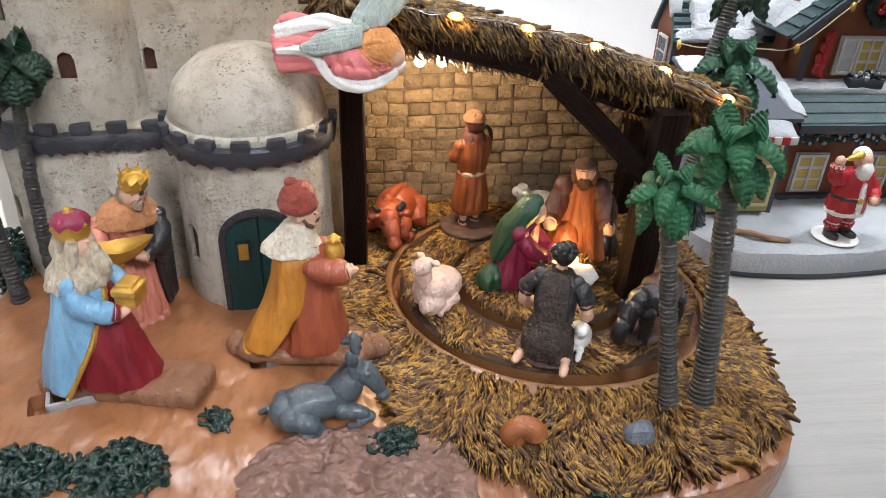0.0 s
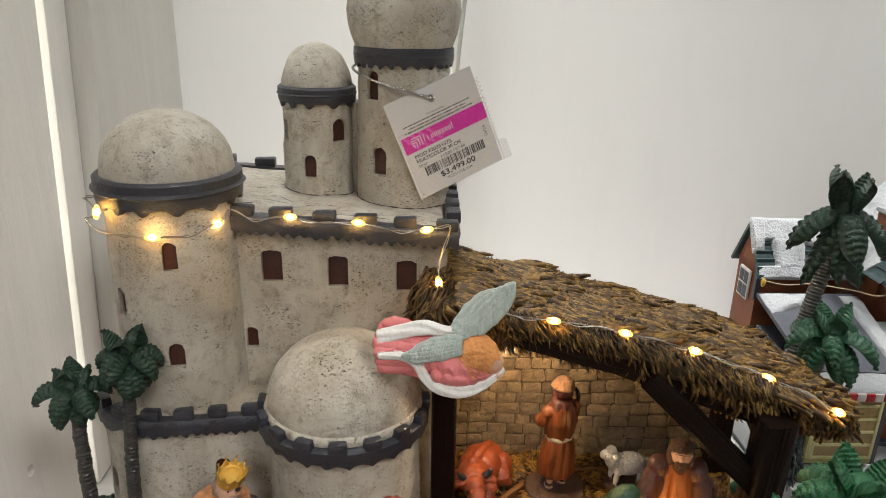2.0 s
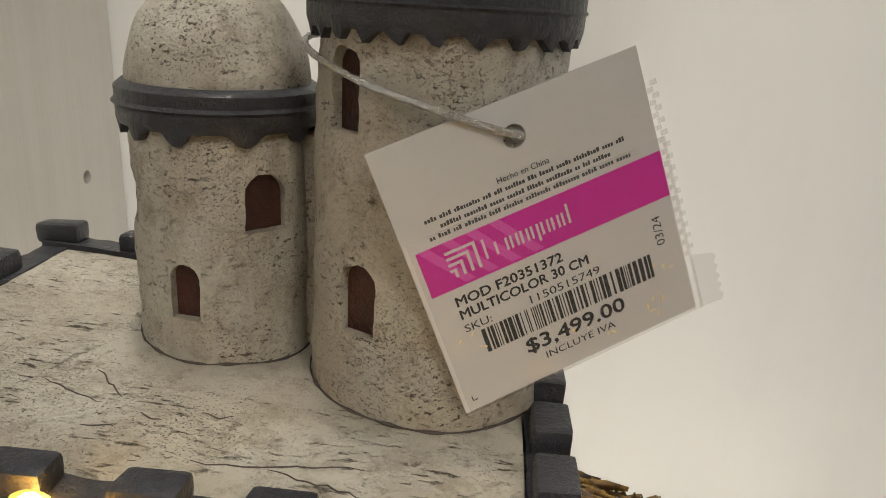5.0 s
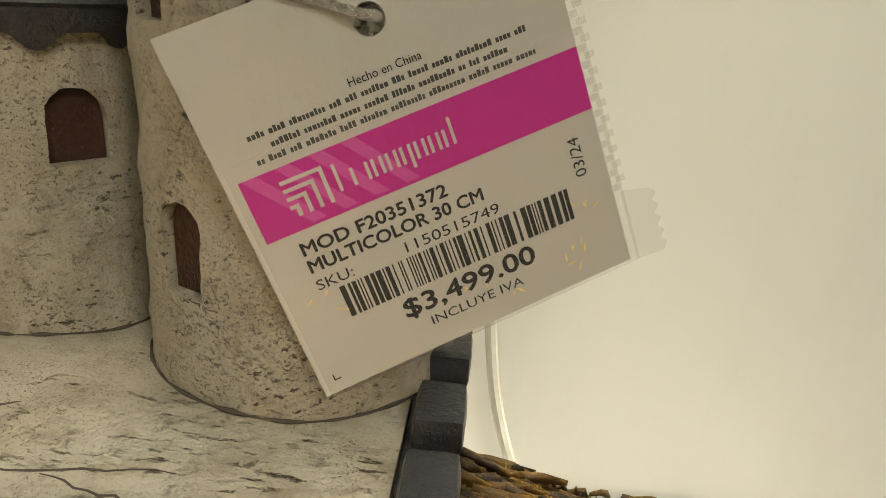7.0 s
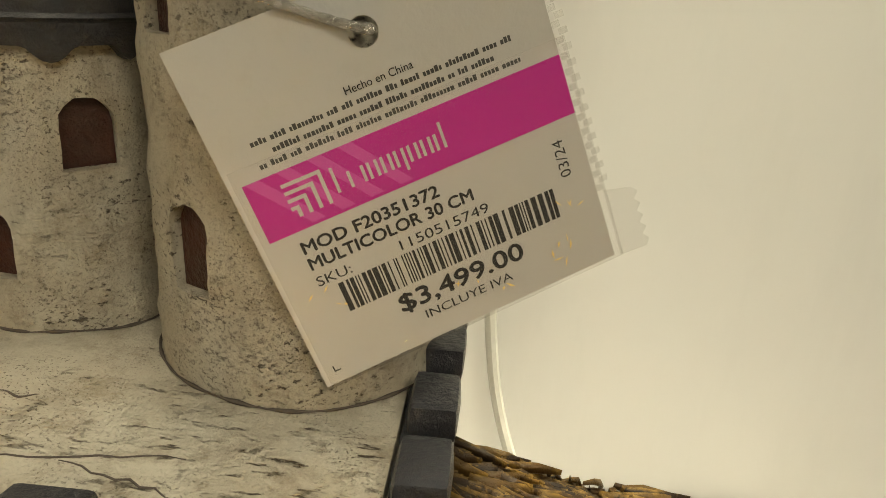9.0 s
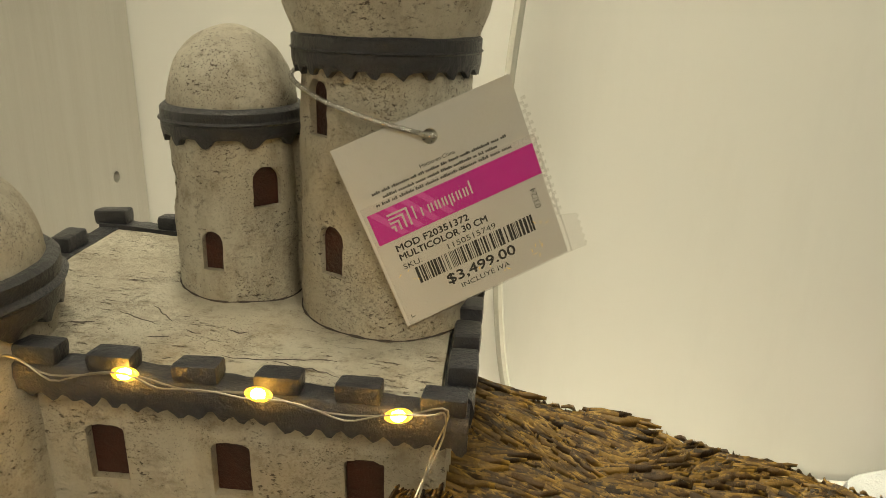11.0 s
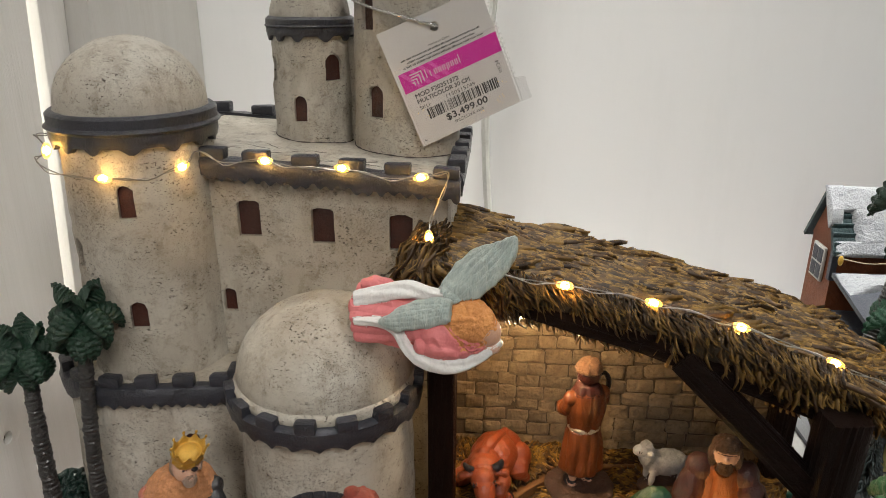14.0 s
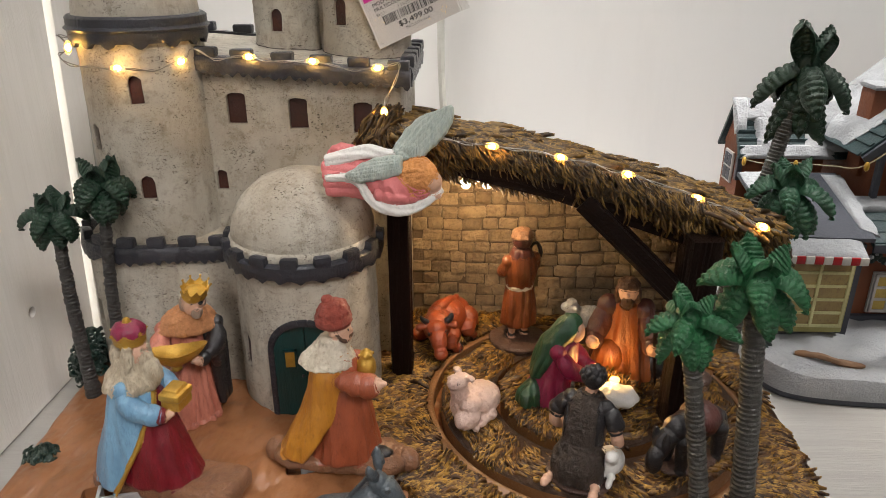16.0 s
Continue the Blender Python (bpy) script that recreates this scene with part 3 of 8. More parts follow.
LT = (-0.1193, 0.316)
round_tower("left_tower_wall", *LT, 0.0268, 0.0262, 0.095, 0.203, [(-77, 0.1715, 0.0056, 0.0118, 0.5), (-80, 0.1295, 0.0060, 0.0106, 0.5), (-131, 0.1500, 0.0056, 0.0118, 0.5)])
band("left_tower_band", *LT, 0.0290, 0.1962, 0.2068, 0.0022, 15, 0.0012)
dome("left_tower_dome", *LT, [(0.0266, 0.2045), (0.0264, 0.2065)] + half(0.0262, 0.2072, 0.0240))
ST = (-0.0648, 0.3655)
round_tower("small_tower_wall", *ST, 0.0166, 0.0158, 0.183, 0.234, [(-97, 0.1955, 0.0054, 0.0105, 0.5), (-44, 0.2115, 0.0078, 0.0105, 0.5), (-150, 0.211, 0.005, 0.010, 0.5)])
band("small_tower_band", *ST, 0.0180, 0.2290, 0.2362, 0.0022, 11, 0.0006)
dome("small_tower_dome", *ST, [(0.0162, 0.2350)] + half(0.0161, 0.2358, 0.0192))
BT = (-0.0243, 0.3605)
round_tower("tall_tower_wall", *BT, 0.0220, 0.0204, 0.180, 0.2515, [(-119, 0.1990, 0.0070, 0.0125, 0.5), (-130, 0.2320, 0.0066, 0.0128, 0.5)])
band("tall_tower_band", *BT, 0.0226, 0.2472, 0.2548, 0.0018, 24, 0.0004)
dome("onion_dome", *BT, [(0.0216, 0.2530), (0.0221, 0.2552), (0.0240, 0.2598), (0.0251, 0.2645), (0.0255, 0.2695), (0.0250, 0.2740), (0.0233, 0.2790), (0.0205, 0.2850), (0.0168, 0.2905), (0.0125, 0.2950), (0.0082, 0.2985), (0.0045, 0.3008), (0.0018, 0.3020), (0.0002, 0.3024)])
# dark paint lines where the two upper towers meet the slab
for (cx, cy), rr, name in ((ST, 0.0168, "small_tower_joint"), (BT, 0.0222, "tall_tower_joint")):
    bm = bmesh.new()
    pts, rad = [], []
    for i in range(110):
        a = radians(-215 + 250 * i / 109)
        x, y = cx + rr * math.cos(a), cy + rr * math.sin(a)
        pts.append((x, y, 0.1864 + tilt_z(x) + 0.0008 * noise.noise(Vector((x, y, 0.186)) * 60)))
        rad.append(0.00014 + 0.00030 * max(0.0, noise.noise((a * 6, rr * 900, 0)) + 0.25))
    tube(bm, pts, rad, 6)
    part(name, bm, SCRATCH, castle, "dark worn joint line")
# a stucco web joins the two upper towers
bm = bmesh.new()
box(bm, -0.054, -0.038, 0.363, 0.378, 0.182, 0.228, 0.002)
part("tower_web", bm, STUCCO, castle)

# lower storey: rounded wall with a slate ledge, then the door tower
LOW = [(-0.118, 0.352), (-0.146, 0.345), (-0.1555, 0.325), (-0.1535, 0.303), (-0.145, 0.290), (-0.131, 0.2835), (-0.116, 0.283), (-0.100, 0.2855), (-0.086, 0.2875), (-0.072, 0.2875), (-0.06, 0.29), (-0.06, 0.352)]
low_line = [p.xy for p in curve_points([(*p, 0) for p in LOW[1:10]], 8)]
low_line = [Vector(LOW[0])] + low_line + [Vector(LOW[10]), Vector(LOW[11])]
bm = bmesh.new()
nz = 16
rings(bm, [[(p.x + 0.0012 * (1 - k / nz) * (-1 if p.x < -0.12 else 0), p.y - 0.0016 * (1 - k / nz) * (1 if p.y < 0.33 else 0), 0.03 + (0.108 - 0.03) * k / nz) for p in low_line] for k in range(nz + 1)])
low_wall = wall_solid("lower_wall", bm)
windows(low_wall, [(place_at(-0.118, 0.318, 0.0362, -140, 0.0665), 0.0062, 0.0125, 0.5), (pose(-0.0985, 0.2845, 0.077, 0, 0, 8), 0.0062, 0.0115, 0.5)])


def normals_of(line):
    out = []
    for i in range(len(line)):
        d = (line[min(i + 1, len(line) - 1)] - line[max(i - 1, 0)]).normalized()
        out.append((d.y, -d.x, 0))
    return out


fine = [p.xy for p in curve_points([(p.x, p.y, 0) for p in low_line[1:-2:4]], 14)]
nf = normals_of(fine)
if nf[len(nf) // 2][1] > 0:
    nf = [(-a, -b, 0) for a, b, _ in nf]
coping("ledge_coping", [(p.x, p.y, 0.1075) for p in fine], nf, -0.0048, 0.0020, 0.0042)
run = 0.0
for k in range(1, len(fine) - 2):
    run += (fine[k] - fine[k - 1]).length
    if run > 0.0132:
        run = 0.0
        merlon(fine[k].x, fine[k].y, 0.1092, 0.0078, 0.0046, 0.0046, math.degrees(math.atan2(nf[k][1], nf[k][0])) + 90)

DT = (-0.0470, 0.2905)
bm = bmesh.new()
lathe(bm, *DT, [(0.0328 - 0.0014 * i / 24, 0.03 + 0.082 * i / 24) for i in range(25)], 72)
door_wall = wall_solid("door_tower_wall", bm)
windows(door_wall, [(place_at(*DT, 0.0322, -141, 0.0570), 0.0068, 0.0175, 0.5)])
DOOR_A = -83
c = arch_prism(0.0285, 0.0475, -0.012, 0.0052)
c.transform(place_at(*DT, 0.0322, DOOR_A, 0.0370))
cut_out(door_wall, [c])
band("door_tower_ledge", *DT, 0.0358, 0.1062, 0.1128, 0.0018, 26)
for i in range(16):
    a = -178 + i * 22.5
    if -185 < a < 10:
        m = place_at(*DT, 0.0338, a, 0.1124)
        merlon(m.translation.x, m.translation.y, 0.1120, 0.0072, 0.0046, 0.0042, a + 90)
bm = bmesh.new()
lathe(bm, *DT, [(0.0320, 0.108), (0.0327, 0.1135), (0.0331, 0.1150), (0.0325, 0.1162), (0.0320, 0.1168)], 72)
part("dome_drum", bm, STUCCO, castle)
dome("door_tower_dome", *DT, [(0.0314, 0.1155)] + half(0.0318, 0.1165, 0.0280))


# arched double door
def door_piece(x0, x1, w, h, d0, d1, n=16):
    """The stretch x0..x1 of an arched leaf."""
    bm = bmesh.new()
    r = w / 2
    xs = [x0 + (x1 - x0) * i / n for i in range(n + 1)]
    lp = [(x0, 0), (x1, 0)] + [(x, h - r + math.sqrt(max(r * r - x * x, 0))) for x in xs[::-1]]
    rings(bm, [[(x, d0, z) for x, z in lp], [(x, d1, z) for x, z in lp]])
    bmesh.ops.recalc_face_normals(bm, faces=bm.faces)
    return bm


dm = place_at(*DT, 0.0322, DOOR_A, 0.0372)
door = part("door", (lambda b: (b.transform(dm), b)[1])(door_piece(-0.0139, 0.0139, 0.0278, 0.0468, 0.0040, 0.0050)), DOORGREEN, castle, "closed dark green arched double door", smooth=False)
for s in (-1, 1):
    b = door_piece(*((0.0003, 0.0135) if s > 0 else (-0.0135, -0.0003)), 0.0272, 0.0462, 0.0026, 0.0042, 12)
    b.transform(dm)
    part("door_leaf", b, DOORGREEN, door, smooth=False)
    b = bmesh.new()
    box(b, s * 0.0068 - 0.0021, s * 0.0068 + 0.0021, 0.0019, 0.0030, 0.0255, 0.0335, 0.0003)
    b.transform(dm)
    part("door_window", b, GOLD, door, "small gold door window")
    b = bmesh.new()
    for zz in (0.0248, 0.0334):
        box(b, s * 0.0068 - 0.0030, s * 0.0068 + 0.0030, 0.0015, 0.0029, zz, zz + 0.0008)
    for xx in (-0.0028, 0.0021):
        box(b, s * 0.0068 + xx, s * 0.0068 + xx + 0.0007, 0.0015, 0.0029, 0.0248, 0.0342)
    b.transform(dm)
    part("window_frame", b, DOORGREEN, door)
    b = bmesh.new()
    ball(b, (s * 0.0016, 0.0018, 0.021), 0.0007)
    b.transform(dm)
    part("door_knob", b, SLATE, door)
# slate arch round the door, of small voussoir teeth
for k in range(29):
    f = k / 28
    w2, hh = 0.0152, 0.0330
    length = hh * 2 + math.pi * w2
    s = f * length
    if s < hh:
        x, z, tang = -w2, s, 90
    elif s > length - hh:
        x, z, tang = w2, length - s, 90
    else:
        a = math.pi - (s - hh) / w2
        x, z, tang = w2 * math.cos(a), hh + w2 * math.sin(a), math.degrees(a) - 90
    b = bmesh.new()
    box(b, -0.0021, 0.0021, -0.0016, 0.0060, -0.0015, 0.0015, 0.0005)
    b.transform(Matrix.Rotation(radians(-tang), 4, "Y"))
    rr = 0.0322
    ang = DOOR_A + math.degrees(x / rr)
    b.transform(place_at(*DT, rr - 0.0006, ang, 0.0372 + z))
    part("arch_stone", b, SLATE, door_wall)


# ---- the stable: posts, beams, thatched roof, stone back wall ----
stable = thing("stable", "open stable with thatched roof, dark posts and stone wall", "stable", (0.06, 0.30, 0.034))


def roof_z(x, y=0.28):
    """The roof's height: a front edge that bows down to the right, and a lower, straighter rear edge."""
    front = 0.1622 - 0.10 * x - 0.75 * x * x + 0.0035 * math.exp(-((x + 0.008) / 0.014) ** 2)
    rear = 0.1510 - 0.20 * x - 0.30 * x * x
    f = min(1.0, max(0.0, (y - 0.276) / 0.104))
    return front + (rear - front) * f


def roof_front(x):
    """How far forward the roof's upper edge lies."""
    if x < 0.03:
        return 0.283
    k = (x - 0.03) / 0.12
    return 0.283 - 0.030 * k + 0.020 * max(0, k - 0.75) / 0.35


def timber(name, a, b, w, d, roll=0.0, parent=None):
    """A rough square timber from a to b."""
    a, b = Vector(a), Vector(b)
    length = (b - a).length
    bm = bmesh.new()
    n = 16
    loops = []
    for i in range(n + 1):
        z = length * i / n
        lp = []
        for k in range(40):
            an = 2 * math.pi * k / 40
            cx, cy = math.cos(an), math.sin(an)
            q = max(abs(cx), abs(cy)) ** 0.75
            g = 1 + 0.10 * noise.noise((cx * 7 + a.x * 90, cy * 7, z * 30)) + 0.05 * noise.noise((cx * 25, cy * 25 + a.x * 90, z * 20))
            lp.append((cx / q * w / 2 * g, cy / q * d / 2 * g, z))
        loops.append(lp)
    rings(bm, loops)
    q = (b - a).to_track_quat("Z", "Y").to_matrix().to_4x4()
    bm.transform(Matrix.Translation(a) @ q @ pose(0, 0, 0, 0, 0, roll))
    return part(name, bm, DARKBEAM if "beam" in name or name == "brace" else DARKWOOD, parent or stable)


timber("post", (-0.0045, 0.2975, 0.032), (-0.0045, 0.2950, 0.160), 0.0105, 0.0100)
timber("post", (0.1185, 0.2600, 0.030), (0.1190, 0.2550, 0.129), 0.0130, 0.0125)
timber("post", (0.146, 0.352, 0.030), (0.146, 0.352, 0.112), 0.0100, 0.0100)
timber("brace", (0.0740, 0.2700, 0.1380), (0.1170, 0.2560, 0.0985), 0.0088, 0.0085)
timber("front_beam", (-0.003, 0.2930, 0.1530), (0.064, 0.2760, 0.1418), 0.0095, 0.0095)
timber("front_beam", (0.0625, 0.2762, 0.1421), (0.1285, 0.2620, 0.1235), 0.0095, 0.0095)
timber("rear_beam", (0.0, 0.352, 0.138), (0.146, 0.352, 0.105), 0.009, 0.010)
timber("side_beam", (0.120, 0.260, 0.1185), (0.146, 0.352, 0.103), 0.009, 0.010)

# solid deck under the thatch
bm = bmesh.new()
nx = 30
loops = []
for i in range(nx + 1):
    x = -0.010 + 0.164 * i / nx
    z = roof_z(x)
    shrink = 0.018 * max(0, (i - 25) / 5) ** 2
    y0, y1 = roof_front(x) + shrink - 0.004, 0.379 - shrink
    ym, zm, zr = (y0 + y1) / 2, roof_z(x, (y0 + y1) / 2), roof_z(x, y1)
    loops.append([(x, y0 + 0.005, z - 0.014), (x, y0 + 0.0015, z - 0.010), (x, y0, z - 0.004), (x, y0 + 0.005, z - 0.001), (x, ym, zm - 0.001), (x, y1 - 0.006, zr - 0.001), (x, y1, zr - 0.005), (x, y1 - 0.003, zr - 0.011), (x, ym, zm - 0.013)])
rings(bm, loops)
bmesh.ops.recalc_face_normals(bm, faces=bm.faces)
rough_up(bm, 0.0012, 180)
roof = part("roof", bm, THATCHBED, stable)

items = []
# upper face: long combed stalks in overlapping, wavy courses that run down the slope
for k in range(7200):
    x = rng.uniform(-0.012, 0.144)
    y = rng.uniform(roof_front(x) - 0.001, 0.379)
    d = 0.10 + 1.5 * x
    lean = -0.34 + 1.5 * noise.noise((x * 38, y * 38, 3.0)) + 0.5 * noise.noise((x * 110, y * 110, 6.0))
    way = Vector((1, lean + rng.gauss(0, 0.05), -d + 0.09 * max(0, lean + 0.3)))
    up = Vector((d, 0, 1))
    course = ((x * 1.0 + 0.006 * noise.noise((y * 60, x * 30, 8.0))) / 0.011) % 1.0
    z = roof_z(x, y) - 0.0022 + 0.0026 * (course - 0.5) + 0.0026 * noise.noise((x * 95, y * 95, 0))
    items.append(((x, y, z), way, up, min(rng.uniform(0.011, 0.022), 0.158 - x), rng.uniform(0.0012, 0.0021), rng.uniform(-0.10, 0.06)))
# front fringe: combed tufts of parallel curved stalks, in three overlapping tiers
for tier in range(3):
    x = -0.014 + 0.004 * tier
    while x < 0.150:
        wide = rng.uniform(0.009, 0.015)
        sweep, stretch, sag = rng.uniform(0.25, 0.80), rng.uniform(0.85, 1.18), rng.uniform(-0.34, -0.12)
        for row, count in ((0, 13), (1, 11)):
            for k in range(count):
                f = (k + 0.5 * row + rng.uniform(-0.2, 0.2)) / count
                xx = x + wide * f
                if xx > 0.151:
                    continue
                y0 = roof_front(xx)
                root = (xx, y0 + 0.0010 - 0.0013 * (2 - tier) - 0.0006 * row, roof_z(xx, y0) + 0.0016 - 0.0043 * tier - 0.0014 * row - 0.0012 * abs(f - 0.5))
                way = Vector((sweep + 0.55 * (f - 0.5) + rng.gauss(0, 0.03), -0.46 + 0.11 * tier + rng.gauss(0, 0.03), -1.0))
                ln = rng.uniform(0.0135, 0.0160) * stretch * (1.12 - 0.45 * abs(f - 0.5)) * (0.86 if xx > 0.07 else 0.74)
                items.append((root, way, (0.1, -1, 0.15), ln, rng.uniform(0.0013, 0.0020), sag + rng.uniform(-0.05, 0.05)))
        x += wide * 0.78
# the rolled bundle at the castle end and the round right-hand end
for k in range(1000):
    a = rng.uniform(0, math.pi)
    y = rng.uniform(0.280, 0.305)
    root = (-0.009 + rng.uniform(-0.003, 0.006), y, 0.1690 + rng.uniform(-0.004, 0.001))
    way = Vector((-0.40 - 0.5 * rng.random() + 0.9 * noise.noise((y * 120, k * 0.002, 2)), -0.30 + rng.gauss(0, 0.30), -1))
    items.append((root, way, (-0.7, -0.7, 0.2), rng.uniform(0.010, 0.019), rng.uniform(0.0010, 0.0016), rng.uniform(-0.40, -0.15)))
for k in range(900):
    y = rng.uniform(0.262, 0.374)
    e = 0.150 + 0.004 * math.sin((y - 0.25) * 30)
    root = (e - rng.uniform(0, 0.006), y, roof_z(e, y) + 0.001 - rng.uniform(0.0, 0.008))
    way = Vector((1.0, rng.gauss(-0.1, 0.3), -0.9 - rng.random() * 0.6))
    items.append((root, way, (0.8, 0, 0.6), rng.uniform(0.008, 0.014), rng.uniform(0.0010, 0.0016), rng.uniform(-0.4, 0)))
# rear edge
for k in range(500):
    x = rng.uniform(-0.008, 0.148)
    items.append(((x, 0.379, roof_z(x, 0.379) - rng.uniform(0, 0.006)), Vector((0.6, 0.6 + rng.gauss(0, 0.2), -0.7)), (0, 0.8, 0.6), rng.uniform(0.007, 0.012), rng.uniform(0.0008, 0.0013), -0.2))
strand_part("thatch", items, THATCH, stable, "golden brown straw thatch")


# ---- the resin base ----
base = thing("scenery_base", "terracotta resin base with sculpted straw floor", "base", (0.0, 0.28, 0.0))
RC = Vector((0.084, 0.278))
R_OUT, R_IN = 0.0735, 0.0405


def ground_z(x, y):
    return 0.0362 - 0.028 * x + 0.0012 * noise.noise((x * 22, y * 22, 0.3)) - 0.006 * max(0, (0.19 - y) / 0.03) ** 2


def outline(n=430):
    """The base's rim: a rounded slab with an uneven front."""
    pts = [(-0.158, 0.300), (-0.157, 0.255), (-0.154, 0.215), (-0.150, 0.180), (-0.135, 0.158), (-0.10, 0.150), (-0.05, 0.150), (-0.01, 0.148), (0.04, 0.150), (0.09, 0.153), (0.13, 0.160), (0.153, 0.175), (0.164, 0.200), (0.171, 0.235), (0.173, 0.275), (0.172, 0.32), (0.168, 0.372), (0.14, 0.398), (0.08, 0.402), (0.0, 0.405), (-0.08, 0.406), (-0.14, 0.400), (-0.158, 0.370), (-0.160, 0.335)]
    return [p.xy for p in curve_points([(*p, 0) for p in pts + pts[:1]], n // len(pts))][:-1]


def inside(x, y, poly):
    hit = False
    j = len(poly) - 1
    for i in range(len(poly)):
        a, b = poly[i], poly[j]
        if (a.y > y) != (b.y > y) and x < (b.x - a.x) * (y - a.y) / (b.y - a.y) + a.x:
            hit = not hit
        j = i
    return hit


RIM = outline()
bm = bmesh.new()
mid = Vector((0.006, 0.28))
loops = []
for z, s in ((0.0, 0.985), (0.004, 0.998), (0.012, 1.004), (0.022, 1.006), (0.029, 1.0)):
    loops.append([(mid.x + (p.x - mid.x) * s, mid.y + (p.y - mid.y) * s, z + (0.003 * noise.noise((p.x * 40, p.y * 40, z * 60)) if z else 0)) for p in RIM])
for s, lift in [(0.988, -0.001)] + [(0.975 - 0.0155 * k, 0) for k in range(62)]:
    lp = []
    for p in RIM:
        x, y = mid.x + (p.x - mid.x) * s, mid.y + (p.y - mid.y) * s
        r = (Vector((x, y)) - RC).length
        z = ground_z(x, y) + lift + 0.0010 * noise.noise((x * 85, y * 60, 2.0)) + 0.0009 * noise.noise((x * 200, y * 110, 5.0))
        if r < R_OUT + 0.004:
            z = min(z, 0.0275 + max(0, r - R_OUT) * 1.2)
        lp.append((x, y, z))
    loops.append(lp)
rings(bm, loops)
bmesh.ops.recalc_face_normals(bm, faces=bm.faces)
ground_slab = part("ground_slab", bm, TERRA, base)
SLOTS = ((-0.094, 0.2090, 17, 0.052), (-0.022, 0.2310, 14, 0.050))
cuts = []
for x, y, ang, ln in SLOTS:
    c = bmesh.new()
    box(c, -ln / 2, ln / 2, -0.0055, 0.0055, -0.007, 0.02, 0.002)
    c.transform(pose(x, y, ground_z(x, y), 0, 0, ang))
    cuts.append(c)
cut_out(ground_slab, cuts)


def front_edge(x):
    """The straw's front border on the terracotta."""
    return 0.160 + 0.006 * math.sin(x * 60) + 0.10 * max(0.0, x - 0.10)


def straw_side(x, y):
    """Whether the floor is straw there (towards the stable)."""
    wob = 0.006 * noise.noise((y * 70, 0.2, 0)) + 0.003 * noise.noise((y * 220, 4.2, 0))
    if y > 0.19:
        k = min(1.0, max(0.0, (y - 0.226) / 0.022))
        edge = 0.010 + wob - 0.024 * k
    else:
        edge = 0.010 + wob + (0.19 - y) * 1.6
    return x > edge and y > front_edge(x) + wob * 0.5


# straw sheet under the stalks, outside the round platform
bm = bmesh.new()
n = 96
grid = {}
for i in range(n):
    for j in range(n):
        x, y = -0.022 + 0.195 * i / (n - 1), 0.152 + 0.235 * j / (n - 1)
        r = (Vector((x, y)) - RC).length
        if straw_side(x, y) and r > R_OUT + 0.003 and inside(mid.x + (x - mid.x) * 1.012, mid.y + (y - mid.y) * 1.012, RIM):
            grid[i, j] = bm.verts.new((x, y, ground_z(x, y) + (0.0016 if r > R_OUT + 0.008 else -0.0004) + 0.0012 * noise.noise((x * 150, y * 150, 0))))
for (i, j), v in list(grid.items()):
    q = [grid.get(k) for k in ((i, j), (i + 1, j), (i + 1, j + 1), (i, j + 1))]
    if all(q):
        bm.faces.new(q)
part("straw_sheet", bm, STRAWBED, base)

items = []
for k in range(60000):
    if len(items) > 9400:
        break
    x, y = rng.uniform(-0.022, 0.174), rng.uniform(0.150, 0.385)
    r = (Vector((x, y)) - RC).length
    if not straw_side(x, y) or r < R_OUT + 0.0012 or not inside(mid.x + (x - mid.x) * 1.045, mid.y + (y - mid.y) * 1.045, RIM):
        continue
    out = (Vector((x, y)) - RC).normalized()
    swirl = 2.2 * noise.noise((x * 45, y * 45, 0.7))
    way = Vector((out.x * math.cos(swirl) - out.y * math.sin(swirl), out.x * math.sin(swirl) + out.y * math.cos(swirl), rng.gauss(0.02, 0.05)))
    items.append(((x, y, ground_z(x, y) + 0.0014), way, (0, 0, 1), rng.uniform(0.006, 0.011), rng.uniform(0.0011, 0.0020), rng.uniform(-0.24, 0.02)))
# stalks that hang over the rim at the right
for p in RIM[::2]:
    if p.x > 0.05 and 0.19 < p.y < 0.385:
        for _ in range(5):
            o = (p - mid).normalized()
            x, y = p.x - o.x * rng.uniform(0.005, 0.010), p.y - o.y * rng.uniform(0.005, 0.010)
            items.append(((x, y, ground_z(x, y) + 0.0012), Vector((o.x + rng.gauss(0, 0.35), o.y + rng.gauss(0, 0.35), -0.10)), (0, 0, 1), rng.uniform(0.005, 0.009), rng.uniform(0.0010, 0.0017), -0.35))
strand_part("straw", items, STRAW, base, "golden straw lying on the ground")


# a smooth brown lip round the groove
RIMBROWN = paint("brown_rim", (0.22, 0.105, 0.04), (0.12, 0.05, 0.02), 0.34, 0, 100, 500, 0.5, 0.0004, coat=0.3)
bm = bmesh.new()
loops = []
for i in range(144):
    a = 2 * math.pi * i / 144
    ca, sa = math.cos(a), math.sin(a)
    top = ground_z(RC.x + R_OUT * ca, RC.y + R_OUT * sa) + 0.0013
    loops.append([(RC.x + r * ca, RC.y + r * sa, z) for r, z in ((R_OUT - 0.0012, 0.0270), (R_OUT - 0.0012, top - 0.0006), (R_OUT - 0.0005, top), (R_OUT + 0.0010, top), (R_OUT + 0.0020, top - 0.0008), (R_OUT + 0.0068, top - 0.0010), (R_OUT + 0.0074, 0.0270))])
rings(bm, loops + loops[:1], cap=False)
bmesh.ops.remove_doubles(bm, verts=bm.verts, dist=1e-6)
bmesh.ops.recalc_face_normals(bm, faces=bm.faces)
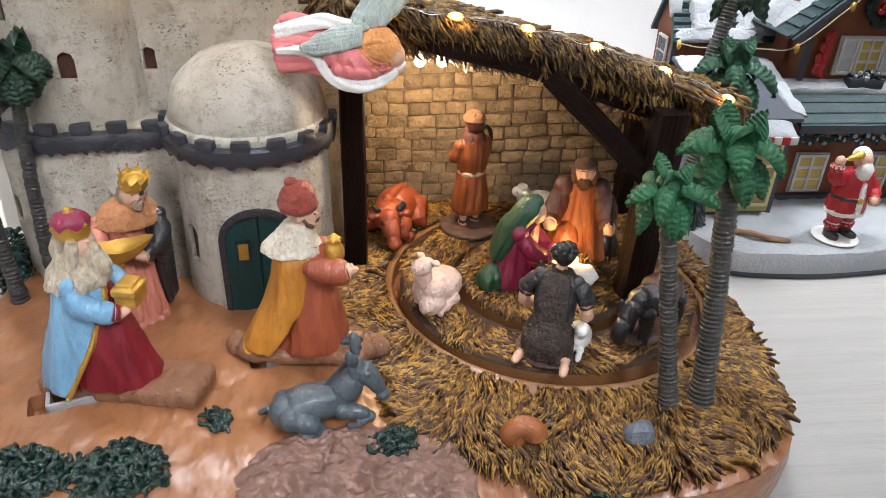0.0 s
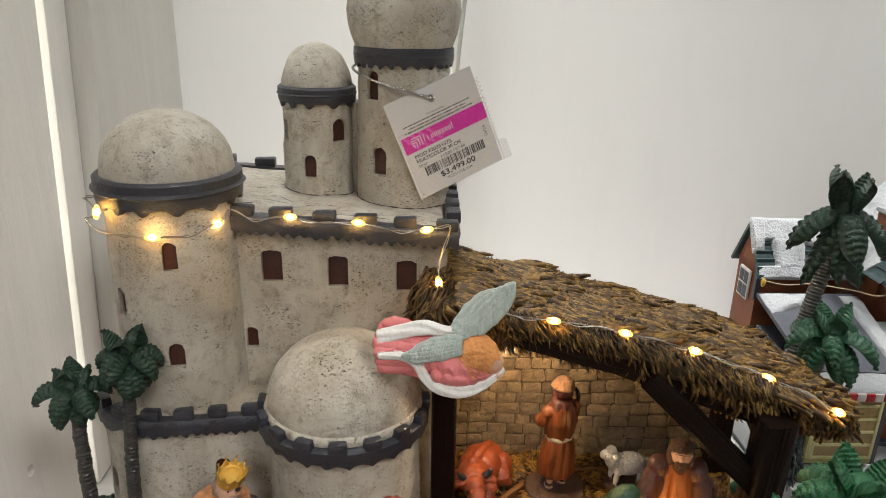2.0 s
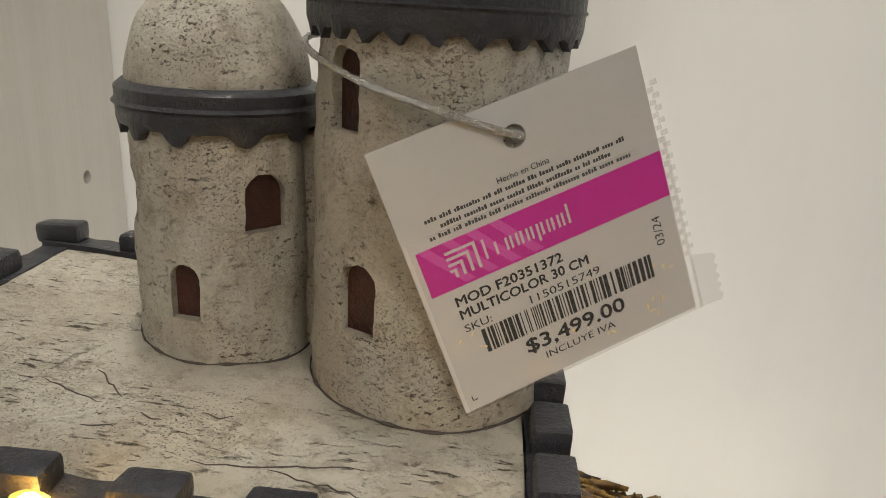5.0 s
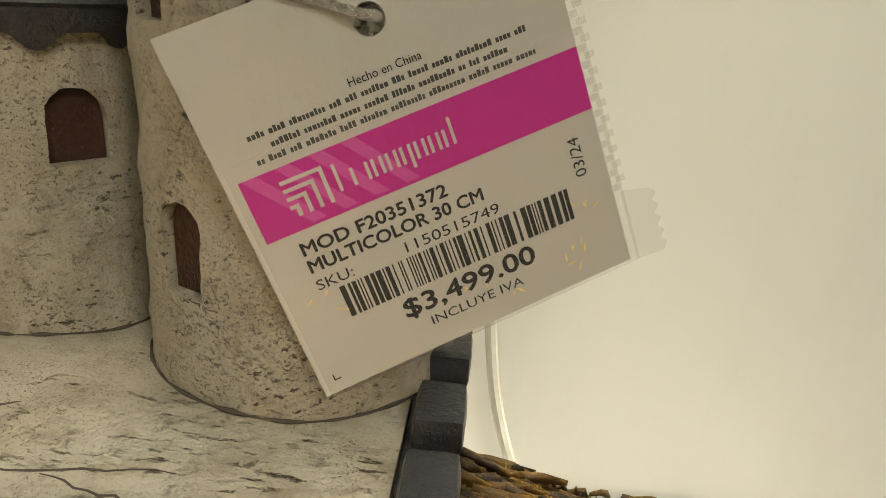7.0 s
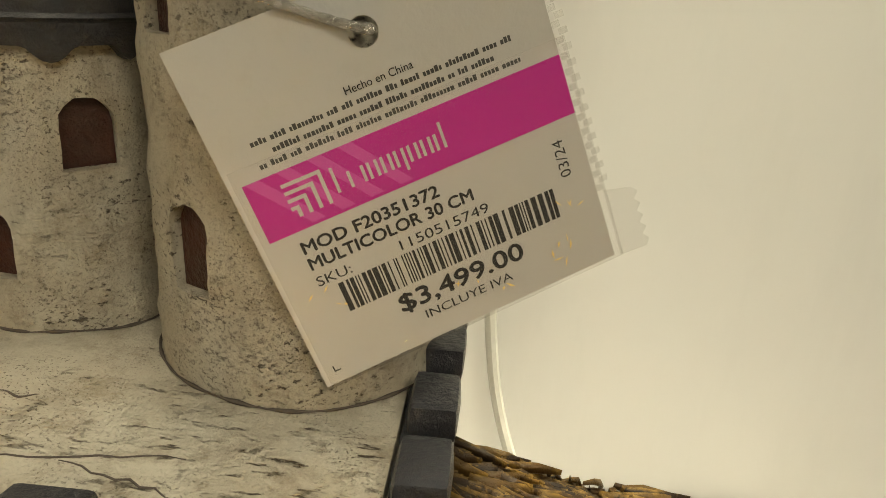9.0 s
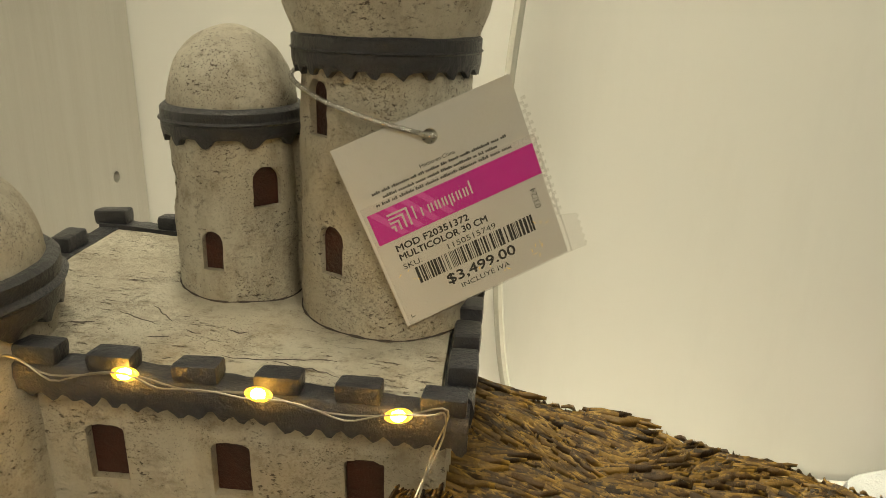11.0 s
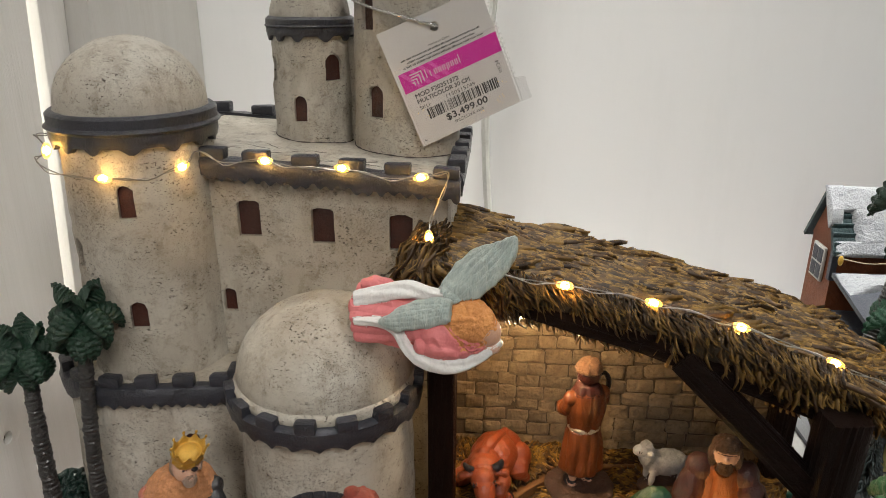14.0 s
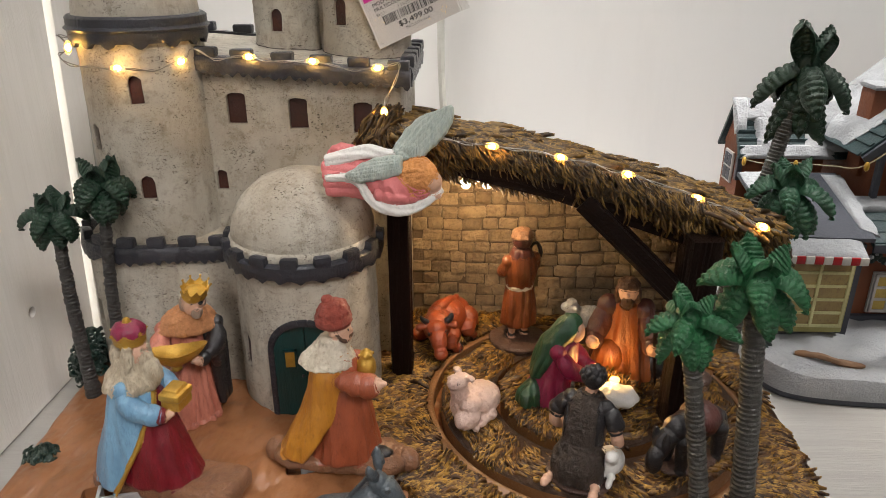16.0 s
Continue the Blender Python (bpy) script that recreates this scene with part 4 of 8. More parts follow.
part("groove_lip", bm, RIMBROWN, base, "smooth brown lip round the groove")


# the round platforms: an outer ring that turns and a still inner disc
def disc(name, r0, r1, z0, z1, label, count, parent):
    bm = bmesh.new()
    seg = 96
    prof = [(r0, z0), (r1, z0), (r1, z1 - 0.0008), (r1 - 0.0008, z1), (r0, z1)]
    loops = [[(RC.x + r * math.cos(2 * math.pi * i / seg), RC.y + r * math.sin(2 * math.pi * i / seg), z) for i in range(seg)] for r, z in prof]
    rings(bm, loops + ([loops[0]] if r0 > 0.001 else []), cap=r0 <= 0.001)
    bmesh.ops.remove_doubles(bm, verts=bm.verts, dist=1e-6)
    bmesh.ops.recalc_face_normals(bm, faces=bm.faces)
    for f in bm.faces:
        if f.normal.z > 0.7:
            f.material_index = 1
    ob = part(name, bm, [RIMBROWN, STRAWBED], parent, label)
    items = []
    for k in range(count):
        a, r = rng.uniform(0, 2 * math.pi), math.sqrt(rng.uniform((r0 + 0.002) ** 2, (r1 - 0.003) ** 2))
        x, y = RC.x + r * math.cos(a), RC.y + r * math.sin(a)
        s = a + 0.9 + 1.6 * noise.noise((x * 50, y * 50, 1.7))
        items.append(((x, y, z1 - 0.0004), (math.cos(s), math.sin(s), rng.gauss(0.0, 0.05)), (0, 0, 1), rng.uniform(0.004, min(0.010, (r1 - r) * 0.8 + 0.004)), rng.uniform(0.0010, 0.0017), rng.uniform(-0.12, 0.03)))
    return ob, items


RING_Z, DISC_Z = 0.0375, 0.0405
turntable = thing("turntable", "straw-covered ring platform set in a round groove", "turntable", (RC.x, RC.y, 0.0285))
ob, items = disc("platform", R_IN + 0.0035, R_OUT - 0.0050, 0.0285, RING_Z, "", 2600, turntable)
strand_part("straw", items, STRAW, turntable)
stage = thing("inner_stage", "straw-covered round stage in the middle of the ring", "stage", (RC.x, RC.y, 0.0285))
ob, items = disc("platform", 0.0005, R_IN, 0.0285, DISC_Z, "", 1500, stage)
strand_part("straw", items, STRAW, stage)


# ---- palms, bushes, rocks ----
def leaf_mesh(length, width, rise, fall, seed):
    """A thick feathered palm leaf along +x, rising at its root and falling at its tip (degrees)."""
    r = random.Random(seed)
    bm = bmesh.new()
    n, cross = 64, [-1, -0.88, -0.7, -0.5, -0.3, -0.12, 0, 0.12, 0.3, 0.5, 0.7, 0.88, 1]
    p, loops = Vector((0, 0, 0)), []
    feathers, sway = r.uniform(8.5, 10.5), r.uniform(-0.25, 0.25)
    for i in range(n + 1):
        f = i / n
        e = radians(rise + (fall - rise) * f)
        d, up = Vector((math.cos(e), 0, math.sin(e))), Vector((-math.sin(e), 0, math.cos(e)))
        w = width * 0.5 * (math.sin(math.pi * (0.12 + 0.66 * f)) ** 0.7) * math.sqrt(max(0.03, 1 - f ** 9))
        lp, under = [], []
        for s in cross:
            ph = feathers * f - 1.25 * abs(s)
            ridge = abs(math.sin(math.pi * ph)) ** 0.5
            ws = w * (1 + 0.04 * (ridge - 0.5) * abs(s) ** 3)
            back = 0.18 * width * abs(s)
            q = p - d * back + Vector((0, s * ws + sway * width * f * f, 0)) + up * (-0.55 * w * s * s + 0.21 * width * ridge * math.sin(math.pi * min(1.0, abs(s) * 0.95 + 0.05)) ** 0.7 + (0.05 * width if s == 0 else 0))
            lp.append(q)
            under.append(q - up * (0.13 * width * (1 - 0.55 * abs(s))))
        loops.append(lp + under[::-1])
        p = p + d * (length / n)
    rings(bm, loops)
    bmesh.ops.recalc_face_normals(bm, faces=bm.faces)
    return bm


def palm(at, crown, r0, r1, size, leafmat, barkmat, label, seed, spread=1.0, droopy=1.0, n_low=7, hanging=False):
    """A palm from its foot to the heart of its crown."""
    r = random.Random(seed)
    ob = thing("palm_tree", label, "palm tree", at, group="palm trees")
    a, c = Vector(at), Vector(crown)
    bow = Vector((r.uniform(-1, 1), r.uniform(-1, 1), 0)) * 0.002
    N = int((c - a).length / 0.0006) // 3 * 3
    pts = [a + (c - a) * (i / N) + bow * math.sin(math.pi * i / N) for i in range(N + 1)]
    rad = [(r0 + (r1 - r0) * i / N) * 0.86 * (1.0 + (0.13 + 0.07 * noise.noise((i * 0.37, seed, 0))) * ((i % 3) / 2) + 0.34 * max(0, 1 - i / 20)) for i in range(N + 1)]
    bm = bmesh.new()
    tube(bm, pts, rad, 18)
    rough_up(bm, 0.0005, 420)
    part("trunk", bm, barkmat, ob)
    k = 0
    tiers = (("low", n_low, -8, -130 * droopy, 0.92), ("mid", 5, 40, -95 * droopy, 0.98), ("top", 4, 88, 20, 0.60))
    if hanging:
        tiers = (("low", n_low, -58, -98, 1.20), ("mid", 5, -8, -108, 1.05), ("top", 5, 82, 60, 0.66))
    for tier, count, rise, fall, ln in tiers:
        for i in range(count):
            ang = 360 * (i + 0.5 * (tier == "mid")) / count + r.uniform(-12, 12)
            bm = leaf_mesh(size * ln * spread * r.uniform(0.9, 1.12), size * 0.42 * r.uniform(0.88, 1.12), rise + r.uniform(-10, 10), fall + r.uniform(-15, 15), seed * 50 + k)
            k += 1
            bm.transform(Matrix.Translation(c + Vector((0, 0, {"low": -0.12, "mid": 0.0, "top": 0.06}[tier] * size))) @ pose(0, 0, 0, 0, 0, ang) @ pose(r1 * 0.7, 0, 0, r.uniform(-14, 14), 0, 0))
            part("leaf", bm, leafmat, ob)
    bm = bmesh.new()
    ball(bm, c, (r1 * 1.6, r1 * 1.6, r1 * 2.0), 0, 10)
    part("crown_heart", bm, leafmat, ob)
    return ob


palm((-0.1465, 0.2690, 0.0375), (-0.1515, 0.2765, 0.1270), 0.0034, 0.0027, 0.0190, LEAFDARK, DARKBARK, "dark green resin palm with ringed trunk beside the castle", 3, 0.92, 1.2)
palm((-0.1340, 0.2760, 0.0370), (-0.1310, 0.2825, 0.1395), 0.0033, 0.0025, 0.0205, LEAFDARK, DARKBARK, "taller dark green resin palm beside the castle", 4, 0.92, 1.2)
palm((0.1125, 0.1925, 0.0320), (0.1000, 0.2045, 0.1195), 0.0036, 0.0031, 0.0172, LEAF, TRUNK, "bright green resin palm on the straw", 5)
palm((0.1258, 0.1940, 0.0315), (0.1212, 0.2080, 0.1325), 0.0046, 0.0037, 0.0215, LEAF, TRUNK, "tall bright green resin palm on the straw", 6)
palm((0.1630, 0.3480, 0.0310), (0.1966, 0.3654, 0.1785), 0.0050, 0.0038, 0.0300, LEAFDARK, TRUNK, "tall dark green resin palm behind the stable", 7, 1.0, hanging=True)
palm((0.1690, 0.3350, 0.0310), (0.1890, 0.3430, 0.1210), 0.0045, 0.0036, 0.0260, LEAFMID, TRUNK, "short dark green resin palm behind the stable", 8)


def bush(at, size, count, label, seed):
    """A dense clump of small curled leaves, moulded as one mass."""
    r = random.Random(seed)
    ob = thing("bush", label, "bush", at, group="bushes")
    bm = bmesh.new()
    for k in range(count):
        u = Vector((r.gauss(0, 1), r.gauss(0, 1), abs(r.gauss(0, 0.8)))).normalized()
        p = Vector(at) + Vector((u.x * size[0], u.y * size[1], u.z * size[2])) * r.uniform(0.55, 1.0)
        way = (u + Vector((r.gauss(0, 0.9), r.gauss(0, 0.9), r.gauss(0, 0.9)))).normalized()
        side = way.cross(u + Vector((0.01, 0.02, 0.03))).normalized()
        w, ln = r.uniform(0.00055, 0.0009), r.uniform(0.0024, 0.0044)
        tube(bm, [p, p + way * ln * 0.5 + u * 0.0008, p + way * ln + side * ln * 0.3, p + way * ln * 0.8 + side * ln * 0.8], [w, w * 1.3, w, w * 0.5], 7)
    ball(bm, Vector(at), (size[0] * 0.72, size[1] * 0.72, size[2] * 0.72), 0, 16)
    bmesh.ops.recalc_face_normals(bm, faces=bm.faces)
    part("foliage", sculpt(bm, [BUSH], 0.0003, 1, 0.35), BUSH, ob)
    return ob


bush((-0.158, 0.292, 0.036), (0.008, 0.010, 0.026), 420, "dark green resin shrub beside the castle", 1)
bush((-0.110, 0.172, 0.035), (0.016, 0.009, 0.009), 460, "dark green resin bush on the terracotta ground", 2)
bush((-0.080, 0.171, 0.035), (0.015, 0.009, 0.010), 460, "dark green resin bush on the terracotta ground", 3)
bush((-0.0535, 0.1925, 0.0365), (0.0042, 0.0034, 0.0013), 60, "tiny flat dark green plant on the ground", 4)
bush((0.0080, 0.1765, 0.034), (0.0075, 0.0050, 0.0095), 150, "small dark green resin bush by the rock", 5)
bush((-0.147, 0.225, 0.037), (0.0055, 0.0045, 0.0060), 110, "small dark green tuft at the base's edge", 6)
bush((0.075, 0.1515, 0.026), (0.0060, 0.0050, 0.0060), 110, "small dark green tuft at the base's edge", 7)

bm = bmesh.new()
bmesh.ops.create_icosphere(bm, subdivisions=2, radius=0.0062)
bm.transform(pose(0.096, 0.1765, 0.0365, 10, 5, 20) @ Matrix.Diagonal((1, 0.85, 0.8, 1)))
rough_up(bm, 0.0030, 150)
whole("rock", bm, paint("blue_grey_rock", (0.15, 0.17, 0.20), (0.05, 0.06, 0.08), 0.4, 0, 200, 700, 0.7, 0.0006), "blue-grey faceted stone lying on the straw", "rock", smooth=False)

SHELL = paint("red_brown_clay", (0.33, 0.11, 0.035), (0.15, 0.045, 0.015), 0.35, 0, 200, 700, 0.5, 0.0005, coat=0.3)
bm = bmesh.new()
pts, rad = [], []
for i in range(61):
    f = i / 60
    a = f * 4.2 * math.pi
    rr = 0.0052 * (1 - 0.8 * f)
    pts.append((0.0525 + rr * math.cos(a) * 0.85 - 0.004 * f, 0.1775 + 0.0045 * f - 0.002, 0.0398 + rr * math.sin(a) * 0.85 + 0.001 * f))
    rad.append(0.0042 * (1 - 0.78 * f))
tube(bm, pts, rad, 12)
whole("pot", bm, SHELL, "small brown clay jug lying on the straw", "pot")

# rocky mound at the front and pinkish patch under the palms
bm = bmesh.new()
n = 110
for sx, sy, cx, cy, hh in ((0.042, 0.023, -0.003, 0.167, 0.0080),):
    rows = []
    for i in range(n + 1):
        rows.append([])
        for j in range(n + 1):
            u, v = -1 + 2 * i / n, -1 + 2 * j / n
            edge = 1 + 0.22 * noise.noise((math.atan2(v, u) * 1.4, 3.0, 1.0))
            q = max(0, 1 - ((u * u) ** 1.2 + (v * v) ** 1.2) * edge)
            x, y = cx + u * sx, cy + v * sy
            warp = 0.006 * noise.noise((x * 70, y * 70, 9))
            ridge = 1 - abs(noise.noise(((x + warp) * 90, (y - warp) * 190, 4))) * 2.6
            vein = 1 - abs(noise.noise(((x - warp) * 260, (y + warp) * 420, 7))) * 2.4
            rows[-1].append(bm.verts.new((x, y, ground_z(x, y) - 0.0035 + hh * q ** 0.5 * (0.84 + 0.24 * ridge + 0.15 * vein))))
    for i in range(n):
        for j in range(n):
            bm.faces.new((rows[i][j], rows[i + 1][j], rows[i + 1][j + 1], rows[i][j + 1]))
part("rock_mound", bm, ROCK, base, "brown veined rock mound")
bm = bmesh.new()
ball(bm, (0.1210, 0.1895, 0.0315), (0.0160, 0.0085, 0.0032), 0, 24)
rough_up(bm, 0.0018, 200)
part("palm_root_patch", bm, paint("pinkish_clay", (0.30, 0.16, 0.125), (0.13, 0.06, 0.05), 0.4, 0, 150, 600, 0.7, 0.0008), base, "pinkish clay patch round the palm feet")
# slots in the ground with pale metal rails
RAIL = paint("grey_metal_rail", (0.55, 0.55, 0.56), (0.35, 0.35, 0.36), 0.35, 0.5, 80, 400, 0.4, 0.0002)
for x, y, ang, ln in SLOTS:
    bm = bmesh.new()
    box(bm, -ln / 2 + 0.006, ln / 2 - 0.012, -0.0042, -0.0030, -0.0075, 0.0020, 0.0003)
    box(bm, -ln / 2 + 0.006, -ln / 2 + 0.0075, -0.0042, 0.0040, -0.0075, 0.0020, 0.0003)
    bm.transform(pose(x, y, ground_z(x, y), 0, 0, ang))
    part("rail", bm, RAIL, base, "grey metal rail", smooth=False)


# ---- figurines: each one plain moulded mesh ----
SKIN = paint("pale_flesh_paint", (0.62, 0.38, 0.27), (0.40, 0.20, 0.13), 0.45, 0, 200, 900, 0.3, 0.0002)
BLUE = paint("light_blue_paint", (0.20, 0.40, 0.58), (0.08, 0.19, 0.33), 0.4, 0, 170, 800, 0.75, 0.0005, (1, 1, 0.35), coat=0.4)
DEEPRED = paint("dark_red_paint", (0.20, 0.008, 0.018), (0.07, 0.003, 0.006), 0.35, 0, 170, 800, 0.75, 0.0005, (1, 1, 0.35), coat=0.2)
MAGENTA = paint("magenta_paint", (0.27, 0.012, 0.060), (0.10, 0.004, 0.022), 0.35, 0, 170, 800, 0.75, 0.0005, (1, 1, 0.35), coat=0.2)
CREAM = paint("cream_white_paint", (0.70, 0.64, 0.53), (0.36, 0.29, 0.20), 0.5, 0, 200, 600, 0.8, 0.0009)
WHITE = paint("white_paint", (0.78, 0.77, 0.74), (0.50, 0.48, 0.45), 0.45, 0, 200, 700, 0.4, 0.0006)
SALMON = paint("salmon_paint", (0.64, 0.245, 0.175), (0.33, 0.09, 0.055), 0.42, 0, 170, 800, 0.75, 0.0005, (1, 1, 0.35), coat=0.4)
FUR = paint("orange_brown_fur", (0.70, 0.33, 0.15), (0.40, 0.16, 0.06), 0.6, 0, 400, 1400, 0.9, 0.0012)
BLACK = paint("black_paint", (0.014, 0.013, 0.016), (0.006, 0.006, 0.007), 0.35, 0, 150, 700, 0.5, 0.0005, coat=0.4)
OCHRE = paint("ochre_paint", (0.56, 0.24, 0.025), (0.33, 0.115, 0.012), 0.38, 0, 170, 800, 0.75, 0.0005, (1, 1, 0.35), coat=0.45)
BRICK = paint("brick_red_paint", (0.36, 0.085, 0.035), (0.17, 0.035, 0.014), 0.42, 0, 170, 800, 0.75, 0.0005, (1, 1, 0.35), coat=0.4)
HATRED = paint("red_cap_paint", (0.36, 0.07, 0.045), (0.16, 0.025, 0.018), 0.5, 0, 300, 1100, 0.8, 0.0012)
GREEN = paint("dark_green_cloth_paint", (0.022, 0.085, 0.04), (0.008, 0.03, 0.014), 0.38, 0, 170, 800, 0.75, 0.0005, (1, 1, 0.35), coat=0.4)
TEAL = paint("teal_paint", (0.02, 0.19, 0.18), (0.008, 0.08, 0.08), 0.4, coat=0.4)
ORANGE = paint("orange_paint", (0.33, 0.090, 0.020), (0.14, 0.032, 0.008), 0.42, 0, 170, 800, 0.75, 0.0005, (1, 1, 0.35), coat=0.4)
MAROON = paint("maroon_brown_paint", (0.075, 0.018, 0.013), (0.025, 0.007, 0.006), 0.4, 0, 170, 800, 0.75, 0.0005, (1, 1, 0.35), coat=0.15)
HAIRBROWN = paint("brown_hair_paint", (0.11, 0.055, 0.03), (0.04, 0.018, 0.01), 0.45, 0, 300, 900, 0.8, 0.0012)
GREY = paint("blue_grey_paint", (0.082, 0.105, 0.122), (0.024, 0.032, 0.042), 0.4, 0, 110, 600, 0.7, 0.0006, coat=0.45)
DARKGREY = paint("charcoal_paint", (0.06, 0.062, 0.066), (0.02, 0.02, 0.024), 0.42, 0, 150, 700, 0.6, 0.0006, coat=0.4)
OXRED = paint("orange_red_ox_paint", (0.32, 0.062, 0.018), (0.13, 0.02, 0.007), 0.38, 0, 110, 600, 0.6, 0.0006, coat=0.2)
PINKWHITE = paint("pinkish_white_wool", (0.74, 0.55, 0.47), (0.52, 0.32, 0.25), 0.5, 0, 200, 700, 0.5, 0.0009)
WOOL = paint("white_wool", (0.74, 0.72, 0.69), (0.42, 0.40, 0.38), 0.6, 0, 350, 1300, 0.7, 0.0022)
CLAY = paint("clay_brown_paint", (0.30, 0.14, 0.07), (0.14, 0.06, 0.03), 0.4, 0, 140, 600, 0.8, 0.0016, coat=0.4)
MOSSY = paint("brown_earth_paint", (0.115, 0.062, 0.045), (0.04, 0.02, 0.016), 0.45, 0, 150, 700, 0.7, 0.0012, coat=0.4)
HAIRORANGE = paint("orange_hair_paint", (0.72, 0.32, 0.10), (0.45, 0.16, 0.04), 0.5, 0, 160, 700, 0.7, 0.0010)
AQUA = paint("pale_aqua_paint", (0.60, 0.66, 0.60), (0.36, 0.46, 0.44), 0.45, 0, 230, 600, 0.8, 0.0016, (3, 3, 0.4))
AGEDHAIR = paint("aged_cream_hair_paint", (0.74, 0.65, 0.50), (0.40, 0.30, 0.19), 0.5, 0, 420, 1100, 0.95, 0.0020, (1, 1, 0.3))
GREYBEARD = paint("grey_beard_paint", (0.44, 0.33, 0.26), (0.22, 0.14, 0.10), 0.5, 0, 420, 1100, 0.8, 0.0014, (1, 1, 0.4))
RUST = paint("rust_tunic_paint", (0.21, 0.055, 0.013), (0.08, 0.018, 0.006), 0.42, 0, 170, 800, 0.75, 0.0005, (1, 1, 0.35), coat=0.4)
PINK = paint("pink_paint", (0.66, 0.20, 0.20), (0.50, 0.10, 0.11), 0.45, 0, 120, 700, 0.4, 0.0004)


def loft(bm, mi, rows, folds=0.0, count=9, seg=56, phase=0.0):
    """A draped form: rows of (x, y, z, rx, ry), with pleats that deepen downwards."""
    loops = []
    zt, zb = rows[-1][2], rows[0][2]
    fine_rows = []
    for a, b in zip(rows, rows[1:]):
        for k in range(4):
            fine_rows.append([a[q] + (b[q] - a[q]) * k / 4 for q in range(5)])
    fine_rows.append(rows[-1])
    for x, y, z, rx, ry in fine_rows:
        f = abs((zt - z) / ((zt - zb) or 1))
        lp = []
        for i in range(seg):
            a = 2 * math.pi * i / seg
            wave = count * a + phase + 2.6 * noise.noise((math.cos(a), math.sin(a), z * 45))
            k = 1 + folds * (0.35 + 0.75 * f) * (1.5 * abs(math.sin(wave / 2)) - 0.9 + 0.8 * noise.noise((3 * math.cos(a), 3 * math.sin(a), z * 45 + phase)))
            lp.append((x + rx * k * math.cos(a), y + ry * k * math.sin(a), z))
        loops.append(lp)
    return rings(bm, loops, mi=mi)


def limb(bm, mi, pts, rad, seg=10):
    for p, r in ((pts[0], rad[0]), (pts[-1], rad[-1])):
        if r > 0.0015:
            ball(bm, p, r * 0.99, mi, 10)
    return tube(bm, pts, rad, seg, mi)


def head(bm, c, r, skin, hair=None, beard=None, face=(0, -1, 0)):
    """A plain moulded head with hair and beard masses and no drawn features."""
    c, f = Vector(c), Vector(face).normalized()
    ball(bm, c, (r * 0.92, r * 0.95, r * 1.12), skin, 16)
    ball(bm, c + f * r * 0.95 - Vector((0, 0, r * 0.08)), (r * 0.22, r * 0.22, r * 0.26), skin, 8)
    if hair is not None:
        ball(bm, c - f * r * 0.32 + Vector((0, 0, r * 0.22)), (r * 1.02, r * 1.02, r * 1.05), hair, 14)
    if beard is not None:
        ball(bm, c + f * r * 0.50 - Vector((0, 0, r * 0.85)), (r * 0.60, r * 0.55, r * 0.75), beard, 12)


def crown_on(bm, c, r, h, mi, points=8):
    """A ring of points with a hollow middle."""
    seg = points * 4
    loops = []
    for rr, zz, teeth in ((r, 0, 0), (r * 1.08, h * 0.2, 0), (r * 1.05, h * 0.5, 0), (r * 1.22, h, 1), (r * 1.05, h * 0.95, 1), (r * 0.85, h * 0.45, 0), (r * 0.85, 0, 0)):
        lp = []
        for i in range(seg):
            a = 2 * math.pi * i / seg
            z = zz * (0.55 + 0.45 * abs(math.cos(points * a / 2)) if teeth else 1)
            lp.append((c[0] + rr * math.cos(a), c[1] + rr * math.sin(a), c[2] + z))
        loops.append(lp)
    vs = rings(bm, loops + loops[:1], cap=False, mi=mi)
    bmesh.ops.remove_doubles(bm, verts=vs, dist=1e-7)
    for i in range(points):
        a = 2 * math.pi * i / points
        ball(bm, (c[0] + r * 1.2 * math.cos(a), c[1] + r * 1.2 * math.sin(a), c[2] + h), h * 0.12, mi, 6)


def figurine(name, build, mats, label, at, turn, category="figurine", scale=1.0, group="", tilt=None):
    bm = bmesh.new()
    build(bm)
    bmesh.ops.recalc_face_normals(bm, faces=bm.faces)
    bm = sculpt(bm, mats)
    bm.transform(tilt or (pose(*at, 0, 0, turn) @ Matrix.Scale(scale, 4)))
    return whole(name, bm, mats, label, category, group)


def cape(bm, mi, rows, thick=0.0011, folds=0.06, count=7, seg=40, trim=None):
    """An open cloak: rows of (x, y, z, rx, ry, from, to) with the arc in degrees (0 is +x, 90 the back, 270 the front), as a shell with thickness. trim: paint of a cord along its far edge."""
    loops, hem = [], []
    fine = []
    for a, b in zip(rows, rows[1:]):
        fine += [[a[q] + (b[q] - a[q]) * k / 5 for q in range(7)] for k in range(5)]
    fine.append(list(rows[-1]))
    zb, zt = min(r[2] for r in rows), max(r[2] for r in rows)
    for x, y, z, rx, ry, a0, a1 in fine:
        f = (zt - z) / (zt - zb)
        out, inn = [], []
        for i in range(seg + 1):
            a = radians(a0 + (a1 - a0) * i / seg)
            k = 1 + folds * (0.3 + f) * math.sin(count * a + 1.5 * math.sin(2 * a) + z * 60)
            out.append((x + rx * k * math.cos(a), y + ry * k * math.sin(a), z))
            inn.append((x + (rx * k - thick) * math.cos(a), y + (ry * k - thick) * math.sin(a), z))
        loops.append(out + inn[::-1])
        hem.append(out[-1])
    rings(bm, loops, mi=mi)
    if trim is not None:
        tube(bm, hem, 0.0009, 8, trim)


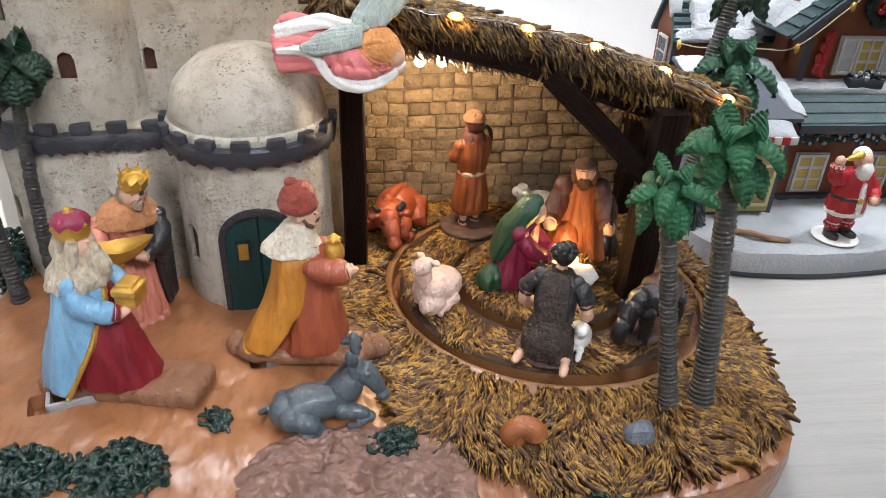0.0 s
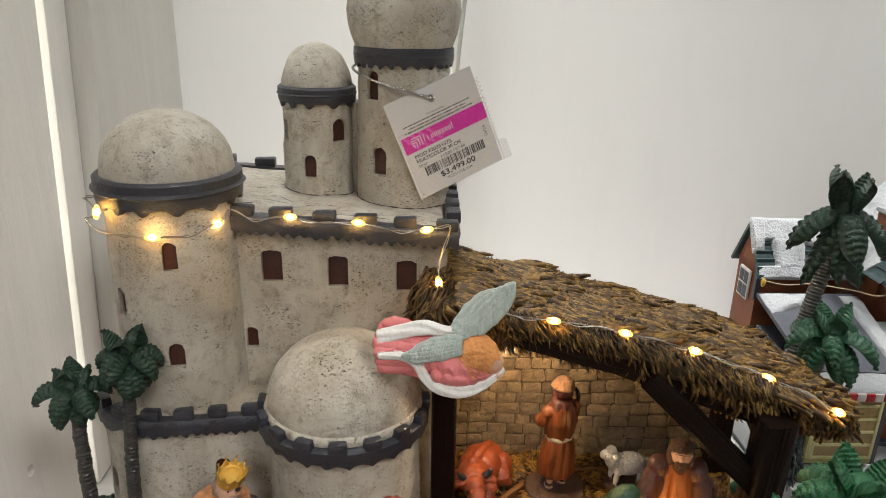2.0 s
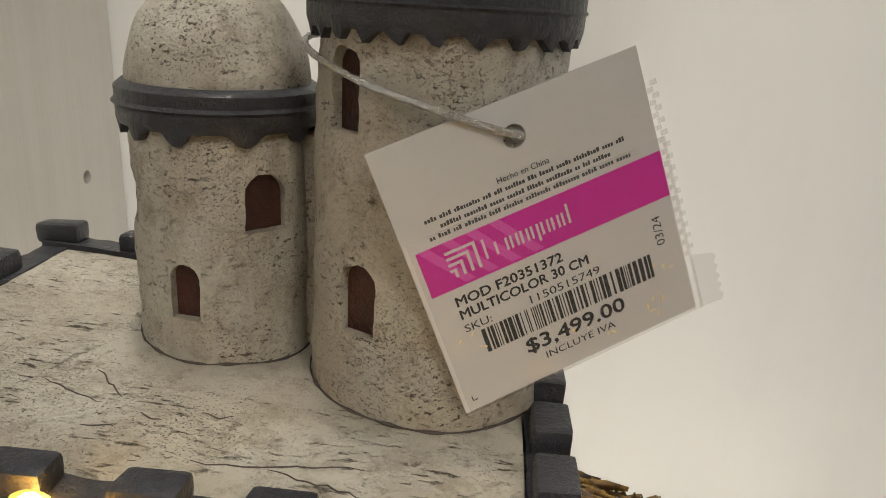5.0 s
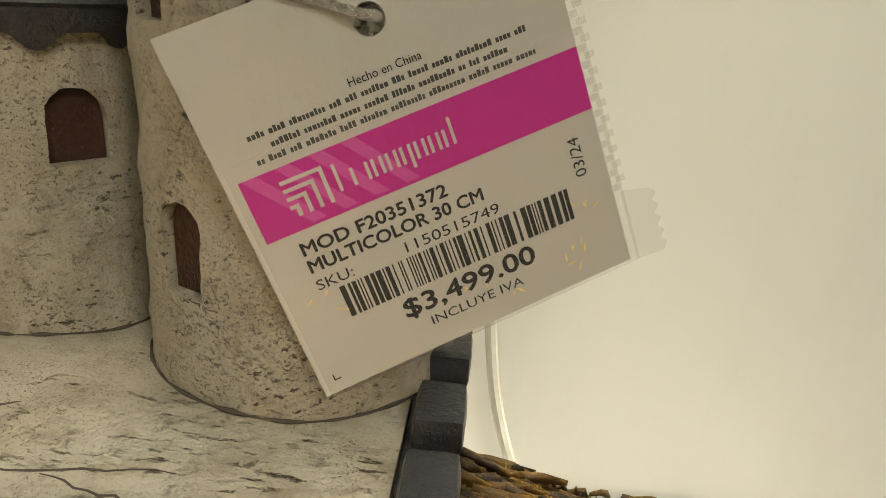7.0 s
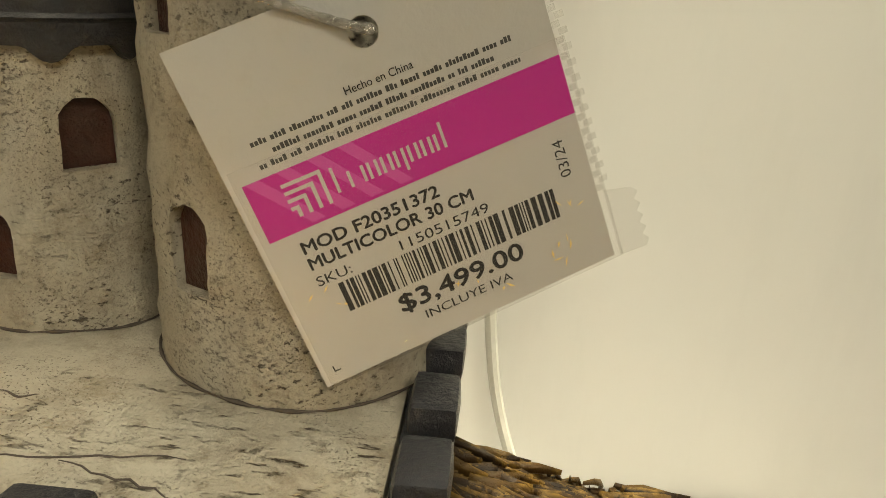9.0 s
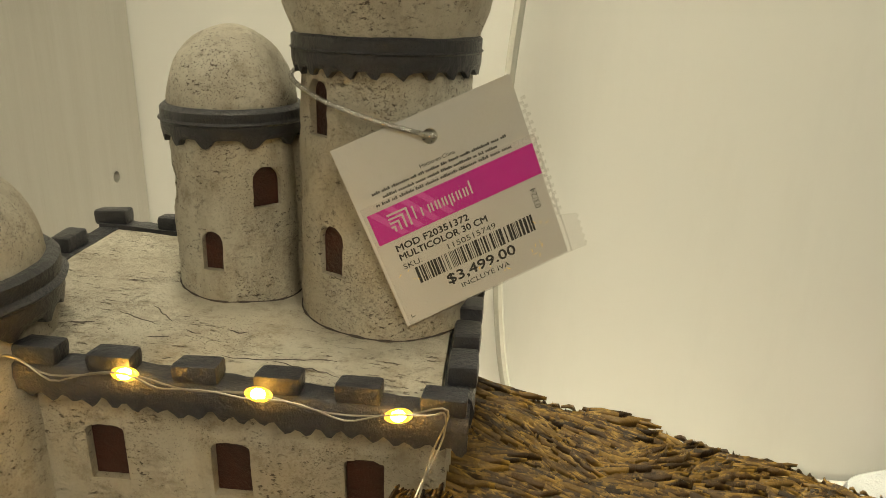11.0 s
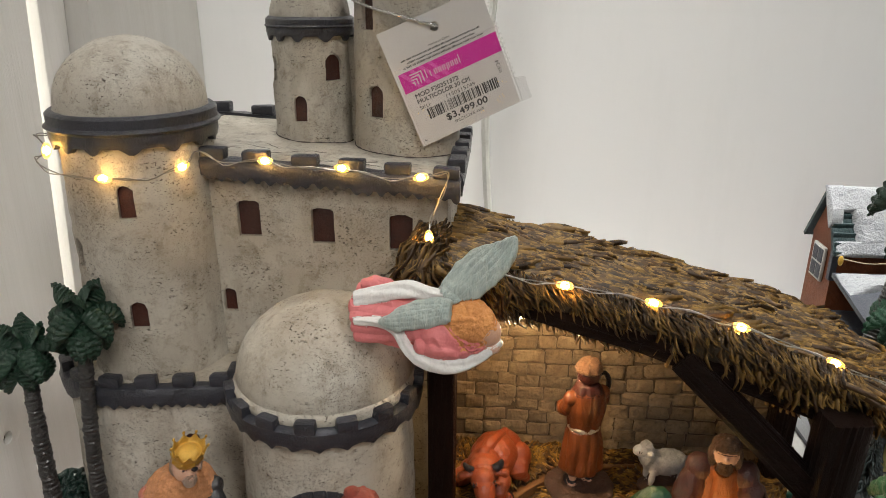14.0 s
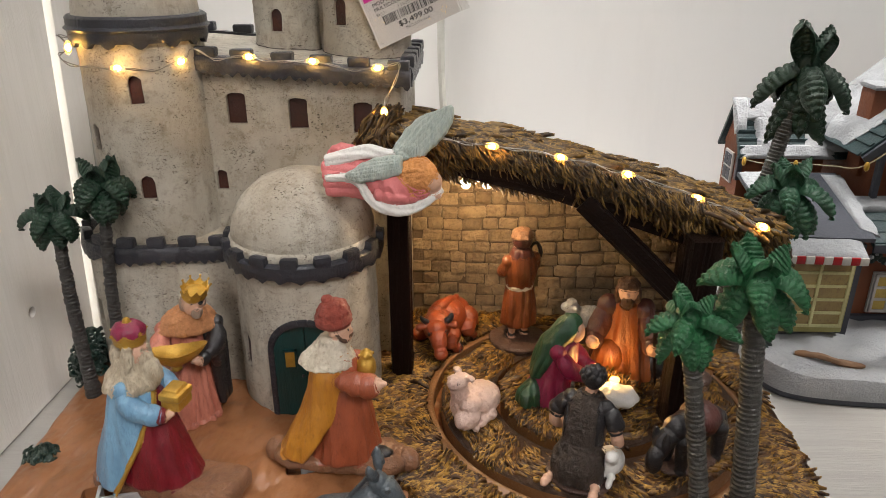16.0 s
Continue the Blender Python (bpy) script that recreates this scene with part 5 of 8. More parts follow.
def hand(bm, c, way, r, mi):
    """A mitten hand with a thumb."""
    c, w = Vector(c), Vector(way).normalized()
    ball(bm, c, r, mi, 10)
    limb(bm, mi, [c, c + w * r * 1.7], [r * 0.85, r * 0.5], 8)
    limb(bm, mi, [c, c + w * r * 0.8 + Vector((0, 0, r * 1.1))], [r * 0.5, r * 0.32], 7)


# every figure faces -y in its own frame
def blue_king(bm):
    # 0 blue, 1 red, 2 cream, 3 gold, 4 skin, 5 magenta, 6 clay
    box(bm, -0.0095, 0.0105, -0.0380, 0.0225, 0.0003, 0.0080, 0.0030, None, 6, 3)
    loft(bm, 1, [(0.000, -0.004, 0.006, 0.0125, 0.0175), (0.0, -0.003, 0.018, 0.0108, 0.0142), (0, -0.002, 0.034, 0.0085, 0.0100), (0, 0.0, 0.048, 0.0078, 0.0075), (0, 0, 0.053, 0.0050, 0.0050)], 0.045, 13)
    cape(bm, 0, [(-0.001, 0.006, 0.0055, 0.0140, 0.0165, -25, 178), (-0.001, 0.005, 0.018, 0.0128, 0.0145, -35, 200), (-0.001, 0.003, 0.032, 0.0112, 0.0115, -50, 228), (0, 0.001, 0.043, 0.0104, 0.0098, -70, 252), (0, 0.0005, 0.051, 0.0086, 0.0080, -80, 262), (0, 0, 0.0555, 0.0055, 0.0055, -85, 266)], 0.0016, 0.035, 5, trim=3)
    limb(bm, 3, [(-0.0140, 0.006, 0.0065), (-0.0120, 0.0145, 0.0065), (-0.0060, 0.0205, 0.0065)], [0.0009] * 3, 7)
    loft(bm, 2, [(0, 0.002, 0.0475, 0.0108, 0.0110), (0, 0.001, 0.0515, 0.0100, 0.0102), (0, 0.001, 0.0570, 0.0064, 0.0068), (0, 0.001, 0.060, 0.0050, 0.0052)], 0.10, 9)
    head(bm, (0, -0.0020, 0.0620), 0.0048, 4)
    limb(bm, 2, [(0, -0.0055, 0.0600), (0, -0.0080, 0.0545), (0, -0.0080, 0.0495)], [0.0034, 0.0042, 0.0022], 12)
    for s in (-1, 1):
        limb(bm, 2, [(s * 0.0042, -0.0020, 0.0655), (s * 0.0052, -0.0015, 0.0600), (s * 0.0052, -0.0010, 0.0540)], [0.0020, 0.0026, 0.0030], 10)
        limb(bm, 2, [(0, -0.0070, 0.0607), (s * 0.0028, -0.0066, 0.0592)], [0.0010, 0.0007], 6)
        ball(bm, (s * 0.0019, -0.0063, 0.0640), (0.0009, 0.0006, 0.0005), 2, 6)
    limb(bm, 2, [(0, 0.0030, 0.0650), (0, 0.0052, 0.0600), (0, 0.0056, 0.0555)], [0.0036, 0.0040, 0.0036], 12)
    ball(bm, (0, -0.0004, 0.0700), (0.0058, 0.0060, 0.0042), 5, 16)
    crown_on(bm, (0, -0.0004, 0.0655), 0.0054, 0.0052, 3, 7)
    for i in range(4):
        a = math.pi * i / 4
        limb(bm, 5, [(0.0052 * math.cos(a), 0.0052 * math.sin(a), 0.0705), (0, 0, 0.0742), (-0.0052 * math.cos(a), -0.0052 * math.sin(a), 0.0705)], [0.0008] * 3, 6)
    ball(bm, (0, -0.0004, 0.0748), (0.0017, 0.0017, 0.0013), 3, 8)
    for s in (-1, 1):
        limb(bm, 0, [(s * 0.0082, 0.0, 0.0500), (s * 0.0104, -0.0040, 0.0425), (s * 0.0075, -0.0105, 0.0400)], [0.0036, 0.0044, 0.0040])
        limb(bm, 1, [(s * 0.0075, -0.0105, 0.0400), (s * 0.0062, -0.0130, 0.0395)], [0.0030, 0.0028])
        hand(bm, (s * 0.0054, -0.0150, 0.0392), (-s * 0.5, -1, 0.2), 0.0020, 4)
    for z0, z1, g in ((0.0405, 0.0450, 0.0), (0.0447, 0.0478, 0.0005), (0.0474, 0.0494, -0.0008)):
        box(bm, -0.0046 - g, 0.0046 + g, -0.0200 - g, -0.0122 + g, z0, z1, 0.0006, None, 3)


def pink_king(bm):
    # 0 salmon, 1 fur, 2 black, 3 gold, 4 skin, 5 hair
    loft(bm, 0, [(0, -0.003, 0.0, 0.0132, 0.0128), (0, -0.003, 0.004, 0.0126, 0.0122), (0.0004, -0.002, 0.018, 0.0104, 0.0100), (0.0006, -0.001, 0.033, 0.0080, 0.0078), (0, 0, 0.041, 0.0078, 0.0072), (0, 0, 0.049, 0.0085, 0.0070), (0, 0, 0.053, 0.005, 0.005)], 0.10, 9)
    for i in range(9):
        a = radians(185 + 19 * i)
        limb(bm, 0, [(0.0128 * math.cos(a), -0.003 + 0.0124 * math.sin(a), 0.002), (0.0104 * math.cos(a + 0.05), -0.002 + 0.0100 * math.sin(a + 0.05), 0.018), (0.0078 * math.cos(a + 0.02), -0.001 + 0.0076 * math.sin(a + 0.02), 0.034)], [0.0019, 0.0013, 0.0005], 7)
    cape(bm, 2, [(0.003, 0.003, 0.004, 0.0148, 0.0118, -38, 160), (0.003, 0.003, 0.020, 0.0142, 0.0112, -48, 160), (0.003, 0.002, 0.036, 0.0136, 0.0100, -62, 165), (0.001, 0.002, 0.048, 0.0106, 0.0084, -60, 190), (0, 0.001, 0.054, 0.0070, 0.0060, -60, 200)], 0.0018, 0.04, 6)
    loft(bm, 1, [(0, 0.0005, 0.0455, 0.0128, 0.0108), (0, 0.0005, 0.0480, 0.0130, 0.0110), (0, 0.0, 0.0525, 0.0106, 0.0094), (0.0004, -0.0008, 0.0560, 0.0064, 0.0062)], 0.04, 13)
    head(bm, (0.0022, -0.0058, 0.0605), 0.0050, 4, None, None, (0.45, -0.85, -0.25))
    limb(bm, 5, [(0.0042, -0.0092, 0.0572), (0.0048, -0.0102, 0.0548)], [0.0022, 0.0012], 10)
    for s in (-1, 1):
        limb(bm, 5, [(0.0022 + s * 0.0040, -0.0046, 0.0625), (0.0026 + s * 0.0038, -0.0060, 0.0578)], [0.0014, 0.0014], 9)
        limb(bm, 5, [(0.0042, -0.0104, 0.0590), (0.0042 + s * 0.0022, -0.0096, 0.0578)], [0.0008, 0.0006], 6)
        ball(bm, (0.0040 + s * 0.0016, -0.0100, 0.0622), (0.0008, 0.0005, 0.0005), 2, 6)
    ball(bm, (0.0012, -0.0020, 0.0590), (0.0050, 0.0046, 0.0058), 5, 14)
    tilted = bmesh.new()
    crown_on(tilted, (0, 0, 0), 0.0053, 0.0068, 3, 9)
    for i in range(9):
        a = 2 * math.pi * (i + 0.5) / 9
        ball(tilted, (0.0058 * math.cos(a), 0.0058 * math.sin(a), 0.0022), 0.0007, 3, 6)
    ball(tilted, (0, 0, 0.0030), (0.0047, 0.0047, 0.0016), 3, 12)
    tilted.transform(pose(0.0024, -0.0050, 0.0632, 12, 7, 0))
    tmp = bpy.data.meshes.new("crown")
    tilted.to_mesh(tmp)
    tilted.free()
    bm.from_mesh(tmp)
    bpy.data.meshes.remove(tmp)
    limb(bm, 0, [(-0.0108, -0.001, 0.0465), (-0.0128, -0.0070, 0.0390), (-0.0090, -0.0135, 0.0345)], [0.0036, 0.0046, 0.0042])
    limb(bm, 0, [(-0.0110, -0.0080, 0.0370), (-0.0122, -0.0090, 0.0310), (-0.0105, -0.0100, 0.0262)], [0.0040, 0.0030, 0.0008], 9)
    limb(bm, 2, [(0.0110, -0.001, 0.0470), (0.0140, -0.0070, 0.0400), (0.0078, -0.0140, 0.0368)], [0.0040, 0.0048, 0.0036])
    limb(bm, 2, [(0.0128, -0.0070, 0.0390), (0.0142, -0.0070, 0.0330), (0.0132, -0.0060, 0.0270)], [0.0042, 0.0034, 0.0010], 9)
    hand(bm, (-0.0070, -0.0158, 0.0345), (1, -0.3, 0.1), 0.0027, 4)
    hand(bm, (0.0060, -0.0160, 0.0368), (-1, -0.3, 0.1), 0.0024, 4)
    prof = [(0.10, 0.0362), (0.48, 0.0366), (0.80, 0.0392), (0.98, 0.0428), (1.03, 0.0438), (0.96, 0.0436), (0.74, 0.0410), (0.36, 0.0398), (0.05, 0.0396)]
    loops = []
    for r, z in prof:
        lp = []
        for i in range(32):
            a = 2 * math.pi * i / 32
            point = 1 + 0.22 * abs(math.cos(a)) ** 3
            lp.append((-0.0030 + 0.0106 * r * point * math.cos(a), -0.0172 + 0.0062 * r * math.sin(a), z + 0.0030 * r * max(0, math.cos(a)) ** 2 + 0.0016 * r * max(0, -math.cos(a)) ** 2))
        loops.append(lp)
    rings(bm, loops, mi=3)
    lathe(bm, -0.0030, -0.0172, [(0.0030, 0.0338), (0.0022, 0.0350), (0.0030, 0.0366)], 16, 3)
    for v in bm.verts:
        v.co.x += 0.0060 * max(0.0, (v.co.z - 0.012) / 0.05) ** 1.3


def orange_king(bm):
    # 0 ochre, 1 brick, 2 fur collar, 3 hat, 4 skin, 5 gold, 6 clay, 7 black
    vs = limb(bm, 6, [(0.0, 0.027 - 0.0055 * i, 0.004) for i in range(11)], [0.005 if i in (0, 10) else 0.0100 + 0.0006 * math.sin(i * 1.9) for i in range(11)], 16)
    for v in vs:
        v.co.z = 0.0045 + (v.co.z - 0.0045) * 0.52
    loft(bm, 1, [(0, -0.002, 0.0055, 0.0118, 0.0142), (0, -0.003, 0.016, 0.0106, 0.0122), (0, -0.003, 0.030, 0.0090, 0.0098), (0, -0.002, 0.042, 0.0076, 0.0080), (0, -0.001, 0.052, 0.0064, 0.0066)], 0.055, 15)
    cape(bm, 0, [(0, 0.0100, 0.0065, 0.0128, 0.0140, 18, 168), (0, 0.0080, 0.014, 0.0124, 0.0122, 8, 182), (0, 0.0045, 0.025, 0.0112, 0.0100, -12, 205), (0, 0.0020, 0.036, 0.0100, 0.0088, -40, 232), (0, 0.0008, 0.046, 0.0090, 0.0082, -62, 250), (0, 0, 0.0535, 0.0066, 0.0064, -70, 256)], 0.0015, 0.025, 4)
    loft(bm, 2, [(0, 0.0030, 0.0482, 0.0100, 0.0112), (0, 0.0027, 0.0492, 0.0097, 0.0108), (0, 0.0012, 0.0545, 0.0066, 0.0072), (0, -0.0004, 0.0600, 0.0044, 0.0046)], 0.03, 11)
    head(bm, (0, -0.0026, 0.0625), 0.0048, 4)
    ball(bm, (0, -0.0056, 0.0590), (0.0026, 0.0020, 0.0018), 4, 10)
    for s in (-1, 1):
        limb(bm, 8, [(s * 0.0043, -0.0022, 0.0635), (s * 0.0040, -0.0040, 0.0596), (s * 0.0022, -0.0068, 0.0580)], [0.0006, 0.0008, 0.0007], 7)
        limb(bm, 8, [(0, -0.0076, 0.0606), (s * 0.0020, -0.0070, 0.0600)], [0.0005, 0.0005], 6)
        ball(bm, (s * 0.0018, -0.0068, 0.0634), (0.0006, 0.0004, 0.0004), 7, 6)
        ball(bm, (s * 0.0046, -0.0012, 0.0622), (0.0008, 0.0013, 0.0016), 4, 8)
    lathe(bm, 0, -0.0008, [(0.0044, 0.0648), (0.0062, 0.0648), (0.0068, 0.0662), (0.0066, 0.0678), (0.0058, 0.0684), (0.0056, 0.0700), (0.0048, 0.0722), (0.0028, 0.0738), (0.0002, 0.0743)], 28, 3)
    ball(bm, (0, 0.0014, 0.0746), (0.0019, 0.0019, 0.0015), 3, 10)
    for j, (rr, zz, cnt) in enumerate(((0.0066, 0.0664, 13), (0.0056, 0.0700, 9), (0.0040, 0.0728, 6))):
        for i in range(cnt):
            a = 2 * math.pi * (i + 0.5 * (j % 2)) / cnt
            ball(bm, (rr * math.cos(a), -0.0008 + rr * math.sin(a), zz), 0.00065, 3, 6)
    limb(bm, 1, [(-0.0058, -0.0020, 0.0440), (-0.0074, -0.0080, 0.0434), (-0.0080, -0.0150, 0.0430)], [0.0032, 0.0041, 0.0047], 14)
    hand(bm, (-0.0080, -0.0182, 0.0440), (0, -1, 0.25), 0.0027, 4)
    limb(bm, 1, [(0.0060, -0.002, 0.0455), (0.0080, -0.0075, 0.0440), (0.0045, -0.0115, 0.0450)], [0.0034, 0.0040, 0.0034])
    hand(bm, (0.0030, -0.0130, 0.0455), (-1, -0.2, 0.1), 0.0022, 4)
    lathe(bm, 0.0005, -0.0125, [(0.0002, 0.0425), (0.0032, 0.0428), (0.0040, 0.0455), (0.0036, 0.0490), (0.0020, 0.0508), (0.0026, 0.0516), (0.0024, 0.0526), (0.0010, 0.0540), (0.0002, 0.0545)], 20, 5)
    for i in range(6):
        a = 2 * math.pi * i / 6
        ball(bm, (0.0005 + 0.0028 * math.cos(a), -0.0125 + 0.0028 * math.sin(a), 0.0518), 0.0007, 5, 6)
    ball(bm, (-0.003, -0.0170, 0.0090), (0.0030, 0.0056, 0.0024), 7, 10)


def mary(bm):
    # 0 magenta, 1 green, 2 skin, 3 white
    loft(bm, 0, [(0, 0.001, 0.0, 0.0120, 0.0135), (0, 0.001, 0.005, 0.0112, 0.0122), (0, 0.0, 0.014, 0.0085, 0.0090), (0, -0.002, 0.026, 0.0078, 0.0072), (0, -0.004, 0.033, 0.0050, 0.0050)], 0.12, 9)
    loft(bm, 1, [(0, 0.0085, 0.012, 0.0088, 0.0040), (0, 0.0055, 0.021, 0.0092, 0.0060), (0, 0.001, 0.031, 0.0082, 0.0072), (0, -0.0045, 0.0395, 0.0062, 0.0066), (0, -0.006, 0.0455, 0.0026, 0.0030)], 0.08, 6)
    loft(bm, 1, [(-0.008, 0.010, 0.0, 0.0080, 0.0065), (-0.008, 0.010, 0.006, 0.0070, 0.0055), (-0.006, 0.009, 0.011, 0.0020, 0.0020)], 0.15, 5)
    ball(bm, (0, -0.0090, 0.0375), (0.0042, 0.0036, 0.0052), 2, 12)
    for s in (-1, 1):
        limb(bm, 0, [(s * 0.0072, -0.002, 0.029), (s * 0.0085, -0.008, 0.020), (s * 0.0045, -0.0155, 0.0175)], [0.0038, 0.0042, 0.0032])
        ball(bm, (s * 0.0038, -0.0172, 0.0175), (0.0022, 0.0030, 0.0022), 2, 8)


def joseph(bm):
    # 0 orange, 1 maroon, 2 skin, 3 hair, 4 wood, 5 black
    loft(bm, 0, [(0, 0.0, 0.0, 0.0140, 0.0125), (0, 0.0, 0.008, 0.0125, 0.0112), (0, 0.001, 0.022, 0.0100, 0.0088), (0, 0.001, 0.034, 0.0078, 0.0070), (0, 0, 0.040, 0.0050, 0.0050)], 0.14, 9)
    ball(bm, (-0.005, -0.006, 0.012), (0.0075, 0.0075, 0.0095), 0, 14)
    loft(bm, 1, [(0.002, 0.006, 0.0, 0.0165, 0.0095), (0.002, 0.006, 0.014, 0.0150, 0.0090), (0.001, 0.0045, 0.028, 0.0122, 0.0078), (0, 0.003, 0.038, 0.0085, 0.0060)], 0.12, 7)
    for s in (-1, 1):
        limb(bm, 1, [(s * 0.0080, 0, 0.036), (s * 0.0120, -0.003, 0.027), (s * 0.0130, -0.0095, 0.0225)], [0.0056, 0.0056, 0.0042])
        ball(bm, (s * 0.0138, -0.0130, 0.0225), (0.0028, 0.0030, 0.0030), 2, 10)
    head(bm, (0, -0.0015, 0.0455), 0.0050, 2, 3, 3)
    ball(bm, (0, -0.0008, 0.0485), (0.0056, 0.0056, 0.0036), 3, 12)
    for s in (-1, 1):
        ball(bm, (s * 0.0044, -0.0005, 0.0435), (0.0018, 0.0034, 0.0050), 3, 10)
    limb(bm, 4, [(0.017, -0.010, 0.0), (0.0142, -0.0135, 0.022), (0.0125, -0.0155, 0.044)], [0.0010, 0.0010, 0.0011], 7)
    ball(bm, (0.012, 0.004, 0.006), (0.0095, 0.0080, 0.0075), 5, 12)


def crouching_shepherd(bm):
    # 0 black-green coat, 1 brown hide, 2 skin, 3 black hair, 4 white, 5 earth
    ball(bm, (0, 0, 0.0010), (0.0150, 0.0120, 0.0018), 5, 18)
    loft(bm, 1, [(0.0005, 0.002, 0.002, 0.0112, 0.0098), (0.0005, 0.002, 0.012, 0.0116, 0.0100), (0, 0.001, 0.0195, 0.0084, 0.0078), (0, -0.001, 0.022, 0.0082, 0.0074)], 0.09, 7)
    loft(bm, 0, [(0, -0.001, 0.0205, 0.0086, 0.0072), (0, -0.002, 0.030, 0.0090, 0.0070), (0, -0.004, 0.0375, 0.0088, 0.0062), (0, -0.006, 0.0415, 0.0042, 0.0042)], 0.05, 6)
    cape(bm, 1, [(0, 0.000, 0.0180, 0.0076, 0.0082, 20, 160), (0, -0.001, 0.028, 0.0078, 0.0076, 15, 165), (0, -0.003, 0.0370, 0.0074, 0.0066, 0, 180), (0, -0.006, 0.0420, 0.0046, 0.0046, -20, 200)], 0.0018, 0.06, 6)
    loft(bm, 1, [(0, -0.0005, 0.0200, 0.0090, 0.0082), (0, -0.0005, 0.0216, 0.0090, 0.0082)], 0.03, 9)
    limb(bm, 2, [(0, -0.0065, 0.0405), (0, -0.0080, 0.0435)], [0.0028, 0.0026], 10)
    head(bm, (0, -0.0090, 0.0468), 0.0046, 2)
    ball(bm, (0, -0.0078, 0.0482), (0.0052, 0.0052, 0.0048), 3, 14)
    for i in range(22):
        a, e = i * 2.4, 0.15 + 0.055 * i
        ball(bm, (0.0050 * math.cos(a) * math.cos(e), -0.0074 + 0.0048 * math.sin(a) * math.cos(e), 0.0478 + 0.0048 * math.sin(e)), 0.0013, 3, 6)
    for s in (-1, 1):
        limb(bm, 0, [(s * 0.0080, -0.0040, 0.0372), (s * 0.0108, -0.0036, 0.0345), (s * 0.0128, -0.0030, 0.0310)], [0.0034, 0.0038, 0.0041], 12)
        limb(bm, 2, [(s * 0.0130, -0.0026, 0.0300), (s * 0.0152, -0.0020, 0.0225), (s * 0.0130, -0.0100, 0.0180), (s * 0.0098, -0.0150, 0.0180)], [0.0029, 0.0030, 0.0026, 0.0021], 12)
        hand(bm, (s * 0.0095, -0.0155, 0.0178), (-s, -0.4, 0), 0.0022, 2)
        limb(bm, 1, [(s * 0.0055, -0.002, 0.012), (s * 0.0082, -0.0090, 0.0100), (s * 0.0085, -0.0020, 0.0040)], [0.0050, 0.0042, 0.0036], 12)
        limb(bm, 2, [(s * 0.0085, 0.0020, 0.0032), (s * 0.0105, 0.0105, 0.0026)], [0.0028, 0.0024], 10)
        ball(bm, (s * 0.0108, 0.0125, 0.0022), (0.0022, 0.0036, 0.0020), 2, 10)
    limb(bm, 1, [(0.0105, -0.0100, 0.0240), (0.0100, -0.0110, 0.0420)], [0.0012, 0.0014], 8)
    ball(bm, (-0.0110, -0.0075, 0.0090), (0.0066, 0.0080, 0.0060), 4, 16)
    limb(bm, 4, [(-0.0120, -0.0060, 0.0110), (-0.0140, 0.0000, 0.0165)], [0.0040, 0.0028], 12)
    ball(bm, (-0.0142, 0.0015, 0.0185), (0.0030, 0.0042, 0.0028), 4, 12)
    for k in range(2):
        limb(bm, 4, [(-0.0100 - 0.004 * k, -0.001, 0.0060), (-0.0105 - 0.004 * k, 0.0050, 0.0030)], [0.0022, 0.0014], 8)


def staff_shepherd(bm):
    # 0 orange-brown tunic, 1 dark brown, 2 skin, 3 hat brown, 4 black, 5 earth, 6 cream
    lathe(bm, 0, 0, [(0.0150, 0.0), (0.0152, 0.0025), (0.0135, 0.0035), (0.0002, 0.0036)], 28, 5)
    for s in (-1, 1):
        limb(bm, 2, [(s * 0.0038, 0, 0.0035), (s * 0.0038, 0.0005, 0.016)], [0.0022, 0.0026])
        ball(bm, (s * 0.0040, -0.0015, 0.0045), (0.0026, 0.0042, 0.0020), 4, 8)
    loft(bm, 0, [(0, 0, 0.011, 0.0095, 0.0085), (0, 0, 0.024, 0.0080, 0.0072), (0, 0, 0.0335, 0.0064, 0.0058), (0, 0, 0.043, 0.0082, 0.0064), (0, 0, 0.050, 0.0070, 0.0055), (0, 0, 0.053, 0.0035, 0.0035)], 0.13, 9)
    loft(bm, 6, [(0, 0, 0.0325, 0.0070, 0.0062), (0, 0, 0.0345, 0.0070, 0.0062)], 0.0, 5)
    loft(bm, 1, [(0, 0, 0.0500, 0.0064, 0.0056), (0, 0, 0.0545, 0.0040, 0.0040)], 0.08, 7)
    head(bm, (0, -0.0008, 0.0580), 0.0042, 2, 1, 1)
    lathe(bm, 0, 0, [(0.0002, 0.0600), (0.0058, 0.0602), (0.0061, 0.0611), (0.0050, 0.0620), (0.0048, 0.0636), (0.0036, 0.0650), (0.0002, 0.0655)], 24, 3)
    for s in (-1, 1):
        limb(bm, 0, [(s * 0.0078, 0, 0.048), (s * 0.0094, -0.002, 0.0405), (s * 0.0065, -0.0075, 0.0400)], [0.0028, 0.0029, 0.0025])
        ball(bm, (s * 0.0058, -0.0088, 0.0402), (0.0020, 0.0022, 0.0020), 2, 8)
    limb(bm, 4, [(-0.0085, -0.0060, 0.003), (-0.0082, -0.0062, 0.030), (-0.0080, -0.0064, 0.046)], [0.0008] * 3, 7)
    limb(bm, 4, curve_points([(-0.0080, -0.0064, 0.046), (-0.0092, -0.0066, 0.0515), (-0.0130, -0.0070, 0.0525), (-0.0155, -0.0072, 0.0480), (-0.0152, -0.0072, 0.0435)], 5), [0.0008] * 21, 7)


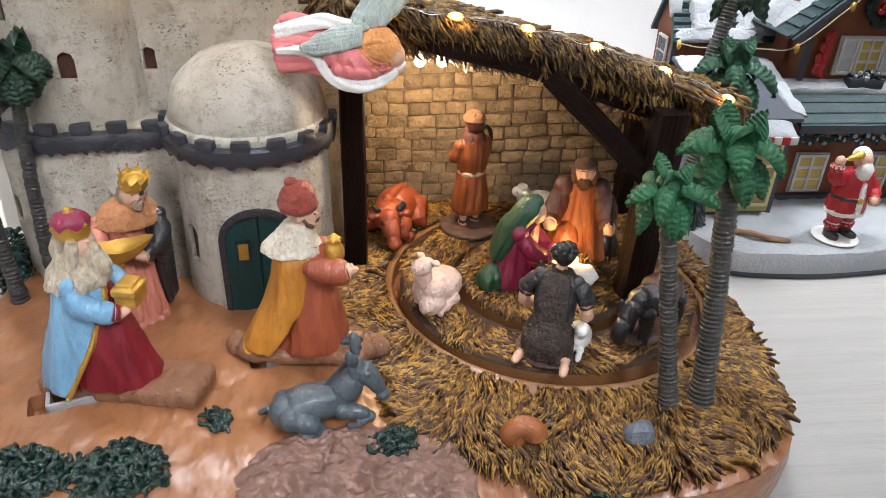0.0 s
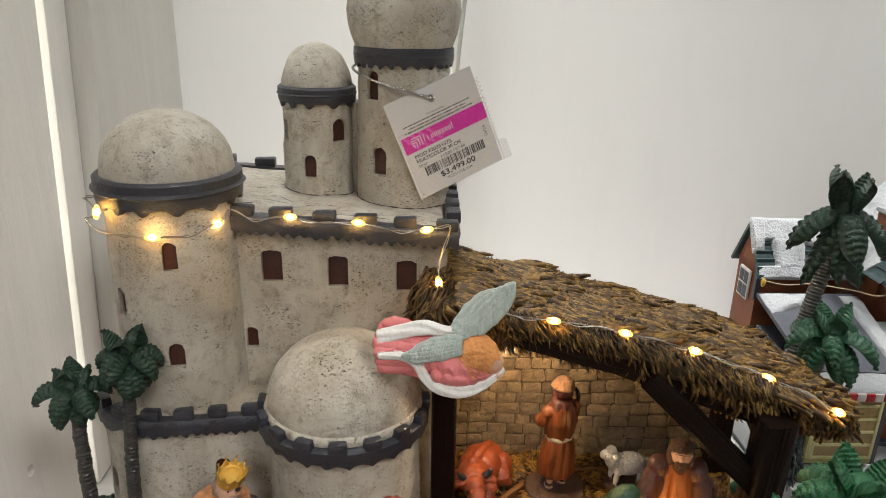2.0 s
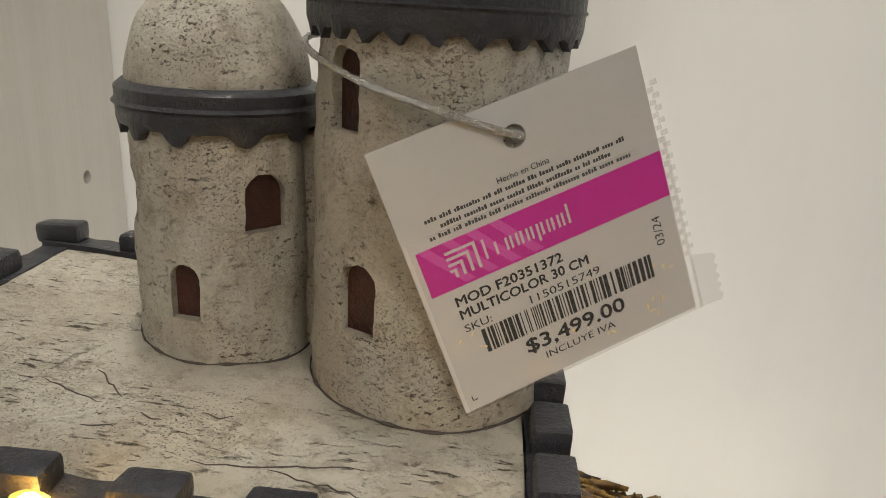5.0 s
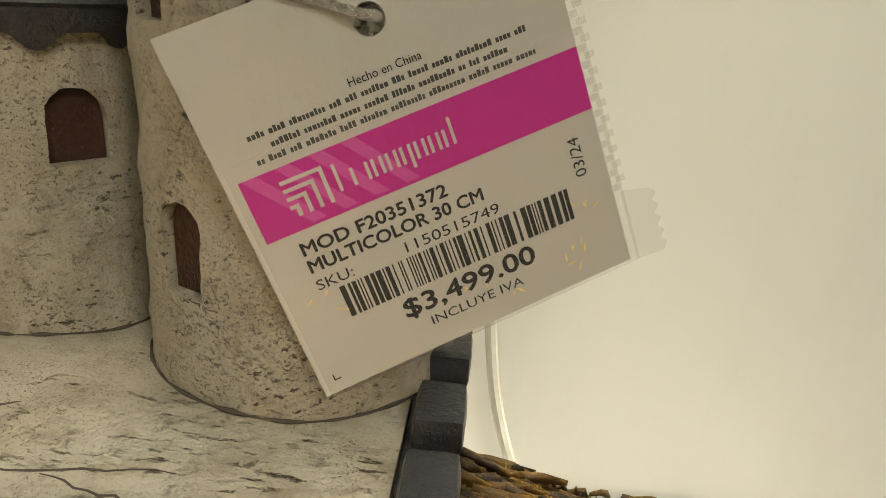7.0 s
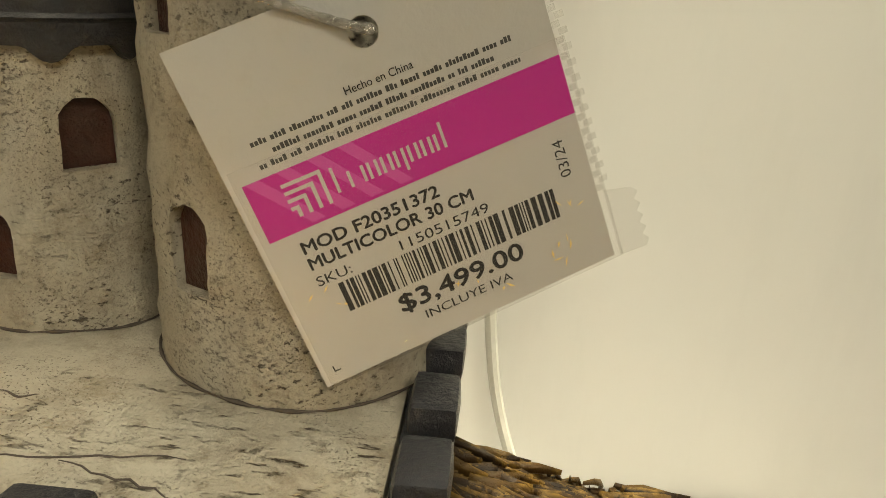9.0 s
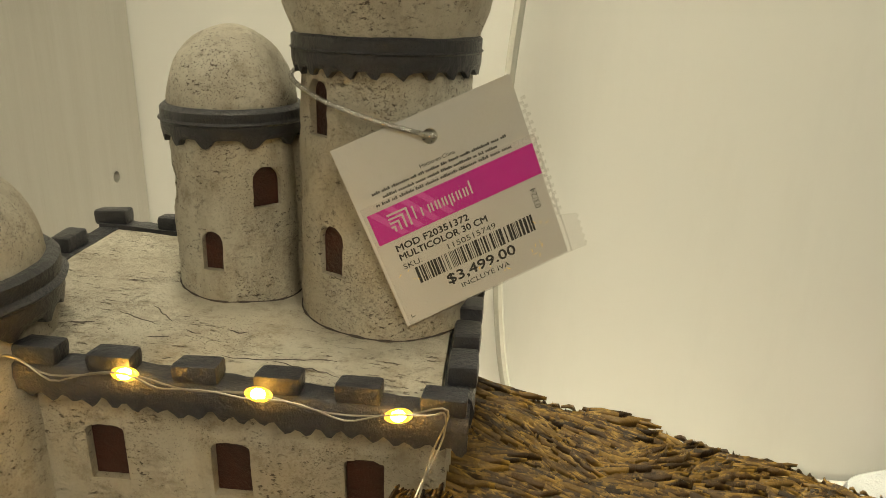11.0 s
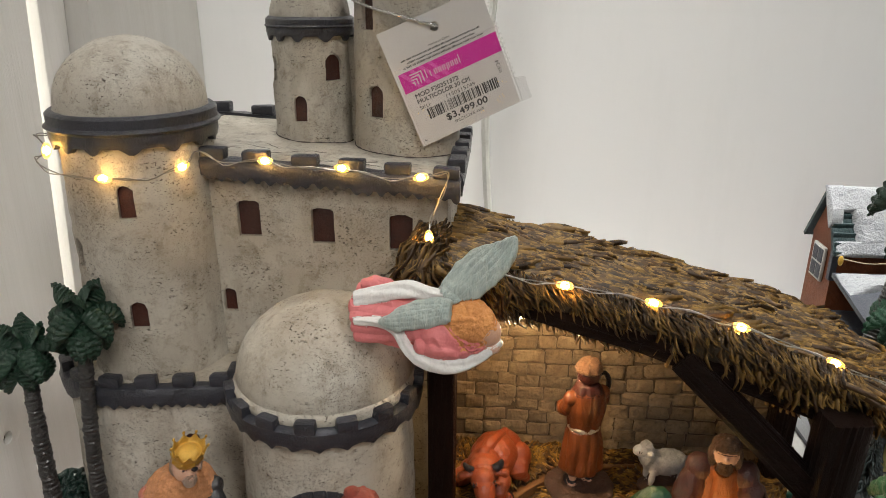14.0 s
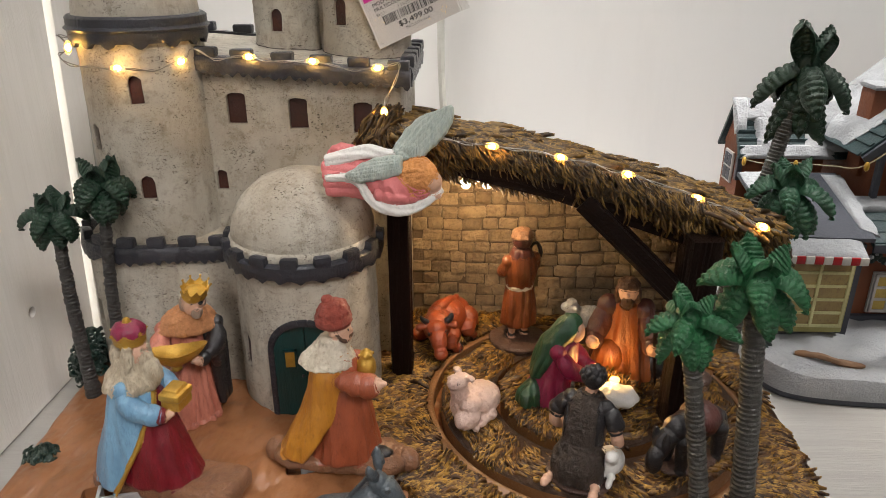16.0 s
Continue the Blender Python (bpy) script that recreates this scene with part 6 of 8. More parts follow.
def boy_with_lamb(bm):
    # 0 teal, 1 charcoal trousers, 2 skin, 3 black, 4 white, 5 earth
    ball(bm, (0, 0, 0.0015), (0.0088, 0.0075, 0.0022), 5, 16)
    for s in (-1, 1):
        limb(bm, 2, [(s * 0.0030, 0, 0.003), (s * 0.0030, 0, 0.012)], [0.0018, 0.0020])
        limb(bm, 1, [(s * 0.0030, 0, 0.010), (s * 0.0028, 0, 0.022)], [0.0028, 0.0034])
        ball(bm, (s * 0.0034, -0.0015, 0.0040), (0.0022, 0.0036, 0.0018), 3, 8)
    loft(bm, 4, [(0, 0, 0.0195, 0.0066, 0.0050), (0, 0, 0.026, 0.0058, 0.0046), (0, 0, 0.034, 0.0060, 0.0044), (0, 0, 0.038, 0.0030, 0.0030)], 0.05, 6)
    for s in (-1, 1):
        limb(bm, 0, [(s * 0.0062, 0, 0.0345), (s * 0.0078, -0.003, 0.0275), (s * 0.0030, -0.0070, 0.0265)], [0.0028, 0.0030, 0.0026])
        ball(bm, (s * 0.0016, -0.0078, 0.0265), 0.0018, 2, 8)
        limb(bm, 3, [(s * 0.0040, -0.0030, 0.021), (s * 0.0048, -0.0030, 0.035)], [0.0018, 0.0018])
    head(bm, (0, -0.0005, 0.0425), 0.0042, 2, 3)
    ball(bm, (0, -0.0072, 0.0295), (0.0074, 0.0034, 0.0038), 4, 12)
    ball(bm, (-0.0078, -0.0085, 0.0345), (0.0036, 0.0028, 0.0028), 4, 10)
    for s in (-1, 1):
        ball(bm, (-0.0072, -0.0085 + s * 0.0025, 0.0372), (0.0010, 0.0008, 0.0016), 4, 6)


def sheep_build(bm):
    # 0 wool, 1 white face, 2 black, 3 earth
    ball(bm, (0, 0, 0.0015), (0.0115, 0.0070, 0.0022), 3, 16)
    ball(bm, (0, 0, 0.0135), (0.0105, 0.0056, 0.0060), 0, 20)
    ball(bm, (-0.0085, 0, 0.0175), (0.0042, 0.0040, 0.0050), 0, 14)
    ball(bm, (-0.0118, 0, 0.0205), (0.0040, 0.0028, 0.0028), 1, 12)
    ball(bm, (-0.0095, 0, 0.0228), (0.0030, 0.0028, 0.0020), 0, 10)
    for s in (-1, 1):
        ball(bm, (-0.0085, s * 0.0034, 0.0205), (0.0014, 0.0018, 0.0010), 1, 8)
        ball(bm, (-0.0128, s * 0.0022, 0.0212), 0.0006, 2, 6)
        for x in (-0.0062, 0.0068):
            limb(bm, 1, [(x, s * 0.0030, 0.011), (x - 0.0012, s * 0.0032, 0.003)], [0.0022, 0.0014], 8)
    ball(bm, (0.0110, 0, 0.0135), (0.0020, 0.0016, 0.0030), 0, 8)


def resting_lambs(bm):
    # 0 pink white, 1 dark
    ball(bm, (0.002, 0, 0.0075), (0.0130, 0.0092, 0.0082), 0, 20)
    limb(bm, 0, [(-0.006, 0, 0.010), (-0.0085, -0.001, 0.0185), (-0.0090, -0.002, 0.0225)], [0.0052, 0.0038, 0.0036], 12)
    ball(bm, (-0.0105, -0.003, 0.0240), (0.0058, 0.0038, 0.0036), 0, 14)
    ball(bm, (-0.0062, -0.0065, 0.0120), (0.0052, 0.0044, 0.0040), 0, 14)
    ball(bm, (-0.0085, -0.0072, 0.0065), (0.0068, 0.0050, 0.0050), 0, 14)
    for s in (-1, 1):
        ball(bm, (-0.0075, -0.003 + s * 0.0042, 0.0262), (0.0016, 0.0026, 0.0012), 0, 8)
        ball(bm, (-0.0130, -0.003 + s * 0.0030, 0.0252), 0.0006, 1, 6)
        limb(bm, 0, [(0.004, s * 0.006 - 0.002, 0.004), (-0.006, s * 0.0070 - 0.003, 0.0015)], [0.0032, 0.0018], 8)


def pack_donkey(bm):
    # 0 charcoal, 1 maroon blanket, 2 black, 3 earth
    ball(bm, (0, 0, 0.0012), (0.0150, 0.0075, 0.0018), 3, 16)
    ball(bm, (0, 0, 0.0195), (0.0145, 0.0066, 0.0068), 0, 18)
    ball(bm, (0.002, 0, 0.0215), (0.0085, 0.0076, 0.0066), 1, 16)
    limb(bm, 0, [(-0.011, 0, 0.021), (-0.0165, 0, 0.0165), (-0.019, 0, 0.0125)], [0.0052, 0.0040, 0.0036], 12)
    ball(bm, (-0.0205, 0, 0.0095), (0.0034, 0.0032, 0.0062), 0, 12)
    for s in (-1, 1):
        ball(bm, (-0.0180, s * 0.0030, 0.0175), (0.0016, 0.0014, 0.0050), 0, 8)
        for x in (-0.0095, 0.0105):
            limb(bm, 0, [(x, s * 0.0038, 0.016), (x + 0.0006, s * 0.0040, 0.009), (x, s * 0.0040, 0.002)], [0.0034, 0.0022, 0.0020], 10)
    limb(bm, 2, [(0.0140, 0, 0.021), (0.0175, 0, 0.015), (0.0180, 0, 0.008)], [0.0013, 0.0012, 0.0018], 8)


def lying_donkey(bm):
    # 0 blue grey, 1 dark ; the head lies towards -x
    limb(bm, 0, [(0.0240, 0, 0.0110), (0.0150, 0, 0.0128), (0.0040, 0, 0.0120), (-0.0050, 0, 0.0120)], [0.0090, 0.0112, 0.0098, 0.0098], 20)
    limb(bm, 0, [(0.0180, 0, 0.0215), (0.0060, 0, 0.0206), (-0.0040, 0, 0.0200)], [0.0016, 0.0018, 0.0022], 10)
    limb(bm, 0, [(-0.0050, 0, 0.0140), (-0.0095, 0.001, 0.0205), (-0.0135, 0.002, 0.0275)], [0.0104, 0.0086, 0.0064], 18)
    limb(bm, 0, [(-0.0135, 0.0025, 0.0305), (-0.0185, 0.0045, 0.0270), (-0.0225, 0.0065, 0.0205), (-0.0250, 0.0078, 0.0150)], [0.0060, 0.0060, 0.0044, 0.0040], 16)
    ball(bm, (-0.0255, 0.0080, 0.0140), (0.0042, 0.0042, 0.0038), 0, 12)
    side = Vector((0.42, 0.90, 0))
    for s in (-1, 1):
        e = Vector((-0.0135, 0.0020, 0.0335)) + side * s * 0.0030
        limb(bm, 0, [e, e + side * s * 0.0028 + Vector((0.0015, 0, 0.0045)), e + side * s * 0.0048 + Vector((0.0022, 0, 0.0100)), e + side * s * 0.0052 + Vector((0.0026, 0, 0.0135))], [0.0017, 0.0032, 0.0026, 0.0007], 12)
        limb(bm, 1, [e + side * s * 0.0026 + Vector((-0.0010, 0, 0.0045)), e + side * s * 0.0044 + Vector((-0.0004, 0, 0.0095))], [0.0017, 0.0012], 8)
        q = Vector((-0.0190, 0.0048, 0.0285)) + side * s * 0.0048
        ball(bm, q, (0.0013, 0.0010, 0.0011), 1, 8)
        ball(bm, q + Vector((0.0002, 0, 0.0016)), (0.0020, 0.0014, 0.0007), 0, 8)
        ball(bm, Vector((-0.0268, 0.0085, 0.0158)) + side * s * 0.0016, 0.0006, 1, 6)
        limb(bm, 0, [(-0.0040, s * 0.0080, 0.0090), (-0.0130, s * 0.0108, 0.0082), (-0.0175, s * 0.0112, 0.0045)], [0.0052, 0.0038, 0.0028], 14)
        limb(bm, 0, [(-0.0175, s * 0.0112, 0.0040), (-0.0100, s * 0.0132, 0.0024)], [0.0034, 0.0024], 12)
        limb(bm, 1, [(-0.0100, s * 0.0132, 0.0024), (-0.0065, s * 0.0136, 0.0026)], [0.0026, 0.0028], 10)
        limb(bm, 0, [(0.0225, s * 0.0072, 0.0110), (0.0130, s * 0.0112, 0.0085), (0.0090, s * 0.0118, 0.0045)], [0.0068, 0.0054, 0.0036], 16)
        limb(bm, 0, [(0.0095, s * 0.0122, 0.0036), (0.0180, s * 0.0132, 0.0024)], [0.0034, 0.0024], 12)
        limb(bm, 1, [(0.0080, s * 0.0130, 0.0024), (0.0040, s * 0.0136, 0.0022)], [0.0027, 0.0026], 10)
    for i in range(12):
        f = i / 11
        limb(bm, 1, [(0.0020 - 0.0110 * f, 0.0022 * f, 0.0195 + 0.0125 * f), (0.0042 - 0.0105 * f, 0.0022 * f, 0.0222 + 0.0132 * f)], [0.0013, 0.0009], 8)
    limb(bm, 1, [(-0.0125, 0.002, 0.0345), (-0.0165, 0.0035, 0.0335)], [0.0016, 0.0010], 8)
    limb(bm, 0, curve_points([(0.0310, -0.001, 0.0150), (0.0345, -0.004, 0.0110), (0.0340, -0.0090, 0.0050), (0.0280, -0.0125, 0.0026)], 4), [0.0014] * 13, 8)
    limb(bm, 1, [(0.0280, -0.0125, 0.0026), (0.0200, -0.0142, 0.0026), (0.0135, -0.0148, 0.0018)], [0.0020, 0.0030, 0.0010], 9)


def red_ox(bm):
    # 0 ox red, 1 black ; lies curled, the head turned back along its flank
    limb(bm, 0, [(0.0150, 0, 0.0110), (0.0060, 0.001, 0.0135), (-0.0040, 0, 0.0125)], [0.0098, 0.0108, 0.0096], 20)
    limb(bm, 0, [(0.0150, 0.0, 0.0205), (0.0040, 0.0, 0.0235), (-0.0050, 0, 0.0220)], [0.0022, 0.0026, 0.0028], 12)
    limb(bm, 0, [(-0.0050, -0.001, 0.0150), (-0.0110, -0.0030, 0.0175), (-0.0150, -0.0050, 0.0160)], [0.0080, 0.0068, 0.0056], 16)
    limb(bm, 0, [(-0.0150, -0.0055, 0.0165), (-0.0185, -0.0085, 0.0125), (-0.0200, -0.0105, 0.0080)], [0.0054, 0.0046, 0.0038], 14)
    ball(bm, (-0.0205, -0.0112, 0.0066), (0.0040, 0.0038, 0.0032), 0, 12)
    side = Vector((0.62, -0.78, 0))
    for s in (-1, 1):
        q = Vector((-0.0140, -0.0050, 0.0205)) + side * s * 0.0042
        limb(bm, 1, [q, q + side * s * 0.0032 + Vector((0, 0, 0.0012)), q + side * s * 0.0040 + Vector((-0.001, 0, 0.0046))], [0.0014, 0.0012, 0.0005], 8)
        limb(bm, 0, [q - Vector((0, 0, 0.0018)), q + side * s * 0.0052 - Vector((0, 0, 0.0026))], [0.0016, 0.0022], 9)
        ball(bm, Vector((-0.0178, -0.0078, 0.0165)) + side * s * 0.0040, 0.0009, 1, 6)
        limb(bm, 0, [(-0.003, s * 0.0075, 0.0080), (-0.0120, s * 0.0100, 0.0065), (-0.0060, s * 0.0118, 0.0028)], [0.0056, 0.0040, 0.0026], 12)
        limb(bm, 0, [(0.0150, s * 0.0070, 0.0100), (0.0060, s * 0.0112, 0.0060), (0.0120, s * 0.0126, 0.0026)], [0.0072, 0.0048, 0.0026], 12)
        ball(bm, (-0.0045, s * 0.0122, 0.0026), (0.0030, 0.0024, 0.0022), 1, 8)
    limb(bm, 0, [(0.0235, 0, 0.0140), (0.0262, -0.003, 0.0080), (0.0240, -0.0080, 0.0030)], [0.0014, 0.0012, 0.0020], 8)


RINGR = 0.0565


def ring_at(deg):
    a = radians(deg)
    return (RC.x + RINGR * math.cos(a), RC.y + RINGR * math.sin(a), RING_Z)


figurine("king_figurine", blue_king, [BLUE, DEEPRED, AGEDHAIR, GOLD, SKIN, MAGENTA, CLAY], "king figurine in light blue cloak holding a gold box", (-0.0945, 0.2130, 0.0380), 78, group="three kings", scale=0.97)
figurine("king_figurine", pink_king, [SALMON, FUR, BLACK, GOLD, SKIN, GREYBEARD], "king figurine in salmon robe with gold crown and bowl", (-0.0975, 0.2620, 0.0370), 14, group="three kings", scale=0.95)
figurine("king_figurine", orange_king, [OCHRE, BRICK, CREAM, HATRED, SKIN, GOLD, CLAY, BLACK, HAIRBROWN], "king figurine in ochre cloak and red hat reaching forward", (-0.0240, 0.2290, 0.0375), 84, group="three kings")
figurine("kneeling_woman_figurine", mary, [MAGENTA, GREEN, SKIN, WHITE], "kneeling woman figurine in green veil and magenta robe", (0.0680, 0.2750, DISC_Z), 70, scale=0.95)
figurine("bearded_man_figurine", joseph, [ORANGE, MAROON, SKIN, HAIRBROWN, DARKWOOD, BLACK], "bearded man figurine in orange robe and maroon cloak with staff", (0.1020, 0.2950, DISC_Z), -14, scale=1.0)
figurine("shepherd_figurine", crouching_shepherd, [BLACK, paint("dark_hide_paint", (0.062, 0.044, 0.034), (0.016, 0.012, 0.010), 0.5, 0, 250, 700, 0.8, 0.0014), SKIN, BLACK, WHITE, MOSSY], "crouching shepherd figurine in dark coat holding a white lamb", ring_at(258), 150, group="turning figures", scale=0.90)
figurine("shepherd_figurine", staff_shepherd, [RUST, MAROON, SKIN, paint("tan_hat_paint", (0.24, 0.12, 0.06), (0.10, 0.045, 0.022), 0.5, 0, 300, 1100, 0.8, 0.0012), BLACK, MOSSY, CREAM], "standing shepherd figurine in orange tunic with hooked staff", (0.0545, 0.3300, RING_Z), 205, group="turning figures")
figurine("boy_figurine", boy_with_lamb, [TEAL, DARKGREY, SKIN, BLACK, WHITE, MOSSY], "boy figurine in dark waistcoat carrying a white lamb", ring_at(17), 200, group="turning figures")
figurine("sheep_figurine", sheep_build, [WOOL, WHITE, BLACK, MOSSY], "white woolly sheep figurine standing on an earth patch", ring_at(82), 10, group="turning figures")
figurine("lamb_figurine", resting_lambs, [PINKWHITE, BLACK], "pinkish white lambs figurine resting side by side", ring_at(196), 40, group="turning figures")
figurine("donkey_figurine", pack_donkey, [BLACK, MAROON, BLACK, MOSSY], "charcoal donkey figurine carrying a red blanket", ring_at(308), 30, group="turning figures")
figurine("lying_donkey_figurine", lying_donkey, [GREY, DARKGREY], "blue-grey donkey figurine lying on the ground", (-0.0135, 0.1945, 0.0355), 197, scale=0.69)
figurine("ox_figurine", red_ox, [OXRED, BLACK], "orange-red ox figurine lying by the stone wall", (0.0140, 0.3290, 0.0365), 62)


def angel(bm):
    # 0 pink, 1 white, 2 aqua, 3 hair, 4 skin ; flies towards +x, back towards +z, left side up
    def cloth(pts, wide, thick, mi, steps=6, wave=0.0):
        """A folded strip of cloth lying in the xy plane: centre points, its width at each and its thickness."""
        line = curve_points(pts, steps)
        loops = []
        for i, p in enumerate(line):
            g = i / (len(line) - 1) * (len(wide) - 1)
            k = min(int(g), len(wide) - 2)
            w = (wide[k] + (wide[k + 1] - wide[k]) * (g - k)) / 2
            d = (line[min(i + 1, len(line) - 1)] - line[max(i - 1, 0)]).normalized()
            side = Vector((-d.y, d.x, 0)).normalized()
            top, low = [], []
            for s in (-1, -0.85, -0.6, -0.3, 0, 0.3, 0.6, 0.85, 1):
                rise = thick * (1 - abs(s) ** 3) * 0.5 + wave * math.sin(5.5 * s + 0.35 * i) * (1 - abs(s) ** 4)
                top.append(p + side * w * s + Vector((0, 0, rise + thick * 0.25)))
                low.append(p + side * w * s + Vector((0, 0, -thick * 0.5)))
            loops.append(top + low[::-1])
        return rings(bm, loops, mi=mi)

    # skirt: broad pleats that fan out to the hem
    for k in range(6):
        f = k / 5
        ys, ye = 0.0105 - 0.0160 * f, 0.0045 - 0.0105 * f
        lift = 0.0030 * math.sin(math.pi * f)
        cloth([(-0.0268 + 0.0025 * abs(f - 0.4), ys, lift - 0.0004), (-0.0180, ys + (ye - ys) * 0.3, lift), (-0.0080, ys + (ye - ys) * 0.7, lift + 0.0006), (0.0010, ye, lift)], [0.0044, 0.0044, 0.0040, 0.0036], 0.0030, 0)
    ball(bm, (-0.006, -0.001, -0.001), (0.018, 0.0085, 0.0035), 0, 20)
    cloth([(-0.0236, 0.0118, 0.0010), (-0.0185, 0.0128, 0.0016), (-0.0120, 0.0112, 0.0010)], [0.0022, 0.0046, 0.0030], 0.0022, 0)
    limb(bm, 0, [(-0.002, -0.002, 0.001), (0.008, -0.005, 0.001), (0.017, -0.005, 0.0)], [0.0066, 0.0072, 0.0058], 16)
    limb(bm, 0, [(0.0000, -0.0085, 0.0035), (0.0070, -0.0098, 0.0034), (0.0140, -0.0090, 0.0016)], [0.0030, 0.0034, 0.0030], 12)
    # white ribbons over the skirt and the drape under the body
    cloth([(-0.0258, 0.0066, 0.0042), (-0.0147, 0.0090, 0.0050), (-0.0059, 0.0106, 0.0046), (0.0010, 0.0096, 0.0044), (0.0080, 0.0092, 0.0036)], [0.0056, 0.0062, 0.0068, 0.0050, 0.0030], 0.0016, 1, 7, 0.0005)
    cloth([(-0.0250, -0.0014, 0.0046), (-0.0150, -0.0014, 0.0056), (-0.0088, -0.0042, 0.0056), (-0.0052, -0.0094, 0.0044), (0.0, -0.0136, 0.0030), (0.0074, -0.0150, 0.0018), (0.0140, -0.0138, 0.0008), (0.0206, -0.0100, 0.0), (0.0270, -0.0052, -0.0008)], [0.0024, 0.0036, 0.0036, 0.0042, 0.0050, 0.0058, 0.0056, 0.0050, 0.0026], 0.0017, 1, 6, 0.0005)
    limb(bm, 4, [(0.0170, -0.0050, 0.0), (0.0245, -0.0080, -0.0010)], [0.0026, 0.0022], 10)
    ball(bm, (0.0215, -0.0025, 0.0008), (0.0056, 0.0054, 0.0052), 4, 14)
    # swept hair: a crown of curved, overlapping locks
    ball(bm, (0.0160, 0.0000, 0.0030), (0.0094, 0.0078, 0.0058), 3, 18)
    for i in range(26):
        f = i / 25
        y0 = 0.0080 - 0.0160 * f
        high = 0.0094 - 0.0115 * abs(f - 0.5)
        bend = 0.0016 * math.sin(i * 2.3)
        limb(bm, 3, [(0.0255 - 0.0070 * abs(f - 0.5), y0 * 0.60 - 0.0010, 0.0038), (0.0205, y0 * 0.95 + bend * 0.5, high - 0.0012), (0.0140, y0 * 1.02 + bend, high - 0.0008 + 0.0005 * math.sin(i * 1.7)), (0.0085, y0 * 0.95 - bend * 0.6, high - 0.0030), (0.0058, y0 * 0.80 + 0.0008, 0.0030)], [0.0007, 0.0010, 0.0011, 0.0009, 0.0004], 7)
    # wings: leaf-shaped plates with a cover of small feathers and long grooved quills
    for root, tip, side, wide in (((0.0085, 0.0070, 0.0034), (0.0300, 0.0300, 0.0050), (-0.70, 0.62, 0), 0.0140), ((0.0105, 0.0036, 0.0080), (-0.0140, -0.0004, 0.0084), (0.0, 1.0, 0), 0.0098)):
        root, tip, side = Vector(root), Vector(tip), Vector(side).normalized()
        ahead = tip - root
        loops = []
        rows, across = 44, 38
        for i in range(rows + 1):
            u = i / rows
            w = wide * 0.5 * (0.55 + 0.45 * math.sin(math.pi * (0.10 + 0.68 * u))) * math.sqrt(max(0.04, 1 - u ** 6))
            top, low = [], []
            for j in range(across + 1):
                g = 2 * j / across - 1
                reach = 1 - 0.24 * ((g + 1) / 2) ** 1.6 + 0.025 * abs(math.sin(g * 9.5)) * u
                quill = abs(math.sin(g * 9.5 + 0.8 * u)) ** 0.6
                down = abs(math.sin(g * 11 + 3.1 * round(u * 9))) * abs(math.sin(math.pi * u * 9)) ** 0.5
                mixed = down * max(0.0, 1 - u * 2.2) + quill * min(1.0, max(0.0, u * 2.2 - 0.3))
                q = root + ahead * (u * reach) + side * w * g
                top.append(q + Vector((0, 0, 0.0012 * (1 - g * g) + 0.0014 * mixed)))
                low.append(q - Vector((0, 0, 0.0008)))
            loops.append(top + low[::-1])
        rings(bm, loops, mi=2)


figurine("angel_figurine", angel, [PINK, WHITE, AQUA, HAIRORANGE, SKIN], "flying winged figurine in pink and white robe under the roof edge", (0, 0, 0), 0, tilt=pose(-0.0080, 0.2700, 0.1470, 62, 0, -10) @ pose(0, 0, 0, 0, 0, 4) @ Matrix.Scale(0.92, 4))

# the crib: straw trough with a white cloth and two small warm lamps
crib = thing("crib", "straw crib with white cloth and glowing lamps", "crib", (0.0935, 0.2725, DISC_Z))
bm = bmesh.new()
box(bm, 0.0845, 0.1030, 0.2665, 0.2790, DISC_Z, DISC_Z + 0.0065, 0.001)
part("trough", bm, DARKWOOD, crib)
items = []
for k in range(700):
    a = rng.uniform(0, 2 * math.pi)
    rr = math.sqrt(rng.uniform(0.25, 1.0))
    x, y = 0.0935 + 0.0115 * rr * math.cos(a), 0.2735 + 0.0085 * rr * math.sin(a)
    z = DISC_Z + 0.0055 + rng.uniform(0, 0.0050) * (1.0 if y > 0.271 else 0.3)
    rise = 0.9 if y > 0.271 else 0.1
    items.append(((x, y, z), (0.7 * math.cos(a) + rng.gauss(0, 0.5), 0.7 * math.sin(a) + rng.gauss(0, 0.5), rise * rng.random()), (0, 0, 1), rng.uniform(0.003, 0.006), rng.uniform(0.0007, 0.0011), rng.uniform(-0.4, 0.2)))
strand_part("straw_filling", items, STRAW, crib, kind="")
bm = bmesh.new()
ball(bm, (0.0945, 0.2675, DISC_Z + 0.0085), (0.0128, 0.0070, 0.0052), 0, 28)
for v in bm.verts:
    v.co += Vector((0, 0, 0.0012 * noise.noise(v.co * 260))) + v.normal * 0.0010 * noise.noise(v.co * 420)
part("cloth", bm, WHITE, crib, "crumpled white cloth")
CRIBGLOW = glow("crib_lamp_glow", (1.0, 0.50, 0.08), 9.0)
for x in (0.0895, 0.0975):
    bm = bmesh.new()
    ball(bm, (x, 0.2750, DISC_Z + 0.0125), (0.0024, 0.0018, 0.0016), 0, 12)
    part("lamp", bm, CRIBGLOW, crib, "small glowing warm lamp")
crib.location += Vector((-0.0035, -0.0050, 0))


